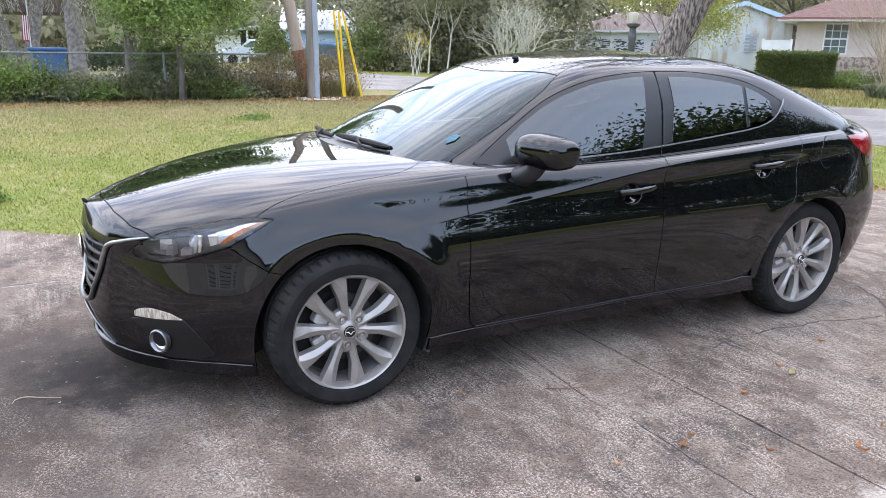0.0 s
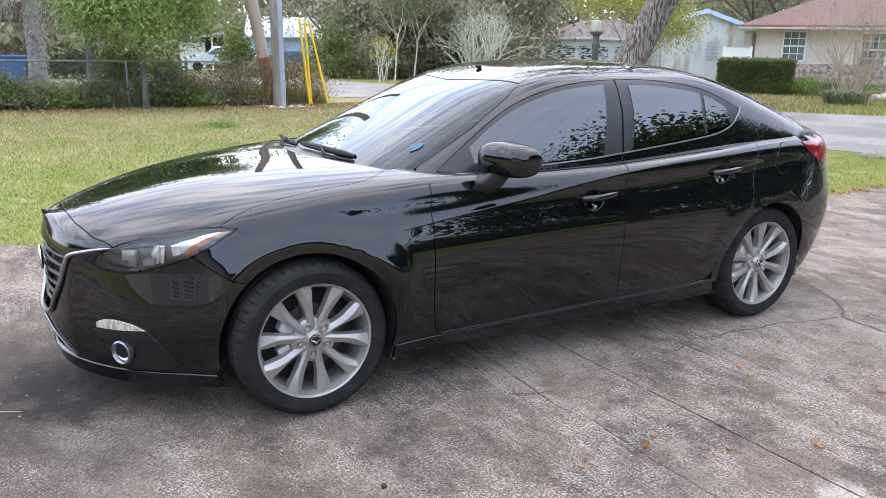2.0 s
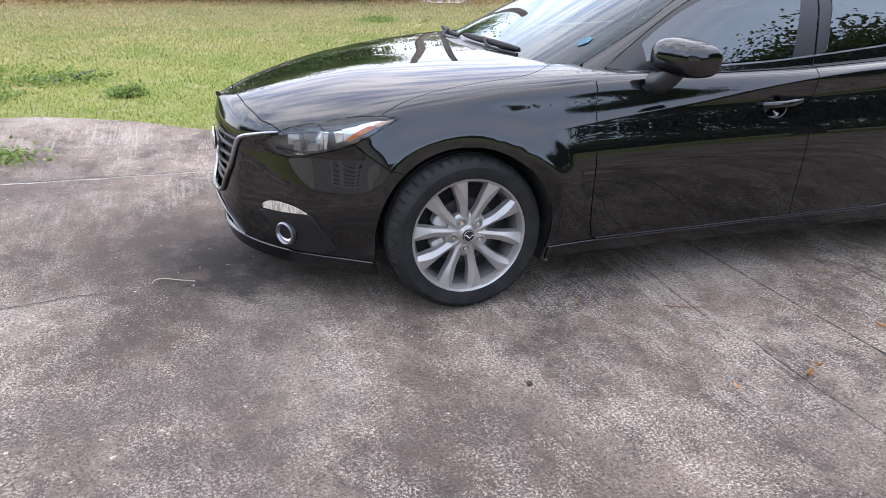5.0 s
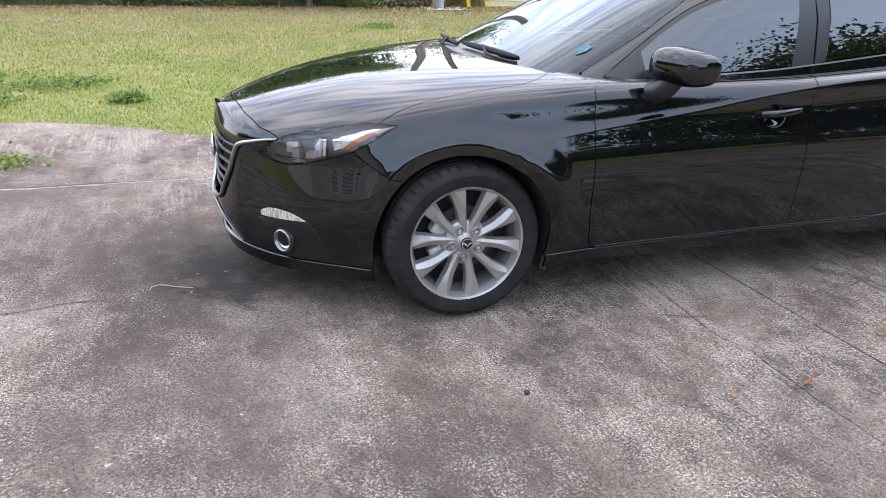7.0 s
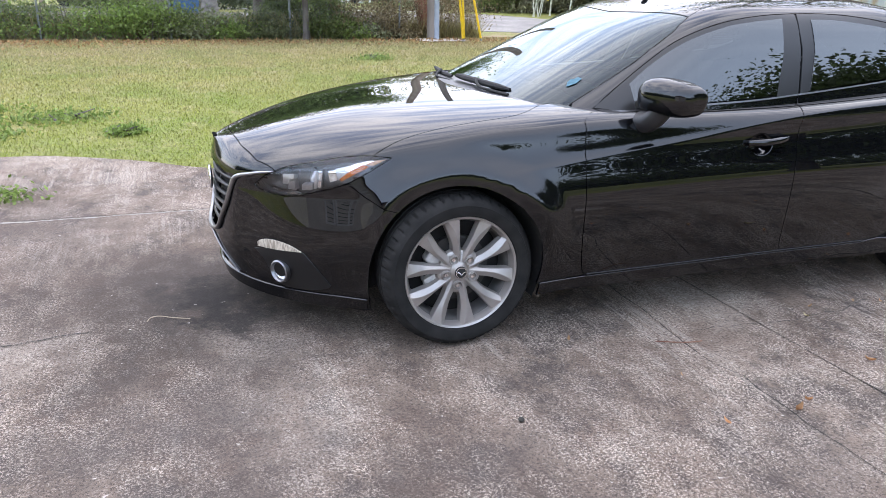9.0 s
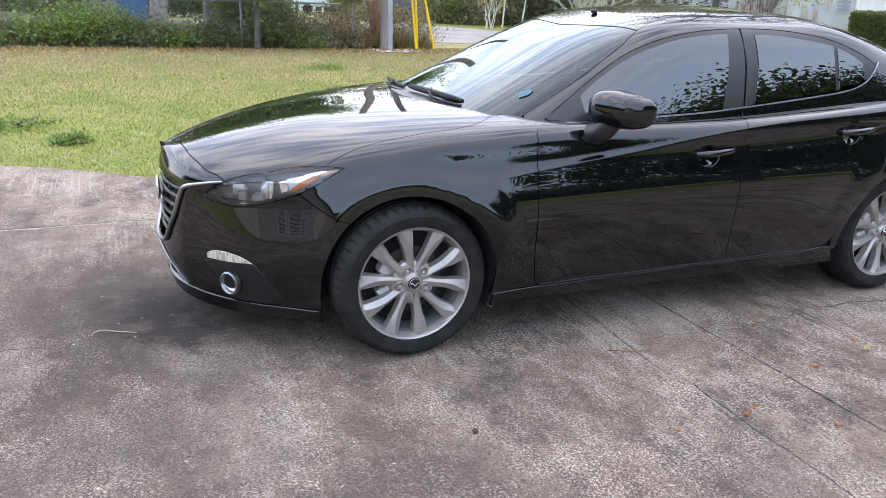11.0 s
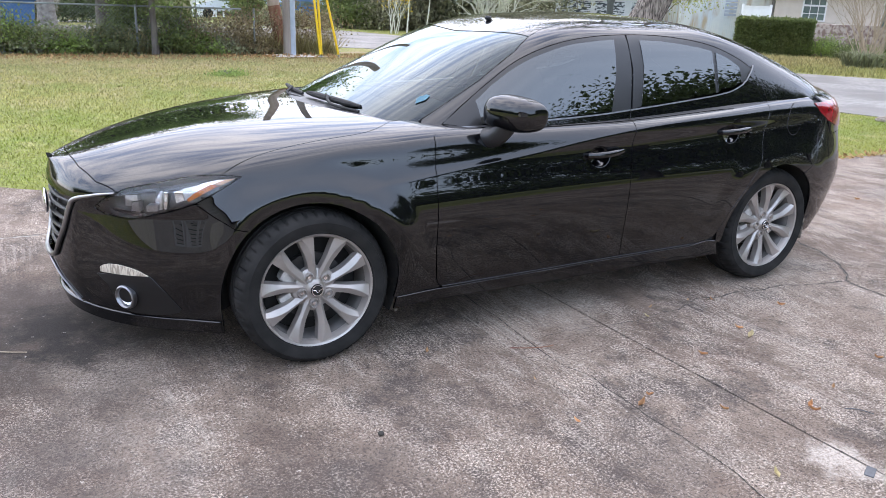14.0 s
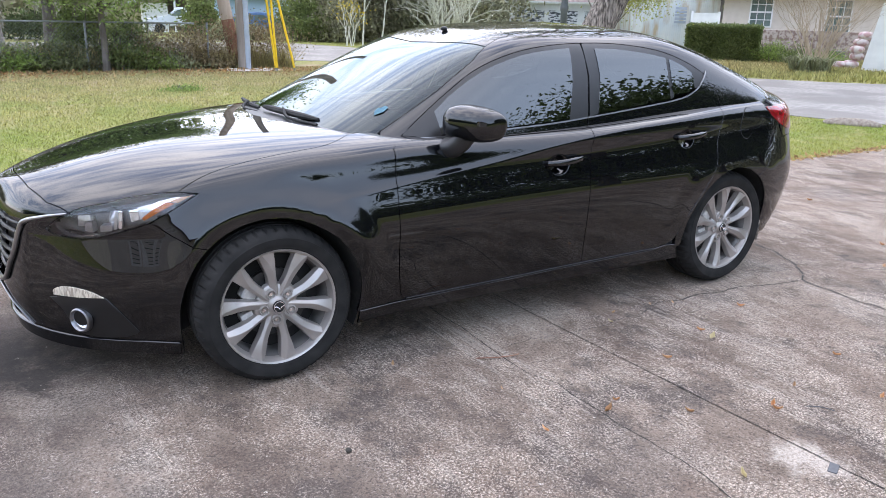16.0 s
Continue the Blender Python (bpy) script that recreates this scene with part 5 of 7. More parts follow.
    # two small ragged spots: contact shade below the nose, in the concrete's colour
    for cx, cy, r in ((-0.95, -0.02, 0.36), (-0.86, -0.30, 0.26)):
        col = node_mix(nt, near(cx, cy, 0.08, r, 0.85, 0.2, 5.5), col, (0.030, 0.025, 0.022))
    # white flecks and small splashes
    col = node_mix(nt, node_range(nt, node_noise(nt, v, 30, 3, 0.6), 0.70, 0.73, 0.0, 0.8), col, (0.74, 0.67, 0.60))
    # a pale dried spill
    rim = near(1.42, -2.33, 0.06, 0.15, 1.0, 0.08, 10)
    col = node_mix(nt, times(rim, node_range(nt, node_noise(nt, v, 85, 5, 0.8), 0.40, 0.56, 0.15, 0.9)), col, (0.66, 0.58, 0.50))
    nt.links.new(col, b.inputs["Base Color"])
    h = node_mix(nt, node_range(nt, node_noise(nt, v, 90, 8, 0.85), 0.3, 0.7), (0, 0, 0), (1, 1, 1))
    bp = nt.nodes.new("ShaderNodeBump")
    bp.inputs["Strength"].default_value, bp.inputs["Distance"].default_value = 0.8, 0.008
    nt.links.new(h, bp.inputs["Height"])
    nt.links.new(bp.outputs["Normal"], b.inputs["Normal"])
    return m


def turf(name, blade=False):
    """Thin winter turf: green with straw and bare earth in patches."""
    m = bpy.data.materials.new(name)
    m.use_nodes = True
    nt = m.node_tree
    b = nt.nodes["Principled BSDF"]
    b.inputs["Roughness"].default_value, b.inputs["Specular IOR Level"].default_value = 0.75, 0.2
    v = node_map(nt, (1, 1, 1))
    col = node_mix(nt, node_range(nt, node_noise(nt, v, 0.45, 7, 0.6), 0.36, 0.66), (0.205, 0.262, 0.044), (0.365, 0.335, 0.094))
    col = node_mix(nt, node_range(nt, node_noise(nt, v, 1.7, 8, 0.75), 0.52, 0.66, 0.0, 0.85), col, (0.44, 0.38, 0.17))
    if blade:
        sep = nt.nodes.new("ShaderNodeSeparateXYZ")
        nt.links.new(v, sep.inputs["Vector"])
        col = node_mix(nt, node_range(nt, sep.outputs["Y"], 5.0, 13.5, 0.0, 0.72), col, (0.40, 0.32, 0.17))
        g = nt.nodes.new("ShaderNodeNewGeometry")
        r = node_range(nt, g.outputs["Random Per Island"], 0, 1, 0.55, 1.45)
        hsv = nt.nodes.new("ShaderNodeHueSaturation")
        nt.links.new(r, hsv.inputs["Value"])
        nt.links.new(col, hsv.inputs["Color"])
        col = hsv.outputs["Color"]
    else:
        col = node_mix(nt, node_range(nt, node_noise(nt, v, 26, 6, 0.75), 0.40, 0.62, 0.0, 0.75), col, (0.085, 0.095, 0.025))
        col = node_mix(nt, node_range(nt, node_noise(nt, v, 60, 4, 0.7), 0.52, 0.70, 0.0, 0.6), col, (0.42, 0.38, 0.17))
        sep = nt.nodes.new("ShaderNodeSeparateXYZ")
        nt.links.new(v, sep.inputs["Vector"])
        edge = node_range(nt, sep.outputs["Y"], 6.0, 13.0)
        worn = nt.nodes.new("ShaderNodeMath")
        worn.operation = "MULTIPLY"
        nt.links.new(edge, worn.inputs[0])
        nt.links.new(node_range(nt, node_noise(nt, v, 0.9, 6, 0.65), 0.40, 0.58), worn.inputs[1])
        far = node_range(nt, sep.outputs["Y"], 17.0, 18.0, 1.0, 0.0)
        both = nt.nodes.new("ShaderNodeMath")
        both.operation = "MULTIPLY"
        nt.links.new(worn.outputs["Value"], both.inputs[0])
        nt.links.new(far, both.inputs[1])
        col = node_mix(nt, both.outputs["Value"], col, (0.36, 0.27, 0.17))
        bp = nt.nodes.new("ShaderNodeBump")
        bp.inputs["Strength"].default_value, bp.inputs["Distance"].default_value = 0.8, 0.03
        nt.links.new(node_noise(nt, v, 40, 6, 0.8), bp.inputs["Height"])
        nt.links.new(bp.outputs["Normal"], b.inputs["Normal"])
    nt.links.new(col, b.inputs["Base Color"])
    return m


M_CONCRETE = concrete()
M_TURF = turf("lawn_turf")
M_BLADE = turf("grass_blades", True)
M_ROAD = material("worn_asphalt", (0.25, 0.228, 0.208), rough=0.9, color2=(0.345, 0.315, 0.288), scale=9, color3=(0.215, 0.195, 0.178), scale3=0.6, bump=0.4, bump_scale=50)
M_CRACK = material("crack_dirt", (0.035, 0.031, 0.027), rough=0.95, color2=(0.06, 0.055, 0.045), scale=30)
M_PALE = material("pale_spill", (0.42, 0.38, 0.335), rough=0.9, color2=(0.19, 0.162, 0.134), scale=38, low=0.36, high=0.62, bump=0.4, bump_scale=60)
M_SAND = material("pale_sand", (0.66, 0.62, 0.58), rough=0.95, color2=(0.34, 0.30, 0.26), scale=12, bump=0.6, bump_scale=40)


# ------------------------------------------------------------------ ground, driveway, road
def dip(x, y):
    """The land falls away gently beyond the street."""
    return -0.022 * max(0.0, y - 30.0) ** 1.0


def np_mesh(name, verts, faces, mat, parent=None, smooth=False):
    """A mesh from arrays; faces is (n, k)."""
    verts, faces = np.asarray(verts, np.float32), np.asarray(faces, np.int32)
    k = faces.shape[1]
    me = bpy.data.meshes.new(name)
    me.vertices.add(len(verts))
    me.vertices.foreach_set("co", verts.ravel())
    me.loops.add(faces.size)
    me.loops.foreach_set("vertex_index", faces.ravel())
    me.polygons.add(len(faces))
    me.polygons.foreach_set("loop_start", np.arange(0, faces.size, k, dtype=np.int32))
    me.polygons.foreach_set("use_smooth", np.full(len(faces), smooth))
    me.materials.append(mat)
    me.update(calc_edges=True)
    ob = new(name, me)
    if parent:
        ob.parent = parent
    return ob


def sheet(name, outline_pts, z, mat, thick=0.12, parent=None):
    """A flat slab with the given outline, its top at z."""
    bm = bmesh.new()
    top = [bm.verts.new((x, y, z + dip(x, y))) for x, y in outline_pts]
    low = [bm.verts.new((x, y, z + dip(x, y) - thick)) for x, y in outline_pts]
    bm.faces.new(top)
    n = len(top)
    for i in range(n):
        bm.faces.new((top[i], low[i], low[(i + 1) % n], top[(i + 1) % n]))
    bmesh.ops.triangulate(bm, faces=bm.faces)
    return part(name, bm, mat, parent, smooth=False)


xs = np.concatenate([np.linspace(-400, -30, 12), np.linspace(-25, 40, 40), np.linspace(45, 400, 12)])
ys = np.concatenate([np.linspace(-300, -30, 10), np.linspace(-25, 70, 60), np.linspace(80, 500, 12)])
gx, gy = np.meshgrid(xs, ys)
gz = -0.035 - 0.022 * np.maximum(0, gy - 30)
nx = len(xs)
quads = [(j * nx + i, j * nx + i + 1, (j + 1) * nx + i + 1, (j + 1) * nx + i) for j in range(len(ys) - 1) for i in range(nx - 1)]
tagged(np_mesh("ground", np.stack([gx, gy, gz], -1).reshape(-1, 3), quads, M_TURF, smooth=True), "patchy green and straw-coloured winter lawn", "ground", kind="structure")

driveway = tagged(new("driveway"), "old stained grey concrete driveway with joints and cracks", "driveway", kind="structure")
G = 0.004
edge_left = smooth_line([(-7.0, 3.55), (-4.0, 3.55), (-2.44, 3.45), (-2.02, 3.39), (-1.36, 3.06), (-0.85, 2.68), (0.2, 2.2), (1.4, 1.85), (1.5 - G, 1.82)], 4)
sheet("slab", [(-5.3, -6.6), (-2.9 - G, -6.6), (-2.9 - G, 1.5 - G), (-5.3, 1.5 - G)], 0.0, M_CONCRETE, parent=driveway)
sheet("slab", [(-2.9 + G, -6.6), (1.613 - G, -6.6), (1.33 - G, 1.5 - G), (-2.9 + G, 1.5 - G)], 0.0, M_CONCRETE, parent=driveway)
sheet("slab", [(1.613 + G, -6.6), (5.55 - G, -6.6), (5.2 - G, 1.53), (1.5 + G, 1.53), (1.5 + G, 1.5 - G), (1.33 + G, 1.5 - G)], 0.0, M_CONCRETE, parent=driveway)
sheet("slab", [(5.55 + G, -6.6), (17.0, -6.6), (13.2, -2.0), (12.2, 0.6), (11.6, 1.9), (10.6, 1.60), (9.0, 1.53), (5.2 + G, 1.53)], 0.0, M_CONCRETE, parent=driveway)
bm = bmesh.new()
strip_pts = [[bm.verts.new((x, y, z)) for y, z in ((1.5 + G, -0.12), (1.5 + G, 0.0), (ye, 0.0), (ye, -0.12))] for x, ye in edge_left]
for s0, s1 in zip(strip_pts, strip_pts[1:]):
    for k in range(3):
        bm.faces.new((s0[k], s1[k], s1[k + 1], s0[k + 1]))
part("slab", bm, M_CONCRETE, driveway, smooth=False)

street = smooth_line([(7.2, 18.5), (8.8, 17.6), (9.6, 15.0), (10.2, 9.0), (10.8, 4.3), (11.33, 3.0), (12.3, 0.5), (15.0, -6.0), (24.0, -24.0)], 4)
street_far = smooth_line([(38.0, -20.0), (26.0, -2.0), (21.0, 5.8), (17.6, 9.1), (15.2, 13.5), (13.6, 21.0), (12.6, 25.6), (11.5, 28.5)], 4)


def resample(line, n):
    p = np.array(line)
    s = np.concatenate([[0], np.cumsum(np.linalg.norm(np.diff(p, axis=0), axis=1))])
    return [(float(np.interp(q, s, p[:, 0])), float(np.interp(q, s, p[:, 1]))) for q in np.linspace(0, s[-1], n)]


near_kerb = [(-120 + k * 127.2 / 12, 19.0 - 0.5 * (k / 12) ** 3) for k in range(12)] + resample(street, 40)
far_kerb = [(-120 + k * 131.5 / 12, 27.5 + (k / 12) ** 3) for k in range(12)] + resample(street_far[::-1], 40)
bm = bmesh.new()
cross = [[bm.verts.new((p[0], p[1], dip(*p) - 0.1)), bm.verts.new((p[0], p[1], dip(*p) - 0.024)), bm.verts.new((q[0], q[1], dip(*q) - 0.024)), bm.verts.new((q[0], q[1], dip(*q) - 0.1))] for p, q in zip(near_kerb, far_kerb)]
for s0, s1 in zip(cross, cross[1:]):
    for k in range(3):
        bm.faces.new((s0[k], s1[k], s1[k + 1], s0[k + 1]))
tagged(part("road", bm, M_ROAD, smooth=False), "worn pale grey asphalt street with a bend", "road", kind="structure")


def ribbon(name, pts, width, z, mat, parent, wobble=0.02, seed=1):
    """A ragged thin line on the ground."""
    rng = random.Random(seed)
    bm = bmesh.new()
    line = []
    for (x0, y0), (x1, y1) in zip(pts, pts[1:]):
        k = max(2, int(math.hypot(x1 - x0, y1 - y0) / 0.025))
        line += [(x0 + (x1 - x0) * s / k, y0 + (y1 - y0) * s / k) for s in range(k)]
    prev = None
    for i, (x, y) in enumerate(line):
        off = wobble * (noise.noise((x * 6, y * 6, seed)) + 0.6 * noise.noise((x * 19, y * 19, seed + 5)))
        dx, dy = (line[min(i + 1, len(line) - 1)][0] - line[max(i - 1, 0)][0], line[min(i + 1, len(line) - 1)][1] - line[max(i - 1, 0)][1])
        ln = math.hypot(dx, dy) or 1
        nx_, ny_ = -dy / ln, dx / ln
        w = width * rng.uniform(0.35, 1.2) * 0.5
        a = bm.verts.new((x + nx_ * (off + w), y + ny_ * (off + w), z))
        c = bm.verts.new((x + nx_ * (off - w), y + ny_ * (off - w), z))
        if prev:
            bm.faces.new((prev[0], prev[1], c, a))
        prev = (a, c)
    return part(name, bm, mat, parent, smooth=False)


CRACK_LONG = [(0.99, 0.9), (0.979, -0.662), (0.971, -0.972), (0.954, -1.173), (0.956, -1.335), (1.001, -1.451), (0.999, -1.647), (0.991, -1.846), (1.009, -2.083), (1.002, -2.24), (0.976, -2.355), (0.99, -3.3)]
CRACK_CROSS = [(1.05, -1.05), (1.201, -1.021), (1.391, -1.046), (1.6, -1.061), (1.909, -1.027), (2.13, -0.976), (2.384, -0.991), (2.651, -1.006), (2.899, -1.049), (3.189, -1.109)]
CRACK_NEAR = [(3.189, -1.109), (3.174, -1.302), (3.143, -1.491), (3.151, -1.641), (3.2, -2.3)]
CRACK_FAR = [(3.189, -1.109), (3.306, -1.029), (3.429, -0.905), (3.465, -0.819), (3.57, -0.637), (3.581, -0.495), (3.8, 0.2)]
CRACK_SIDE = [(3.43, -0.89), (3.608, -1.023), (3.764, -1.154), (4.1, -1.4)]
ribbon("crack", CRACK_LONG, 0.0055, 0.003, M_CRACK, driveway, 0.010, 3)
ribbon("crack", CRACK_CROSS, 0.0045, 0.003, M_CRACK, driveway, 0.022, 7)
ribbon("crack", CRACK_FAR, 0.007, 0.003, M_CRACK, driveway, 0.02, 9)
ribbon("crack", CRACK_NEAR, 0.007, 0.003, M_CRACK, driveway, 0.02, 11)
ribbon("crack", CRACK_SIDE, 0.006, 0.003, M_CRACK, driveway, 0.02, 21)
ribbon("crack", [(-2.9, -0.55), (-2.3, -0.46), (-1.84, -0.37), (-1.59, -0.32), (-1.45, -0.31)], 0.008, 0.003, M_CRACK, driveway, 0.03, 15)
M_STAIN = material("crack_stain", (0.10, 0.080, 0.066), rough=0.95, color2=(0.24, 0.195, 0.16), scale=60, low=0.42, high=0.58)
ribbon("crack_stain", CRACK_CROSS[4:], 0.016, 0.002, M_STAIN, driveway, 0.022, 7)
ribbon("crack_stain", CRACK_FAR, 0.030, 0.002, M_STAIN, driveway, 0.02, 9)
ribbon("crack_stain", CRACK_NEAR, 0.034, 0.002, M_STAIN, driveway, 0.02, 11)
ribbon("joint_dirt", [(1.333, 1.4), (1.501, -3.4)], 0.006, 0.0025, M_CRACK, driveway, 0.003, 13)
ribbon("joint_dirt", [(-3.0, 1.5), (-0.6, 1.5)], 0.006, 0.0025, M_CRACK, driveway, 0.003, 17)
ribbon("joint_edge", [(-2.9, 1.475), (-0.6, 1.475)], 0.03, 0.0025, M_PALE, driveway, 0.012, 19)


def blotch(name, cx, cy, rx, ry, z, mat, parent, seed):
    bm = bmesh.new()
    vs = []
    for k in range(64):
        a = 2 * math.pi * k / 64
        r = 1 + 0.45 * noise.noise((math.cos(a) * 1.6, math.sin(a) * 1.6, seed)) + 0.25 * noise.noise((math.cos(a) * 5, math.sin(a) * 5, seed + 3))
        vs.append(bm.verts.new((cx + rx * r * math.cos(a), cy + ry * r * math.sin(a), z)))
    bm.faces.new(vs)
    return part(name, bm, mat, parent, smooth=False)


tagged(blotch("sand_patch", 5.20, 15.05, 0.80, 0.42, -0.004, M_SAND, None, 8), "pale sandy patch at the foot of the poles", "sand", kind="structure")


M_GRAVEL = material("pale_gravel", (0.52, 0.49, 0.46), rough=0.95, color2=(0.26, 0.24, 0.22), scale=5, low=0.45, high=0.6, color3=(0.20, 0.20, 0.11), scale3=0.5, bump=0.5, bump_scale=30)
yard = sheet("gravel_yard", [(-9, 27.75), (10.6, 28.6), (9.5, 31.5), (4, 35.5), (-9, 36)], -0.02, M_GRAVEL, 0.05)
tagged(yard, "pale patchy gravel yard across the street", "gravel", kind="structure")


# ------------------------------------------------------------------ grass
def blades(name, n, area, hmin, hmax, width, seed, mat, keep=None, bias=1.0):
    rng = np.random.default_rng(seed)
    x = rng.uniform(area[0], area[1], n)
    y = area[2] + (area[3] - area[2]) * rng.random(n) ** bias
    if keep is not None:
        ok = keep(x, y)
        x, y = x[ok], y[ok]
    n = len(x)
    h = rng.uniform(hmin, hmax, n) * (1 + 0.08 * np.maximum(0, y - 4))**0.5
    a = rng.uniform(0, 2 * math.pi, n)
    lean = rng.uniform(0.1, 0.9, n) * h
    b = rng.uniform(0, 2 * math.pi, n)
    w = width * rng.uniform(0.6, 1.4, n) * (1 + 0.10 * np.maximum(0, y - 3))
    base = np.stack([x, y, np.full(n, -0.036)], 1)
    side = np.stack([np.cos(a) * w, np.sin(a) * w, np.zeros(n)], 1)
    tip = base + np.stack([np.cos(b) * lean, np.sin(b) * lean, h], 1)
    verts = np.stack([base - side, base + side, tip], 1).reshape(-1, 3)
    return np_mesh(name, verts, np.arange(3 * n).reshape(-1, 3), mat)


def on_lawn(x, y):
    edge = np.interp(x, [-7, -2.44, -1.36, -0.85, 0.2, 1.5, 1.6, 30], [3.55, 3.45, 3.06, 2.68, 2.2, 1.84, 1.57, 1.57])
    road = np.interp(y, [-6, 0.5, 3.0, 4.3, 9.0, 15.0, 17.6], [15.0, 12.3, 11.33, 10.8, 10.2, 9.6, 8.8])
    return (y > edge + 0.01 * np.sin(x * 23) + 0.012 * np.sin(x * 57)) & (x < road - 0.05)


lawn = blades("grass", 330000, (-7.0, 11.3, 1.5, 16.0), 0.012, 0.036, 0.0038, 5, M_BLADE, on_lawn, 1.25)
tagged(lawn, "short thin lawn grass, green with straw", "grass", kind="stuff")
verge = blades("grass", 40000, (17.0, 30.0, 4.0, 20.0), 0.05, 0.12, 0.012, 6, M_BLADE, lambda x, y: x > np.interp(y, [4, 5.8, 9.1, 13.5, 21], [22.3, 21.2, 17.8, 15.4, 13.8]))
tagged(verge, "grass verge across the street", "grass", kind="stuff")


# ------------------------------------------------------------------ plants
def leaf_mesh(name, centres, size, mat, parent, rng, aspect=0.5, droop=0.0):
    """Many small pointed leaves, turned at random."""
    n = len(centres)
    d = rng.normal(size=(n, 3))
    d[:, 2] -= droop
    d /= np.linalg.norm(d, axis=1, keepdims=True)
    s = np.cross(d, rng.normal(size=(n, 3)))
    s /= np.maximum(np.linalg.norm(s, axis=1, keepdims=True), 1e-6)
    ln = size * rng.uniform(0.6, 1.4, (n, 1))
    d, s = d * ln, s * ln * aspect * 0.5
    v = np.stack([centres, centres + d * 0.45 + s, centres + d, centres + d * 0.45 - s], 1).reshape(-1, 3)
    return np_mesh(name, v, np.arange(4 * n).reshape(-1, 4), mat, parent)


def grow(bm, rng, p, d, length, r, depth, tips, spread=0.7, up=0.15, kids=3, taper=0.62):
    """A limb and its twigs; tips gathers their ends."""
    p, d = Vector(p), Vector(d).normalized()
    pts, radii = [p.copy()], [r]
    steps = 4
    for i in range(steps):
        d = (d + Vector((rng.gauss(0, 0.16), rng.gauss(0, 0.16), rng.gauss(0, 0.10) + up * 0.3))).normalized()
        p = p + d * (length / steps)
        pts.append(p.copy())
        radii.append(r * (1 - (1 - taper) * (i + 1) / steps))
    tube(bm, pts, radii, 6 if r > 0.03 else 4, cap=False)
    if depth == 0:
        tips.append(p.copy())
        tips.append(pts[2].copy())
        return
    for k in range(kids):
        a = 2 * math.pi * (k + rng.random()) / kids
        o = d.orthogonal().normalized()
        o.rotate(Matrix.Rotation(a, 3, d))
        at = pts[rng.choice((2, 3, 4))] if k else p
        grow(bm, rng, at, d + o * spread * rng.uniform(0.6, 1.3) + Vector((0, 0, up)), length * rng.uniform(0.55, 0.8), r * taper * rng.uniform(0.6, 0.9), depth - 1, tips, spread, up, kids, taper)


def tree(name, at, label, height, r, leaf, leaves, size, clump, seed, bark=None, lean=(0, 0), fork=0.35, depth=3, spread=0.75, kids=3, category="tree", group="", limb=0.42, up=0.12, flat=0.8):
    """A tree: trunk and limbs, and a crown of many leaves in clumps round the twigs."""
    rng, nrng = random.Random(seed), np.random.default_rng(seed)
    ob = thing(name, (at[0], at[1], (at[2] if len(at) > 2 else -0.04) + dip(at[0], at[1])), label, category, group)
    bm, tips = bmesh.new(), []
    pts, radii = [], []
    trunk_h = height * fork
    for k in range(8):
        s = k / 7
        pts.append((lean[0] * s * trunk_h + rng.gauss(0, 0.02) * s * height * 0.1, lean[1] * s * trunk_h + rng.gauss(0, 0.02) * s * height * 0.1, trunk_h * s - 0.1))
        radii.append(r * (1.35 - 0.35 * min(1, s * 5)) * (1 - 0.3 * s))
    tube(bm, pts, radii, 14, cap=False)
    part("trunk", bm, bark or M_BARK, ob)
    bm = bmesh.new()
    tip = Vector(pts[-1])
    n_limbs = kids + 2
    for k in range(n_limbs):
        a = 2 * math.pi * (k + rng.random() * 0.6) / n_limbs
        start = tip if k < 3 else Vector(pts[rng.choice((5, 6))])
        grow(bm, rng, start, (math.cos(a) * spread + lean[0], math.sin(a) * spread + lean[1], 0.75), height * limb * rng.uniform(0.7, 1.1), r * 0.5, depth - 1, tips, spread, up, kids)
    tagged(part("branchwork", bm, bark or M_BARK, ob), kind="stuff")
    t = np.array([tuple(v) for v in tips])
    if leaves:
        pick = t[nrng.integers(0, len(t), leaves)]
        c = pick + nrng.normal(size=(leaves, 3)) * clump * np.array([1, 1, flat])
        c[:, 2] = np.maximum(c[:, 2], 0.05)
        leaf_mesh("crown", c, size, leaf, ob, nrng)
    return ob


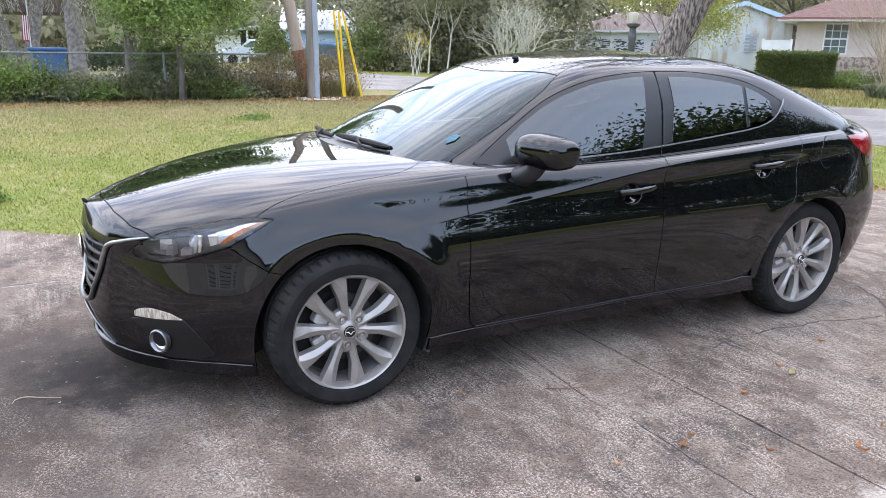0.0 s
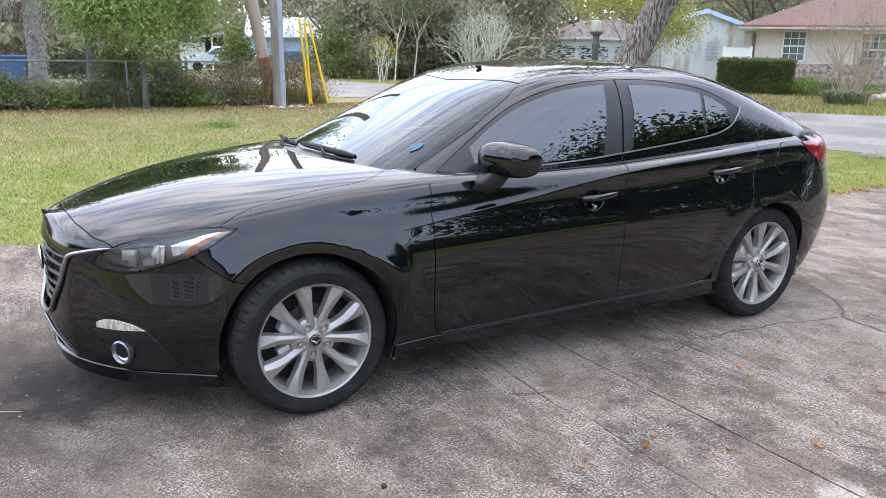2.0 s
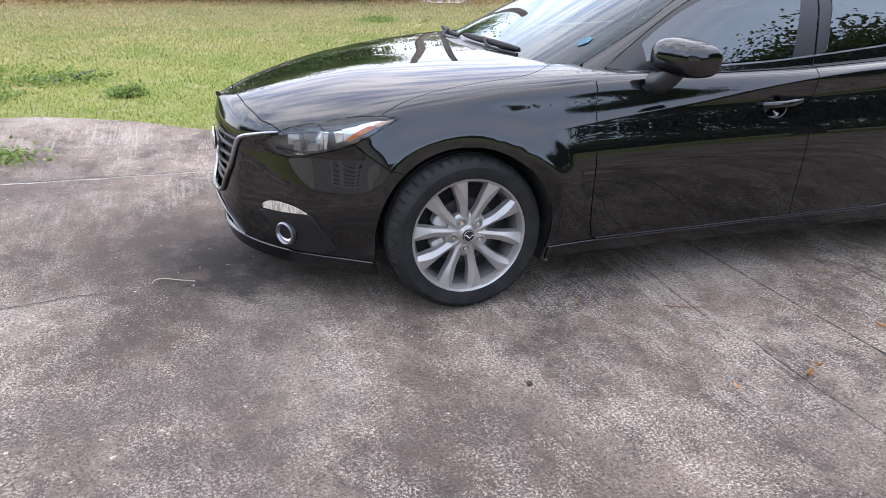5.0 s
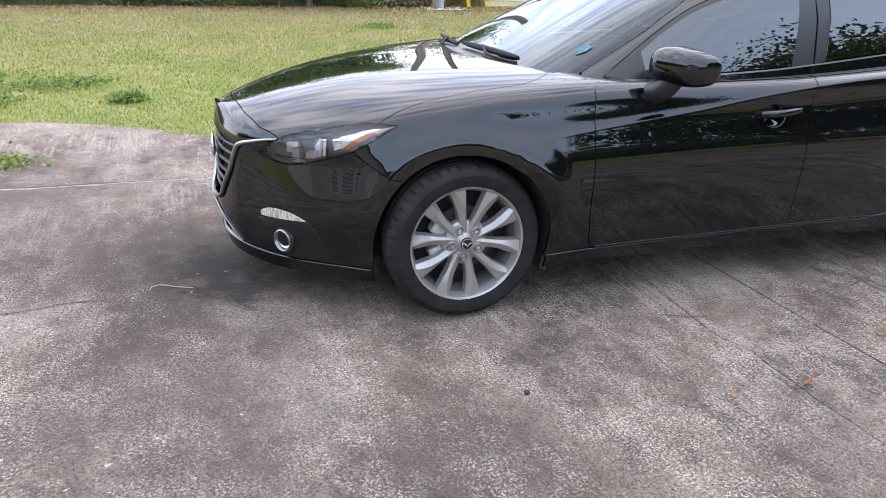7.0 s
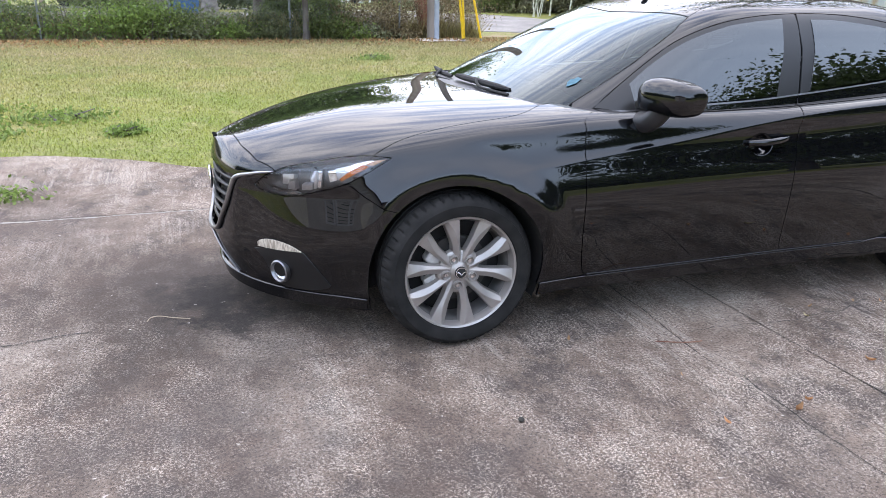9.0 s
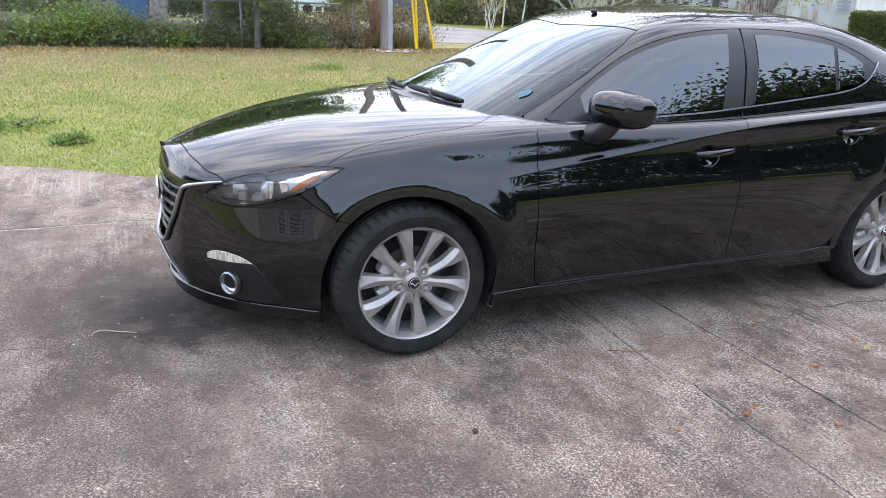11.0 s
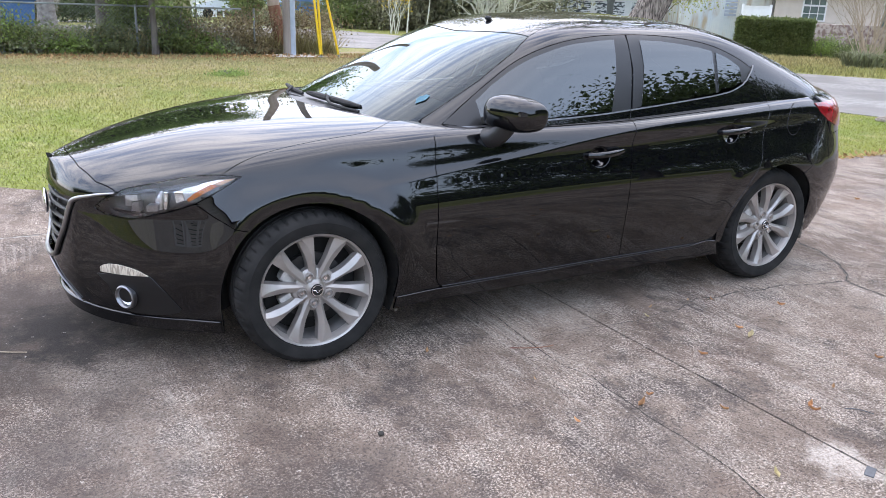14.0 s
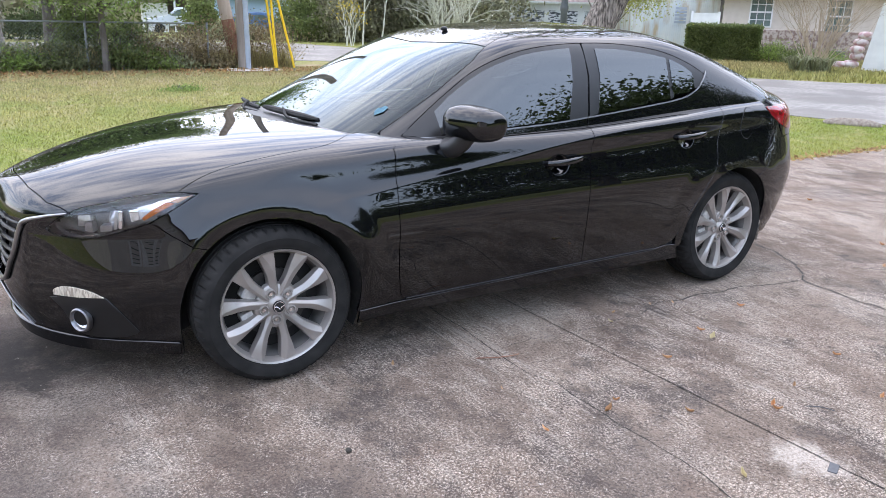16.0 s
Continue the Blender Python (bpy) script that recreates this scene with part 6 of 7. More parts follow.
def shrub(name, at, label, rx, ry, h, leaf, leaves, size, seed, bark=None, stems=9, category="shrub", group="", clumps=16, low=0.1, rag=0.5, turn=0):
    """A bush: a few stems and a ragged heap of leaves."""
    rng, nrng = random.Random(seed), np.random.default_rng(seed)
    ob = thing(name, (at[0], at[1], -0.04 + dip(at[0], at[1])), label, category, group, turn=turn)
    bm = bmesh.new()
    for k in range(stems):
        a = rng.uniform(0, 2 * math.pi)
        q = math.sqrt(rng.random())
        b = Vector((rx * 0.5 * q * math.cos(a), ry * 0.5 * q * math.sin(a), 0))
        e = Vector((rx * 0.9 * q * math.cos(a), ry * 0.9 * q * math.sin(a), h * rng.uniform(0.6, 1.05)))
        tube(bm, [b, (b + e) / 2 + Vector((rng.gauss(0, 0.08), rng.gauss(0, 0.08), 0)), e], [0.018, 0.012, 0.005], 5, cap=False)
    tagged(part("branchwork", bm, bark or M_BARK, ob), kind="stuff")
    if leaves:
        cs = []
        for k in range(clumps):
            a, q = rng.uniform(0, 2 * math.pi), math.sqrt(rng.random())
            top = h * (1 - rag * rng.random()) * math.sqrt(max(0.15, 1 - 0.7 * q * q))
            cs.append((rx * 0.85 * q * math.cos(a), ry * 0.85 * q * math.sin(a), low + (top - low) * rng.uniform(0.35, 0.9), top * 0.3))
        cs = np.array(cs)
        pick = cs[nrng.integers(0, len(cs), leaves)]
        c = pick[:, :3] + nrng.normal(size=(leaves, 3)) * np.stack([np.full(leaves, rx * 1.4 / math.sqrt(clumps)), np.full(leaves, ry * 1.4 / math.sqrt(clumps)), pick[:, 3] * 0.8], 1)
        c[:, 2] = np.clip(c[:, 2], 0.02, h * 1.15)
        leaf_mesh("leaves", c, size, leaf, ob, nrng)
    return ob


def bare_shrub(name, at, label, height, spread, seed, mat, stems=14, depth=3, r=0.03, category="shrub", leaf=None, leaves=0, size=0.05, splay=0.35):
    """A many-stemmed bare bush."""
    rng, nrng = random.Random(seed), np.random.default_rng(seed)
    ob = thing(name, (at[0], at[1], -0.04 + dip(at[0], at[1])), label, category)
    bm, tips = bmesh.new(), []
    for k in range(stems):
        a = 2 * math.pi * (k + rng.random()) / stems
        q = rng.uniform(0.2, 1.0)
        grow(bm, rng, (0.25 * q * math.cos(a), 0.25 * q * math.sin(a), -0.05), (math.cos(a) * splay * q * 1.5, math.sin(a) * splay * q * 1.5, 1), height * 0.45, r * rng.uniform(0.6, 1), depth - 1, tips, spread, 0.1, 3, 0.6)
    tagged(part("branchwork", bm, mat, ob), kind="stuff")
    if leaves:
        t = np.array([tuple(v) for v in tips])
        leaf_mesh("leaves", t[nrng.integers(0, len(t), leaves)] + nrng.normal(size=(leaves, 3)) * 0.14, size, leaf, ob, nrng)
    return ob


# the tree at the fence
tree("fence_tree", (2.08, 15.48), "leafy green tree with a slim trunk at the chain-link fence", 6.0, 0.078, M_LEAF_OAK, 44000, 0.075, 0.36, 21, M_BARK, (-0.02, 0), 0.33, 3, 0.72, 4, limb=0.165, up=0.10)
tree("tall_tree", (1.3, 18.2), "tall leafy green tree that rises behind the fence", 11.5, 0.16, M_LEAF_OAK, 42000, 0.12, 0.50, 27, M_BARK, (0, 0), 0.40, 3, 0.85, 4, limb=0.16, up=0.12)
shrub("fence_bush", (1.75, 16.3), "dark leafy growth round the tree at the fence", 0.55, 0.4, 1.7, M_LEAF_MID, 4000, 0.08, 22, clumps=26, rag=0.35)
shrub("fence_bush", (2.75, 16.2), "dark leafy growth round the tree at the fence", 0.5, 0.4, 1.25, M_LEAF_MID, 3000, 0.09, 23, clumps=18, rag=0.4)
# weeds and bushes along the fence
row_spec = [(-7.2, 16.0, 1.4, 0.95, M_LEAF_MID), (-5.4, 15.9, 1.3, 1.0, M_LEAF_FRESH), (-3.9, 16.0, 1.2, 0.9, M_LEAF_MID), (-2.6, 15.9, 1.0, 0.95, M_LEAF_FRESH), (-1.5, 15.8, 1.0, 1.12, M_LEAF_FRESH), (-0.9, 15.9, 0.7, 0.8, M_LEAF_MID), (-0.3, 15.9, 0.8, 0.62, M_LEAF_GREY), (0.5, 15.9, 0.7, 0.60, M_LEAF_FRESH),
            (1.2, 15.9, 0.6, 0.7, M_LEAF_OLIVE), (2.6, 15.85, 0.5, 0.75, M_LEAF_MID), (3.1, 15.8, 0.5, 0.5, M_LEAF_FRESH), (3.7, 15.9, 0.6, 0.45, M_LEAF_GREY), (4.3, 16.0, 0.6, 0.5, M_BRUSH)]
for i, (x, y, rx, h, lm) in enumerate(row_spec):
    shrub("fence_weeds", (x, y), "rank green weeds and shrubs along the fence", rx, 0.5, h, lm, 4500, 0.075, 40 + i, group="weeds along the fence", clumps=14, category="weeds")
for i, (x, y, h) in enumerate([(3.35, 16.0, 1.0), (4.0, 16.1, 1.1), (4.6, 16.2, 1.2), (5.7, 16.2, 1.35), (6.2, 16.4, 1.3)]):
    bare_shrub("dry_brush", (x, y), "dry brown twiggy brush along the fence", h, 0.8, 70 + i, M_TWIG, 10, 3, 0.014, "brush", M_BRUSH, 1600, 0.06, splay=0.5)
for i, (x, y, rx, h, lm) in enumerate([(2.4, 32.5, 1.6, 1.5, M_LEAF_DARK), (0.2, 34.0, 1.5, 1.1, M_BRUSH), (4.8, 35.0, 1.4, 1.2, M_LEAF_MID), (-3.4, 33.0, 1.6, 1.2, M_LEAF_MID)]):
    shrub("yard_bush", (x, y), "dark overgrown bush in the yard across the street", rx, 1.0, h, lm, 5000, 0.12, 310 + i, group="bushes across the street", clumps=20, rag=0.4)
# tall grass and stalks along the fence
stalks = blades("tall_grass", 16000, (-8.5, 6.6, 15.7, 16.4), 0.16, 0.50, 0.0035, 77, M_STALK)
tagged(stalks, "rank tall grass and dry stalks along the fence", "tall grass", kind="stuff")
# oaks with hanging moss beyond the fence
for i, (x, y, r, ln) in enumerate([(0.35, 24.0, 0.25, (-0.02, 0)), (-1.1, 30.0, 0.26, (0.22, 0)), (-1.3, 30.1, 0.26, (-0.30, 0)), (-6.5, 27.0, 0.4, (0.05, 0))]):
    oak = tree("oak", (x, y), "old grey oak hung with pale moss", 9.5 + i * 0.5, r, M_LEAF_OLIVE, 5000, 0.22, 0.6, 90 + i, M_GREYBARK, ln, 0.46, 3, 1.0, 3, group="oaks beyond the fence")
    nr = np.random.default_rng(190 + i)
    c = []
    for q in range(26):
        a, rad, z0 = nr.uniform(0, 6.28), nr.uniform(0.6, 4.2), nr.uniform(2.6, 6.0)
        ln_ = nr.uniform(0.8, 2.2)
        k = 130
        s = nr.random(k)
        c.append(np.stack([rad * np.cos(a) + nr.normal(size=k) * 0.16 * (1.1 - s), rad * np.sin(a) + nr.normal(size=k) * 0.16 * (1.1 - s), z0 - s * ln_], 1))
    leaf_mesh("moss", np.concatenate(c), 0.22, M_MOSS, oak, nr, 0.16, 2.5)
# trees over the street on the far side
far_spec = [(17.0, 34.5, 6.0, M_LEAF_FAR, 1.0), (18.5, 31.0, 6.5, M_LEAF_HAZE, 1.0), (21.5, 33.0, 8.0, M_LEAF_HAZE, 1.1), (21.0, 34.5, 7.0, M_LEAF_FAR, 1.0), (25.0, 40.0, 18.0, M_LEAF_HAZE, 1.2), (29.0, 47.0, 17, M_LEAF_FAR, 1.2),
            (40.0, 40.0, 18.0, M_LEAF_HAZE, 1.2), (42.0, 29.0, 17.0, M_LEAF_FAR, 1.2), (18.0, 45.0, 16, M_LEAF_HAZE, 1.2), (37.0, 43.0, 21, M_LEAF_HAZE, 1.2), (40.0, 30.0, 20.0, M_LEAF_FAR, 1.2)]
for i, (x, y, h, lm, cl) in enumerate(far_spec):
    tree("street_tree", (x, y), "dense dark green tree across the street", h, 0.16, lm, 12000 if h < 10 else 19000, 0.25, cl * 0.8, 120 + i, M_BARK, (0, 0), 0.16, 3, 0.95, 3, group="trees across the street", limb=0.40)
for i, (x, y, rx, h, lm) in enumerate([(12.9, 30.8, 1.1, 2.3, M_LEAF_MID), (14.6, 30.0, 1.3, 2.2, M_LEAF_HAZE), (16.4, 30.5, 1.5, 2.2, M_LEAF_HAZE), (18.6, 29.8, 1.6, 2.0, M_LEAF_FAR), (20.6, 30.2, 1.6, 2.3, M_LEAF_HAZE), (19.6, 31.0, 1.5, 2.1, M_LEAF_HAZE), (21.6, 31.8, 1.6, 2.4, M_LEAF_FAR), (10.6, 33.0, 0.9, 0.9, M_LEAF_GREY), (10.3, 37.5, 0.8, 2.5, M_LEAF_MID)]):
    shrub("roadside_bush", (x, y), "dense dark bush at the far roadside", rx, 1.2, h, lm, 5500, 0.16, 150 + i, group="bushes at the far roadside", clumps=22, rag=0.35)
bare_shrub("pale_shrub", (18.2, 27.1), "pale lichen-covered bare shrub across the street", 3.4, 0.75, 171, M_PALE_BARK, 18, 4, 0.075, "shrub", M_LICHEN, 2300, 0.06, splay=0.55)
bare_shrub("flowering_shrub", (13.3, 26.6), "pale thin-stemmed shrub topped with yellow flowers", 2.1, 0.35, 172, M_PALE_BARK, 6, 3, 0.028, "shrub", M_FLOWER, 260, 0.09, splay=0.16)
tree("slender_tree", (14.3, 27.4), "slender pale-barked tree with thin grey-green leaves", 5.0, 0.035, M_LEAF_GREY, 9000, 0.10, 0.45, 173, M_PALE_BARK, (0.05, 0), 0.4, 3, 0.5, 3, limb=0.34)
tree("slender_tree", (15.3, 27.6), "slender pale-barked tree with thin grey-green leaves", 5.5, 0.035, M_LEAF_GREY, 9000, 0.10, 0.45, 174, M_PALE_BARK, (0.12, 0), 0.4, 3, 0.5, 3, limb=0.34)
# leaning oak on the lawn and the light shrub behind it
tree("leaning_oak", (11.65, 10.95), "thick leaning oak trunk with deeply furrowed bark", 12.0, 0.40, M_LEAF_DARK, 24000, 0.17, 0.7, 181, M_OAKBARK, (0.36, -0.30), 0.40, 3, 1.0, 3, limb=0.40)
tree("light_tree", (16.6, 15.3), "small tree with light yellow-green leaves", 4.2, 0.05, M_LEAF_YELLOW, 17000, 0.07, 0.36, 182, M_GREYBARK, (0, 0), 0.25, 3, 0.5, 3, limb=0.38)
# by the beige house
bare_shrub("crape_myrtle", (23.3, 12.2), "leafless many-stemmed crape myrtle with tan twigs", 3.9, 0.50, 191, M_TWIG, 40, 4, 0.020, "shrub", splay=0.36)
for i, (x, y, rx, h, lm) in enumerate([(23.9, 14.4, 0.7, 0.85, M_LEAF_FRESH), (24.5, 13.7, 0.6, 0.75, M_LEAF_MID), (25.0, 13.0, 0.6, 0.7, M_LEAF_FRESH)]):
    shrub("garden_shrub", (x, y), "fresh green garden shrub with small flowers", rx, 0.5, h, lm, 3000, 0.07, 195 + i, group="garden shrubs", clumps=14)
rng = np.random.default_rng(201)
spiky = thing("spiky_plant", (21.3, 11.0, -0.04), "clump of arching strap-leaved green plants", "plant")
n = 300
a, q = rng.uniform(0, 6.283, n), np.sqrt(rng.random(n))
base = np.stack([0.62 * q * np.cos(a), 0.55 * q * np.sin(a), np.zeros(n)], 1)
b = rng.uniform(0, 6.283, n)
out = np.stack([np.cos(b), np.sin(b), np.zeros(n)], 1)
sd = np.stack([-np.sin(b), np.cos(b), np.zeros(n)], 1) * 0.018
mid = base + out * 0.22 + [0, 0, 0.42]
end = base + out * 0.55 * rng.uniform(0.7, 1.3, (n, 1)) + np.stack([np.zeros(n), np.zeros(n), rng.uniform(0.2, 0.6, n)], 1)
v = np.stack([base - sd, base + sd, mid + sd, mid - sd, end], 1).reshape(-1, 3)
i0 = np.arange(n) * 5
np_mesh("leaves", v, np.concatenate([np.stack([i0, i0 + 1, i0 + 2], 1), np.stack([i0, i0 + 2, i0 + 3], 1), np.stack([i0 + 3, i0 + 2, i0 + 4], 1)]), M_LEAF_GREY, spiky)
# clipped hedge
hedge = thing("hedge", (21.70, 16.3, -0.04), "dense clipped dark green box hedge", "hedge", turn=-51)
rng = np.random.default_rng(205)
n = 26000
c = rng.uniform((0, 0, 0.05), (2.5, 1.0, 1.22), (n, 3))
face = rng.random(n)
c[face < 0.45, 1] = rng.normal(0.03, 0.03, (face < 0.45).sum())
c[(face >= 0.45) & (face < 0.75), 2] = rng.normal(1.22, 0.035, ((face >= 0.45) & (face < 0.75)).sum())
c[face > 0.93, 0] = rng.normal(0.02, 0.03, (face > 0.93).sum())
leaf_mesh("leaves", c, 0.075, M_LEAF_MID, hedge, rng)
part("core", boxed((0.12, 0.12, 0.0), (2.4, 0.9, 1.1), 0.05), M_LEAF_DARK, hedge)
# lawn weeds and the plant at the edge of the driveway
rng = np.random.default_rng(210)
for i, (x, y, s) in enumerate([(-2.45, 2.05, 0.30), (-3.6, 5.2, 0.5), (-2.9, 4.6, 0.4), (-2.2, 5.4, 0.4), (3.9, 8.2, 0.35), (-1.5, 4.4, 0.15), (4.8, 9.4, 0.3), (2.6, 11.0, 0.3), (-3.2, 6.0, 0.4)]):
    shrub("weed_patch", (x, y), "low patch of fresh green weeds in the lawn", s, s * 0.8, 0.20 if i == 0 else 0.10, M_LEAF_FRESH, 900, 0.045, 211 + i, stems=4, group="weed patches", category="weeds", clumps=10, low=0.0)
# litter of dry leaves below the fence and along the edges
n = 2600
x, y = rng.uniform(-6, 7, n), 15.3 - np.abs(rng.normal(0, 0.7, n))
leaf_mesh("leaf_litter", np.stack([x, y, np.full(n, -0.005)], 1), 0.07, M_DRY, None, rng)
tagged(bpy.data.objects["leaf_litter"], "brown dry leaves strewn below the fence", "leaf litter", kind="stuff")
n = 500
x = rng.uniform(6.5, 10.6, n)
ob = leaf_mesh("leaf_litter", np.stack([x, 1.56 - np.abs(rng.normal(0, 0.05, n)), np.full(n, 0.012)], 1), 0.05, M_DRY, None, rng)
tagged(ob, "brown dry leaves along the edge of the driveway", "leaf litter", kind="stuff")
# far woods
rng = np.random.default_rng(220)
cs = []
for k in range(640):
    a = radians(rng.uniform(-35, 125) if k < 420 else rng.uniform(150, 325))
    d = rng.uniform(80, 130) if k < 420 else rng.uniform(48, 75)
    x, y = -1 + d * math.cos(a), -4 + d * math.sin(a)
    hh = rng.uniform(9, 18) if k < 420 else rng.uniform(6, 11)
    m = 230 if k < 420 else 470
    s = rng.normal(size=(m, 3)) * np.array([3.0, 3.0, hh * 0.30]) + np.array([x, y, hh * 0.40 + dip(x, y)])
    s[:, 2] = dip(x, y) + np.abs(s[:, 2] - dip(x, y))
    cs.append(s)
tagged(leaf_mesh("far_woods", np.concatenate(cs[420:]), 0.72, M_LEAF_DARK, None, rng, 0.7), "belt of dark green woods behind the yards", "woods", kind="stuff")
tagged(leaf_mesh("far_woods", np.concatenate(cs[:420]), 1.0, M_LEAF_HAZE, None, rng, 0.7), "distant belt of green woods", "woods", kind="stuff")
# trees on the near side, behind the filming spot
for i, (x, y, h, k) in enumerate([(12.2, -12.4, 14.0, 150000), (17.0, -11.0, 13.0, 130000), (22.0, -9.0, 14.0, 110000), (28.0, -5.5, 15.0, 50000), (34.0, -1.0, 15.0, 30000)]):
    yt = tree("yard_tree", (x, y), "dark leafy tree on the near side of the drive", h, 0.25, M_LEAF_DARK, k // 4, 0.075, 0.60, 240 + i, M_BARK, (0, 0), 0.18, 3, 0.80, 4, group="trees on the near side", limb=0.26)
    tips = np.array([tuple(v.co) for v in yt.children[1].data.vertices])
    nr = np.random.default_rng(260 + i)
    tips = tips[tips[:, 2] > h * 0.12]
    m = (54000, 54000, 28000, 14000, 12000)[i]
    c = 30000 if i < 3 else 8000
    low = tips[tips[:, 2] < h * 0.52]
    clump = low[nr.integers(0, len(low), 170)]
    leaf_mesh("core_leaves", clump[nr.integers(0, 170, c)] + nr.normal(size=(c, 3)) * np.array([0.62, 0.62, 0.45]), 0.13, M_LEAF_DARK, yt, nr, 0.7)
    leaf_mesh("inner_leaves", tips[nr.integers(0, len(tips), m)] + nr.normal(size=(m, 3)) * 0.38, 0.14, M_LEAF_DARK, yt, nr, 0.7)


# ------------------------------------------------------------------ fence, poles, guys
M_GALV = material("galvanised_steel", (0.26, 0.28, 0.27), rough=0.55, metal=0.6, color2=(0.18, 0.19, 0.18), scale=14)
M_GUARD = material("grey_cable_guard", (0.30, 0.34, 0.40), rough=0.55, color2=(0.36, 0.40, 0.46), scale=5)
M_POLE = material("weathered_pole", (0.34, 0.26, 0.20), rough=0.85, color2=(0.46, 0.37, 0.30), scale=7, bump=0.6, bump_scale=30, stretch=(1, 1, 0.12))
M_GREYPOLE = material("grey_pole", (0.20, 0.165, 0.14), rough=0.85, color2=(0.29, 0.25, 0.215), scale=7, bump=0.6, bump_scale=30, stretch=(1, 1, 0.12))
M_REDPOLE = material("red_brown_pole", (0.17, 0.065, 0.04), rough=0.85, color2=(0.30, 0.16, 0.10), scale=6, bump=0.6, bump_scale=30, stretch=(1, 1, 0.15))
M_YELLOW = material("yellow_plastic", (0.80, 0.52, 0.015), rough=0.5, color2=(0.72, 0.45, 0.01), scale=8)
fence = thing("chain_link_fence", (0, 0, -0.04), "grey galvanised chain-link fence with a top rail", "fence")
fx0, fx1, fy = -9.0, 4.4, 15.62
for x in np.arange(fx0, fx1 + 0.1, 2.68):
    part("post", tubed([(x, fy, -0.1), (x, fy, 1.10)], 0.024, 8), M_GALV, fence)
part("top_rail", tubed([(fx0, fy, 1.07), (fx1 - 0.3, fy, 1.07)], 0.020, 8), M_GALV, fence)
vs, fs = [], []
for s in (-1, 1):
    for x in np.arange(fx0 - 1.1, fx1 + 1.1, 0.075):
        a, b = (x, 0.0), (x + s * 1.05, 1.05)
        w = 0.0022
        vs += [(a[0] - w, fy - 0.02, a[1]), (a[0] + w, fy - 0.02, a[1]), (b[0] + w, fy - 0.02, b[1]), (b[0] - w, fy - 0.02, b[1])]
        fs.append(tuple(range(len(vs) - 4, len(vs))))
ok = [f for f in fs if fx0 - 0.2 < vs[f[0]][0] < fx1 and fx0 - 0.2 < vs[f[2]][0] < fx1]
tagged(np_mesh("wire_mesh", vs, ok, M_GALV, fence), kind="stuff")

pole = thing("utility_pole", (5.22, 16.0, -0.04), "leaning wooden utility pole, red-brown at its foot", "utility pole")
part("shaft", tubed([(-0.165 * z, 0.04 * z, z) for z in (1.15, 3, 6, 7.9)], [0.148, 0.143, 0.135, 0.12], 18), M_POLE, pole)
part("butt", tubed([(-0.165 * z, 0.04 * z, z) for z in (-0.3, 0.3, 0.8, 1.17)], [0.162, 0.158, 0.154, 0.150], 18), M_REDPOLE, pole, "red-brown bared wood")
pole = thing("utility_pole", (5.12, 15.28, -0.04), "upright wooden utility pole with a grey cable guard", "utility pole")
part("shaft", tubed([(-0.012 * z, 0, z) for z in (-0.3, 3, 6, 7.5)], [0.105, 0.10, 0.10, 0.095], 18), M_GREYPOLE, pole)
part("cable_guard", tubed([(0.115 - 0.014 * z, -0.05, z) for z in (-0.1, 1, 2, 3.2)], 0.075, 14), M_GUARD, pole)
for b, t in (((5.78, 14.79), (5.57, 14.87)), ((5.81, 14.80), (5.69, 14.83)), ((6.27, 14.82), (5.84, 14.98))):
    g = thing("guy_wire_guard", (b[0], b[1], -0.04), "bright yellow plastic guard on a pole's guy wire", "guy guard", "guy wire guards")
    d = Vector((t[0] - b[0], t[1] - b[1], 2.10))
    part("tube", tubed([d * 0.04, d], 0.028, 10), M_YELLOW, g)
    part("wire", tubed([d, d * 2.6], 0.006, 5), M_GALV, g)
    part("anchor", tubed([d * -0.04, d * 0.05], 0.02, 8), M_GALV, g)

# lamp post on the lawn
M_POST = material("dark_post", (0.045, 0.05, 0.05), rough=0.5, color2=(0.075, 0.08, 0.08), scale=10)
M_FROST = material("frosted_glass", (0.50, 0.46, 0.36), rough=0.35, color2=(0.40, 0.36, 0.27), scale=9)
lp = thing("lamp_post", (7.0, 5.75, -0.04), "dark garden lamp post with a frosted lantern", "lamp post")
bm = bmesh.new()
lathe(bm, [(0.085, -0.1), (0.085, 0.10), (0.055, 0.16), (0.05, 1.55), (0.062, 1.58), (0.062, 1.63), (0.05, 1.66), (0.05, 1.74)], 20, axis="z")
part("post", bm, M_POST, lp)
bm = bmesh.new()
lathe(bm, [(0.055, 1.73), (0.095, 1.76), (0.10, 1.79), (0.06, 1.80)], 20, axis="z")
part("collar", bm, M_POST, lp)
bm = bmesh.new()
lathe(bm, [(0.052, 1.80), (0.064, 1.87), (0.070, 1.935), (0.060, 1.95), (0.0, 1.96)], 8, axis="z")
part("lantern", bm, M_FROST, lp)

# ------------------------------------------------------------------ buildings
M_BEIGE = material("beige_render", (0.60, 0.52, 0.45), rough=0.85, color2=(0.66, 0.58, 0.51), scale=3, bump=0.25, bump_scale=60)
M_SHINGLE = material("brown_shingles", (0.145, 0.082, 0.066), rough=0.9, color2=(0.20, 0.12, 0.10), scale=5, bump=0.6, bump_scale=18, stretch=(1, 1, 3))
M_WHITE = material("white_paint", (0.78, 0.78, 0.77), rough=0.55, color2=(0.70, 0.70, 0.69), scale=3)
M_FASCIA = material("red_fascia", (0.32, 0.12, 0.11), rough=0.6, color2=(0.26, 0.10, 0.09), scale=4)
M_WINDOW = material("window_pane", (0.10, 0.14, 0.13), rough=0.08, color2=(0.16, 0.20, 0.19), scale=3)
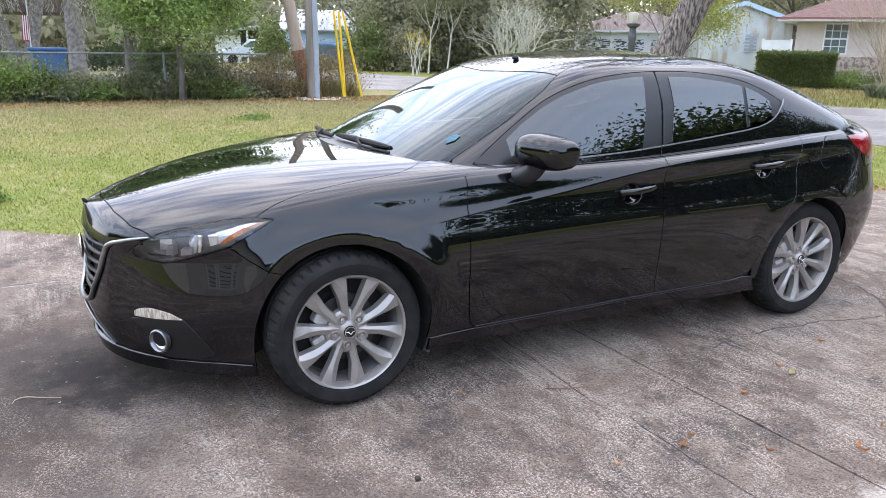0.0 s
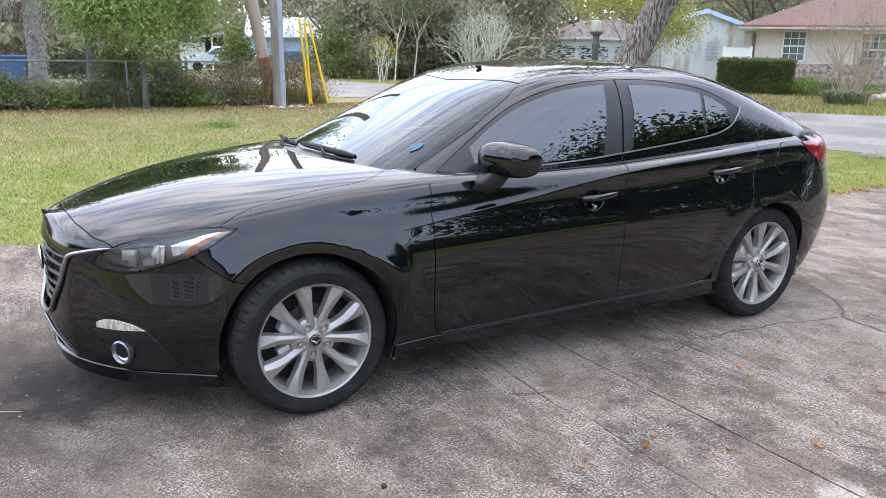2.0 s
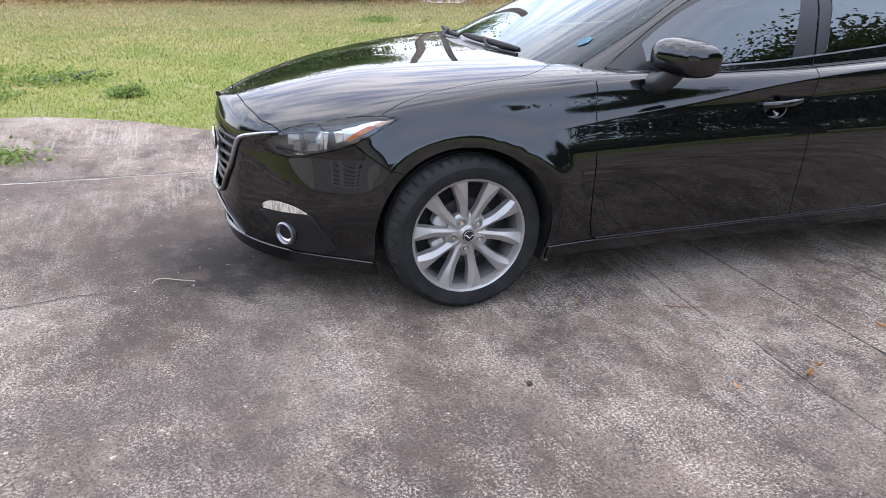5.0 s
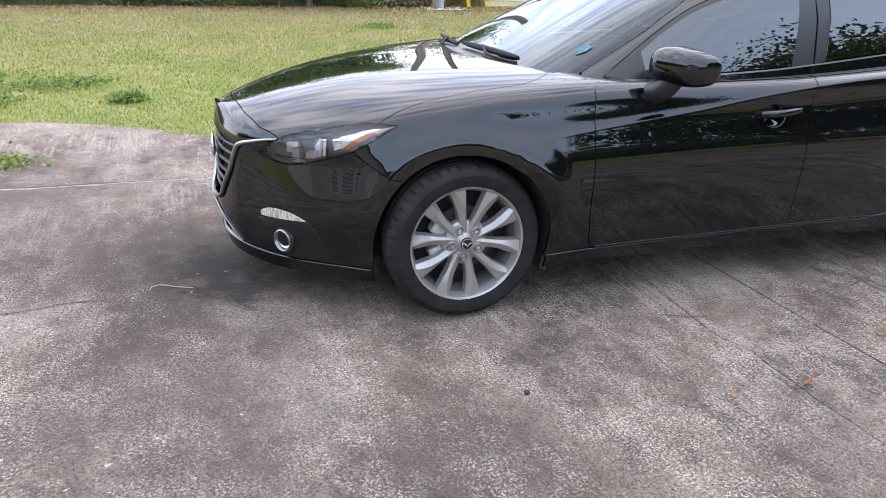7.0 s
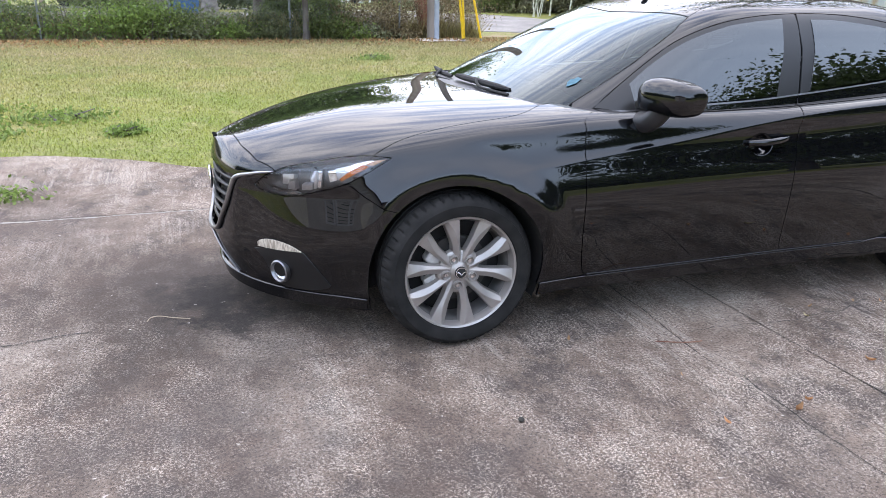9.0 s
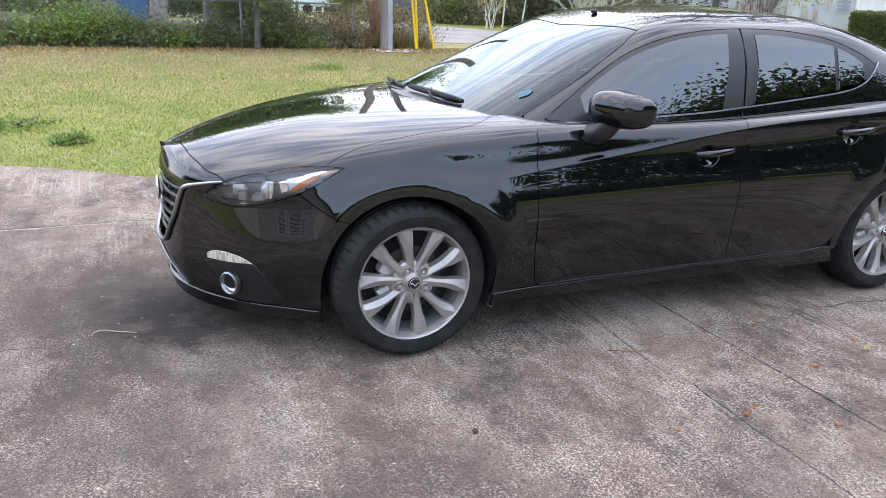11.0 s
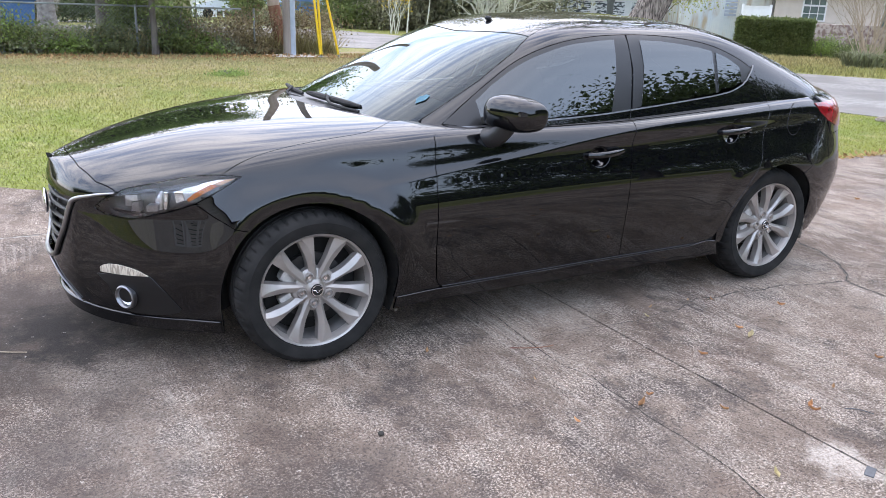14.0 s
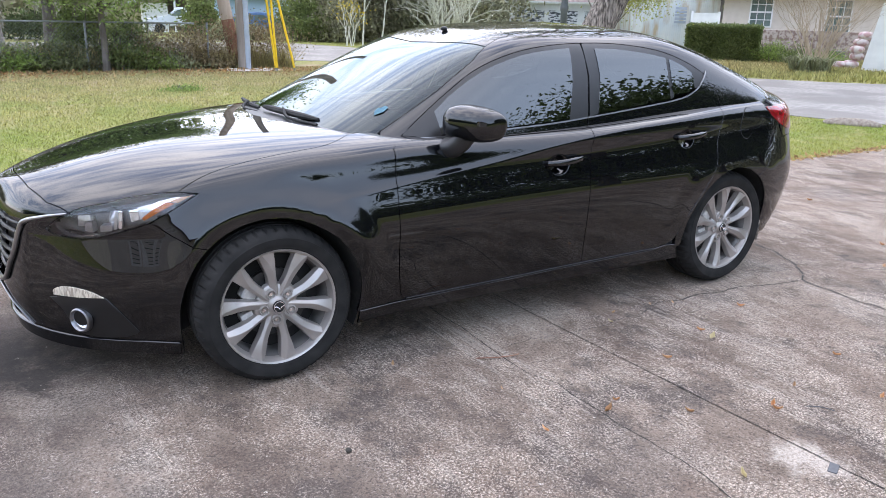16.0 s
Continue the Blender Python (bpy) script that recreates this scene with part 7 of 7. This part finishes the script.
M_TIN = material("rusty_pale_tin", (0.64, 0.63, 0.58), rough=0.55, metal=0.1, color2=(0.50, 0.55, 0.58), scale=1.4, color3=(0.42, 0.33, 0.22), scale3=2.6, stretch=(1, 1, 0.25), mottle=(0.50, 0.68))
M_TINROOF = material("tin_roof", (0.48, 0.49, 0.52), rough=0.45, metal=0.4, color2=(0.36, 0.35, 0.36), scale=1.5)
M_BLUEWALL = material("pale_blue_siding", (0.40, 0.55, 0.74), rough=0.7, color2=(0.46, 0.60, 0.78), scale=2)
M_SILVERROOF = material("silver_metal_roof", (0.42, 0.45, 0.50), rough=0.45, metal=0.2, color2=(0.36, 0.39, 0.44), scale=1.2)
M_REDROOF = material("rust_red_roof", (0.28, 0.19, 0.17), rough=0.6, color2=(0.42, 0.33, 0.31), scale=1.8, stretch=(3, 0.3, 1))
M_MURAL = material("black_white_panel", (0.66, 0.67, 0.68), rough=0.6, color2=(0.06, 0.07, 0.08), scale=3.2, low=0.50, high=0.53, stretch=(1, 1, 3.5))
M_DARKWOOD = material("dark_timber", (0.10, 0.07, 0.06), rough=0.8, color2=(0.15, 0.11, 0.09), scale=6)
M_BRICK = material("mottled_brick", (0.40, 0.34, 0.30), rough=0.9, color2=(0.20, 0.14, 0.12), scale=7, low=0.45, high=0.58, bump=0.5, bump_scale=30)


def prism(pts, depth, y0=0.0):
    """A solid with an upright outline in (x, z) and a depth along y."""
    bm = bmesh.new()
    a = [bm.verts.new((x, y0, z)) for x, z in pts]
    b = [bm.verts.new((x, y0 + depth, z)) for x, z in pts]
    bm.faces.new(a)
    bm.faces.new(b[::-1])
    n = len(pts)
    for i in range(n):
        bm.faces.new((a[i], b[i], b[(i + 1) % n], a[(i + 1) % n]))
    return bm


def hip_roof(x0, x1, y0, y1, z0, z1, inset):
    bm = bmesh.new()
    lo = [bm.verts.new(p) for p in ((x0, y0, z0), (x1, y0, z0), (x1, y1, z0), (x0, y1, z0))]
    my = (y0 + y1) / 2
    hi = [bm.verts.new((x0 + inset, my, z1)), bm.verts.new((x1 - inset, my, z1))]
    for f in ((lo[0], lo[1], hi[1], hi[0]), (lo[1], lo[2], hi[1]), (lo[2], lo[3], hi[0], hi[1]), (lo[3], lo[0], hi[0]), (lo[3], lo[2], lo[1], lo[0])):
        bm.faces.new(f)
    return bm


def window(parent, x, z, w, h, cols, rows, edge=0.06, sash=True):
    """A window set into the front wall (y = 0) of a building, its frame proud of the wall."""
    bm = bmesh.new()
    for lo, hi in (((x, z), (x + w, z + edge)), ((x, z + h - edge), (x + w, z + h)), ((x, z + edge), (x + edge, z + h - edge)), ((x + w - edge, z + edge), (x + w, z + h - edge))):
        box(bm, (lo[0], -0.05, lo[1]), (hi[0], 0.03, hi[1]))
    if sash:
        box(bm, (x + edge, -0.045, z + h / 2 - edge * 0.6), (x + w - edge, 0.02, z + h / 2 + edge * 0.6))
    win = part("window", bm, M_WHITE, parent, smooth=False)
    part("pane", boxed((x + edge, 0.0 - 0.012, z + edge), (x + w - edge, 0.0 - 0.004, z + h - edge)), M_WINDOW, win, smooth=False)
    bm = bmesh.new()
    for c in range(1, cols):
        xx = x + w * c / cols
        box(bm, (xx - 0.015, -0.03, z + edge), (xx + 0.015, -0.012, z + h - edge))
    for r in range(1, rows):
        zz = z + h * r / rows
        box(bm, (x + edge, -0.03, zz - 0.015), (x + w - edge, -0.013, zz + 0.015))
    part("glazing_bars", bm, M_WHITE, win, smooth=False)
    return win


house = thing("house", (28.4, 20.3, -0.04), "beige rendered bungalow with a brown hipped shingle roof", "house", turn=-55.0)
part("wall", boxed((0, 0, 0), (15, 9, 2.55)), M_BEIGE, house, smooth=False)
part("roof", hip_roof(-0.75, 15.75, -0.75, 9.75, 2.62, 4.75, 5.0), M_SHINGLE, house, smooth=False)
part("soffit", boxed((-0.75, -0.75, 2.50), (15.75, 9.75, 2.62)), M_WHITE, house, smooth=False)
part("fascia", boxed((-0.80, -0.80, 2.585), (15.80, 9.80, 2.66)), M_FASCIA, house, smooth=False)
window(house, 1.08, 1.16, 0.95, 1.28, 3, 4)
window(house, 4.10, 1.0, 1.0, 1.40, 3, 4)
window(house, 8.2, 1.0, 1.2, 1.35, 3, 4)
planter = thing("planter_wall", (26.9, 17.6, -0.04), "low mottled brick planter wall before the house", "planter", turn=-55.0)
part("wall", boxed((0, 0, 0), (4.6, 0.35, 1.12), 0.02), M_BRICK, planter, smooth=False)

shed = thing("shed", (28.6, 26.05, -0.04), "pale blue and rusty corrugated tin shed with a gable", "shed", turn=-36.0)
gable = [(0, 0), (4.3, 0), (4.3, 2.62), (1.95, 3.42), (0, 2.80)]
part("wall", prism(gable, 8.0), M_TIN, shed, smooth=False)
bm = bmesh.new()
for k in range(43):
    x = 0.05 + k * 0.1
    zt = np.interp(x, [0, 1.95, 4.3], [2.80, 3.42, 2.62]) - 0.04
    tube(bm, [(x, -0.002, 0.02), (x, -0.002, float(zt))], 0.022, 6, cap=False)
part("corrugation", bm, M_TIN, shed)
for (x0, z0), (x1, z1) in (((-0.25, 2.74), (1.95, 3.46)), ((1.95, 3.46), (4.6, 2.54))):
    part("roof", prism([(x0, z0), (x1, z1), (x1, z1 + 0.07), (x0, z0 + 0.07)], 8.4, -0.2), M_TINROOF, shed, smooth=False)
    part("barge_board", prism([(x0, z0 - 0.13), (x1, z1 - 0.13), (x1, z1 + 0.08), (x0, z0 + 0.08)], 0.03, -0.24), M_BLUEWALL, shed, smooth=False)
win = part("window", boxed((2.05, -0.06, 1.12), (2.75, 0.0, 2.05)), M_TIN, shed, smooth=False)
for k in range(5):
    part("louvre", boxed((2.12, -0.085, 1.19 + k * 0.165), (2.68, -0.062, 1.31 + k * 0.165)), M_GUARD, win, smooth=False)
gate = thing("white_gate", (26.9, 20.75, -0.04), "plain white vinyl fence panel beside the house", "fence panel", turn=-49)
part("panel", boxed((0.08, 0.01, 0.1), (1.12, 0.05, 1.66)), M_WHITE, gate, smooth=False)
for x in (0.0, 1.1):
    part("post", boxed((x, 0.0, -0.1), (x + 0.1, 0.1, 1.76), 0.01), M_WHITE, gate)
part("rail", boxed((0.1, -0.01, 1.60), (1.1, 0.07, 1.70)), M_WHITE, gate, smooth=False)

garage = thing("garage", (28.75, 36.5, dip(28, 36.5) - 0.04), "white outbuilding with a rust-red metal roof and black-and-white door panels", "outbuilding", turn=-39.0)
part("wall", boxed((0, 0, 0), (7.5, 6, 2.25)), M_WHITE, garage, smooth=False)
part("roof", hip_roof(-0.35, 7.85, -0.4, 6.4, 2.30, 3.45, 3.0), M_REDROOF, garage, smooth=False)
part("fascia", boxed((-0.36, -0.42, 2.2), (7.86, 6.42, 2.31)), M_WHITE, garage, smooth=False)
for x in (0.35, 2.35, 4.5):
    door = part("door_panel", boxed((x, -0.03, 0.1), (x + 1.75, 0.0, 1.80)), M_MURAL, garage, smooth=False)
    part("door_frame", boxed((x - 0.08, -0.05, 1.80), (x + 1.83, 0.0, 1.90)), M_WHITE, door, smooth=False)

blue = thing("house", (16.2, 55.5, dip(16, 55.5)), "pale blue house with a silver metal roof", "house", turn=-20.0)
part("wall", boxed((0, 0, 0), (5.8, 7, 2.45)), M_BLUEWALL, blue, smooth=False)
part("roof", prism([(-0.4, 2.35), (-0.4, 2.45), (6.2, 2.45), (6.2, 2.35)], 8, -0.6), M_SILVERROOF, blue, smooth=False)
bm = bmesh.new()
q = [bm.verts.new(p) for p in ((-0.4, -0.6, 2.45), (6.2, -0.6, 2.45), (4.6, 3.2, 4.0), (-0.4, 3.2, 4.0), (-0.4, 7.4, 2.45), (6.2, 7.4, 2.45))]
for f in ((0, 1, 2, 3), (1, 5, 2), (3, 2, 5, 4), (0, 3, 4)):
    bm.faces.new([q[i] for i in f])
part("roof_slope", bm, M_SILVERROOF, blue, smooth=False)
bm = bmesh.new()
for k in range(14):
    x = -0.2 + k * 0.42
    tube(bm, [(x, -0.6, 2.46), (min(x, 4.4), 3.1, 3.97)], 0.025, 5)
part("roof_ribs", bm, M_SILVERROOF, blue)
window(blue, 4.5, 0.7, 0.8, 1.3, 2, 2)
white_house = thing("house", (11.3, 57.5, dip(11, 57.5)), "low white house with a pale metal carport roof", "house", turn=-10.0)
part("wall", boxed((0.3, 0, 0), (2.0, 5, 2.0)), M_WHITE, white_house, smooth=False)
part("roof", prism([(-0.6, 1.95), (4.0, 2.75), (4.0, 2.85), (-0.6, 2.05)], 6, -0.8), M_SILVERROOF, white_house, smooth=False)
part("carport_wall", boxed((2.0, 3.0, 0), (5.2, 3.2, 2.4)), M_DARKWOOD, white_house, smooth=False)
for x in (2.4, 4.9):
    part("post", boxed((x, -0.5, 0), (x + 0.14, -0.36, 2.45)), M_WHITE, white_house, smooth=False)

carport = thing("carport", (-12.0, 34.0, dip(0, 34) - 0.04), "low dark timber carport under the oaks", "carport", turn=0)
part("beam", boxed((-2.0, 0, 2.3), (14.5, 6.0, 3.05), 0.02), M_DARKWOOD, carport, smooth=False)
for x in (0.0, 6.0, 13.0):
    part("post", boxed((x, 0.1, 0), (x + 0.22, 0.32, 2.0)), M_POLE, carport, smooth=False)

# ------------------------------------------------------------------ things beyond the fence
M_BLUEBIN = material("blue_bin_paint", (0.03, 0.10, 0.24), rough=0.55, color2=(0.05, 0.13, 0.28), scale=5)
M_SILVERCAR = material("pale_car_paint", (0.60, 0.64, 0.70), rough=0.2, color2=(0.55, 0.59, 0.66), scale=2, coat=0.5)
M_BLUECAR = material("blue_grey_car_paint", (0.10, 0.15, 0.26), rough=0.2, color2=(0.14, 0.19, 0.30), scale=2, coat=0.5)
M_REDCLOTH = material("red_cloth", (0.50, 0.05, 0.05), rough=0.8, color2=(0.42, 0.04, 0.05), scale=8)
bin_ = thing("waste_bin", (-0.95, 20.6, -0.04), "large dark blue steel waste bin", "waste bin")
part("body", prism([(0.04, 0), (0.78, 0), (0.86, 1.0), (-0.04, 1.0)], 1.2), M_BLUEBIN, bin_, smooth=False)
part("lid", boxed((-0.08, -0.05, 1.0), (0.90, 1.25, 1.07), 0.02), M_BLUEBIN, bin_, smooth=False)


def parked_car(name, at, label, mat, turn, pickup=False):
    ob = thing(name, (at[0], at[1], dip(*at) - 0.03), label, "car", "cars across the street", turn=turn)
    prof = ([(0.0, 0.35), (0.1, 0.75), (1.2, 0.92), (1.9, 1.40), (3.2, 1.42), (4.1, 0.98), (4.5, 0.92), (4.55, 0.4)] if not pickup else
            [(0.0, 0.45), (0.05, 0.95), (1.35, 1.05), (1.95, 1.68), (3.2, 1.70), (3.5, 1.12), (5.2, 1.10), (5.25, 0.5)])
    bm = prism([prof[0]] + prof[1:], 1.7)
    bmesh.ops.bevel(bm, geom=bm.edges[:], offset=0.07, segments=3, profile=0.5, affect="EDGES")
    part("body", bm, mat, ob)
    roof = [p for p in prof if p[1] > 1.3]
    x0, x1, z1 = roof[0][0], roof[-1][0], roof[0][1]
    z0 = 0.97 if not pickup else 1.14
    for y in (-0.012, 1.66):
        for a, b in ((x0 - 0.38, (x0 + x1) / 2 - 0.05), ((x0 + x1) / 2 + 0.05, x1 + (0.35 if not pickup else 0.05))):
            lo = max(a, x0 - 0.4)
            part("window", prism([(lo, z0), (b, z0), (min(b, x1 - 0.08), z1 - 0.14), (max(lo, x0 + 0.12), z1 - 0.14)], 0.05, y), M_WINDOW, ob, smooth=False)
    length = prof[-1][0]
    for x in (0.85, length - 0.95):
        for y in (-0.02, 1.52):
            bm = bmesh.new()
            lathe(bm, [(0.0, 0.0), (0.19, 0.0), (0.20, -0.01), (0.31, 0.0), (0.33, 0.04), (0.33, 0.18), (0.0, 0.2)], 24)
            bm.transform(Matrix.Translation((x, y, 0.33)))
            part("wheel", bm, M_RUBBER, ob)
    return ob


parked_car("parked_pickup", (10.6, 52.0), "pale silver pickup truck parked across the street", M_SILVERCAR, -14, True)
parked_car("parked_car", (-6.0, 35.5), "blue-grey car parked under the oaks", M_BLUECAR, 0)
parked_car("parked_car", (13.2, 46.0), "small blue car parked before the blue house", material("blue_car_paint", (0.08, 0.16, 0.34), rough=0.25, color2=(0.10, 0.19, 0.36), scale=2), -14)
flag = thing("flag", (-0.98, 24.3, 1.0), "red and white striped flag hanging on a pole", "flag")
part("cloth", prism([(-0.16, 0.20), (0.04, 0.15), (0.08, 0.9), (-0.10, 0.95)], 0.03), M_REDCLOTH, flag, smooth=False)
for k in range(3):
    part("stripe", prism([(-0.12 + k * 0.06, 0.20), (-0.09 + k * 0.06, 0.20), (-0.06 + k * 0.055, 0.92), (-0.09 + k * 0.055, 0.92)], 0.006, -0.008), M_WHITE, flag, smooth=False)
part("staff", tubed([(0.06, 0.02, -1.1), (0.06, 0.02, 2.6)], 0.018, 8), M_WHITE, flag)

# white board and pile of bags beside the house
M_BAG = material("pinkish_bags", (0.42, 0.26, 0.26), rough=0.5, color2=(0.62, 0.56, 0.55), scale=5, low=0.45, high=0.6)
board = thing("white_board", (23.85, 10.95, -0.04), "large plain white board leaning on a frame", "board", turn=-64)
part("sheet", prism([(0, 0), (1.5, 0), (1.5, 2.1), (0.32, 2.1)], 0.05), M_WHITE, board, smooth=False)
part("frame", boxed((-0.03, -0.01, -0.06), (1.55, 0.10, 0.02)), M_POST, board, smooth=False)
for i, (dx, dy, z, s) in enumerate([(0, 0, 0.14, 0.24), (0.12, -0.1, 0.40, 0.22), (0.05, -0.12, 0.62, 0.21), (0.16, -0.14, 0.84, 0.20), (0.24, -0.22, 1.06, 0.20), (-0.25, 0.2, 0.10, 0.2)]):
    tagged(part("bag", superball((s * 1.15, s, 0.14), 2.4, 2.4, 2.2, 18, 12, pose(24.55 + dx, 11.75 + dy, z - 0.02, 0, 0, 30 * i)), M_BAG), "filled pinkish plastic bag in a pile beside the board", "bag", "pile of bags")
bin2 = thing("plant_tub", (27.6, 14.2, -0.04), "dark green plastic tub by the house wall", "tub")
part("tub", prism([(0.03, 0), (0.5, 0), (0.56, 0.42), (-0.03, 0.42)], 0.5), M_POST, bin2, smooth=False)

# the house that the car is parked before, and its neighbour behind
M_CLAP = material("pale_clapboard", (0.66, 0.61, 0.55), rough=0.7, color2=(0.56, 0.52, 0.47), scale=2)
front = thing("house", (-5.4, -8.2, -0.04), "low clapboard house with white windows beside the drive", "house", turn=90)
part("wall", boxed((0, 0, 0), (5.6, 8, 2.7)), M_CLAP, front, smooth=False)
for k in range(18):
    part("board", boxed((0.0, -0.02, 0.05 + k * 0.145), (5.6, 0.0, 0.165 + k * 0.145)), M_CLAP, front, smooth=False)
part("roof", hip_roof(-0.6, 6.2, -0.6, 8.6, 2.7, 4.4, 2.5), M_SHINGLE, front, smooth=False)
window(front, 3.25, 0.35, 0.62, 1.9, 1, 1, 0.09, False)
window(front, 3.95, 0.35, 0.62, 1.9, 1, 1, 0.09, False)

# ------------------------------------------------------------------ small things on the drive
M_ORANGE = material("orange_dry_leaf", (0.62, 0.38, 0.19), rough=0.7, color2=(0.50, 0.27, 0.12), scale=22, per_object=0.25)


M_PALELEAF = material("pale_dry_leaf", (0.68, 0.60, 0.36), rough=0.7, color2=(0.58, 0.48, 0.26), scale=30)
M_CHIP = material("slate_chip", (0.075, 0.075, 0.08), rough=0.7, color2=(0.11, 0.11, 0.115), scale=40)


def dry_leaf(x, y, s, turn, seed, mat=None, label="curled orange-brown dry leaf on the concrete"):
    rng = random.Random(seed)
    bm = bmesh.new()
    rows = []
    for i in range(6):
        t = i / 5
        w = 0.19 * math.sin(math.pi * (0.04 + 0.92 * t)) * (1 + 0.3 * rng.random())
        z = 0.30 * (2 * t - 1) ** 2 * (0.4 + 0.6 * t)
        rows.append([bm.verts.new((t - 0.5, -w, z + 0.12 + 0.10 * rng.random())), bm.verts.new((t - 0.5, 0, z)), bm.verts.new((t - 0.5, w, z + 0.20 + 0.10 * rng.random()))])
    for a, b in zip(rows, rows[1:]):
        for k in (0, 1):
            bm.faces.new((a[k], a[k + 1], b[k + 1], b[k]))
    low = bmesh.ops.solidify(bm, geom=bm.faces[:], thickness=0.012)
    bm.transform(pose(x, y, 0.004, 0, 0, turn) @ Matrix.Scale(s, 4))
    return tagged(part("fallen_leaf", bm, mat or M_ORANGE), label, "leaf", "fallen leaves")


LITTER = [(1.03, -1.732, 0.060, 20), (0.715, -1.729, 0.040, 100), (0.479, -0.965, 0.040, 60), (1.308, -1.897, 0.042, 120), (1.652, -2.025, 0.048, 20), (1.637, -2.059, 0.050, 150), (1.79, -0.963, 0.030, 10),
          (2.05, -0.971, 0.030, 50), (2.481, -1.219, 0.050, 150), (2.014, -1.348, 0.045, 130), (1.613, -1.497, 0.050, 140), (1.88, -1.964, 0.038, 30), (2.346, -1.862, 0.045, 140), (2.115, -2.21, 0.045, 10),
          (2.187, -1.006, 0.032, 70), (0.768, -1.379, 0.022, 80), (1.117, -1.685, 0.040, 170), (3.9, -1.2, 0.05, 30), (4.4, -0.9, 0.05, 75), (5.2, 0.2, 0.05, 140), (2.9, -0.2, 0.04, 20)]
for i, (x, y, s, turn) in enumerate(LITTER):
    dry_leaf(x, y, s * 0.84, turn, 300 + i)
for i, (x, y, s, turn) in enumerate([(1.984, -1.443, 0.055, 20), (1.688, -1.049, 0.03, 100), (1.119, -2.299, 0.045, 60)]):
    dry_leaf(x, y, s, turn, 340 + i, M_PALELEAF, "curled pale yellow dry leaf on the concrete")
chip = part("slate_chip", boxed((-0.034, -0.016, 0.0), (0.034, 0.016, 0.004), 0.0018, 1, pose(1.438, -2.427, 0.0, 0, 0, 25)), M_CHIP)
tagged(chip, "flat dark grey chip lying on the concrete", "chip")
twig = part("twig", tubed(smooth_line([(1.76, -2.10, 0.005), (1.80, -2.135, 0.008), (1.83, -2.18, 0.004)], 4), 0.0022, 6), M_CHIP)
tagged(twig, "thin dark dry twig on the concrete", "twig", "twigs")
twig = part("twig", tubed(smooth_line([(0.838, -1.083, 0.005), (0.927, -1.128, 0.008), (1.0, -1.142, 0.007), (1.04, -1.138, 0.005)], 4), 0.0026, 6), M_REDPOLE)
tagged(twig, "thin reddish dry twig on the concrete", "twig", "twigs")
twig = part("twig", tubed(smooth_line([(-1.252, -0.262, 0.004), (-1.238, -0.232, 0.006), (-1.20, -0.228, 0.008), (-1.14, -0.258, 0.006), (-1.07, -0.285, 0.004)], 4), 0.0022, 6), M_TWIG)
tagged(twig, "thin grey dry twig on the concrete", "twig", "twigs")
stone = part("pebble", superball((0.014, 0.010, 0.009), 2.2, 2.5, 2, 12, 8, pose(0.013, -1.503, 0.008, 10, 20, 30)), M_CRACK)
tagged(stone, "small dark pebble on the concrete", "pebble")
M_CRUMB = material("dry_earth", (0.20, 0.16, 0.13), rough=0.95, color2=(0.32, 0.27, 0.22), scale=20, bump=1.0, bump_scale=30, bump_depth=0.03)
mound = part("dirt_clump", superball((0.42, 0.16, 0.09), 2.2, 2.2, 2.0, 24, 14, pose(10.75, 3.2, -0.02, 0, 0, -60)), M_CRUMB)
tagged(mound, "low clump of bare dry earth at the road's edge", "earth clump")
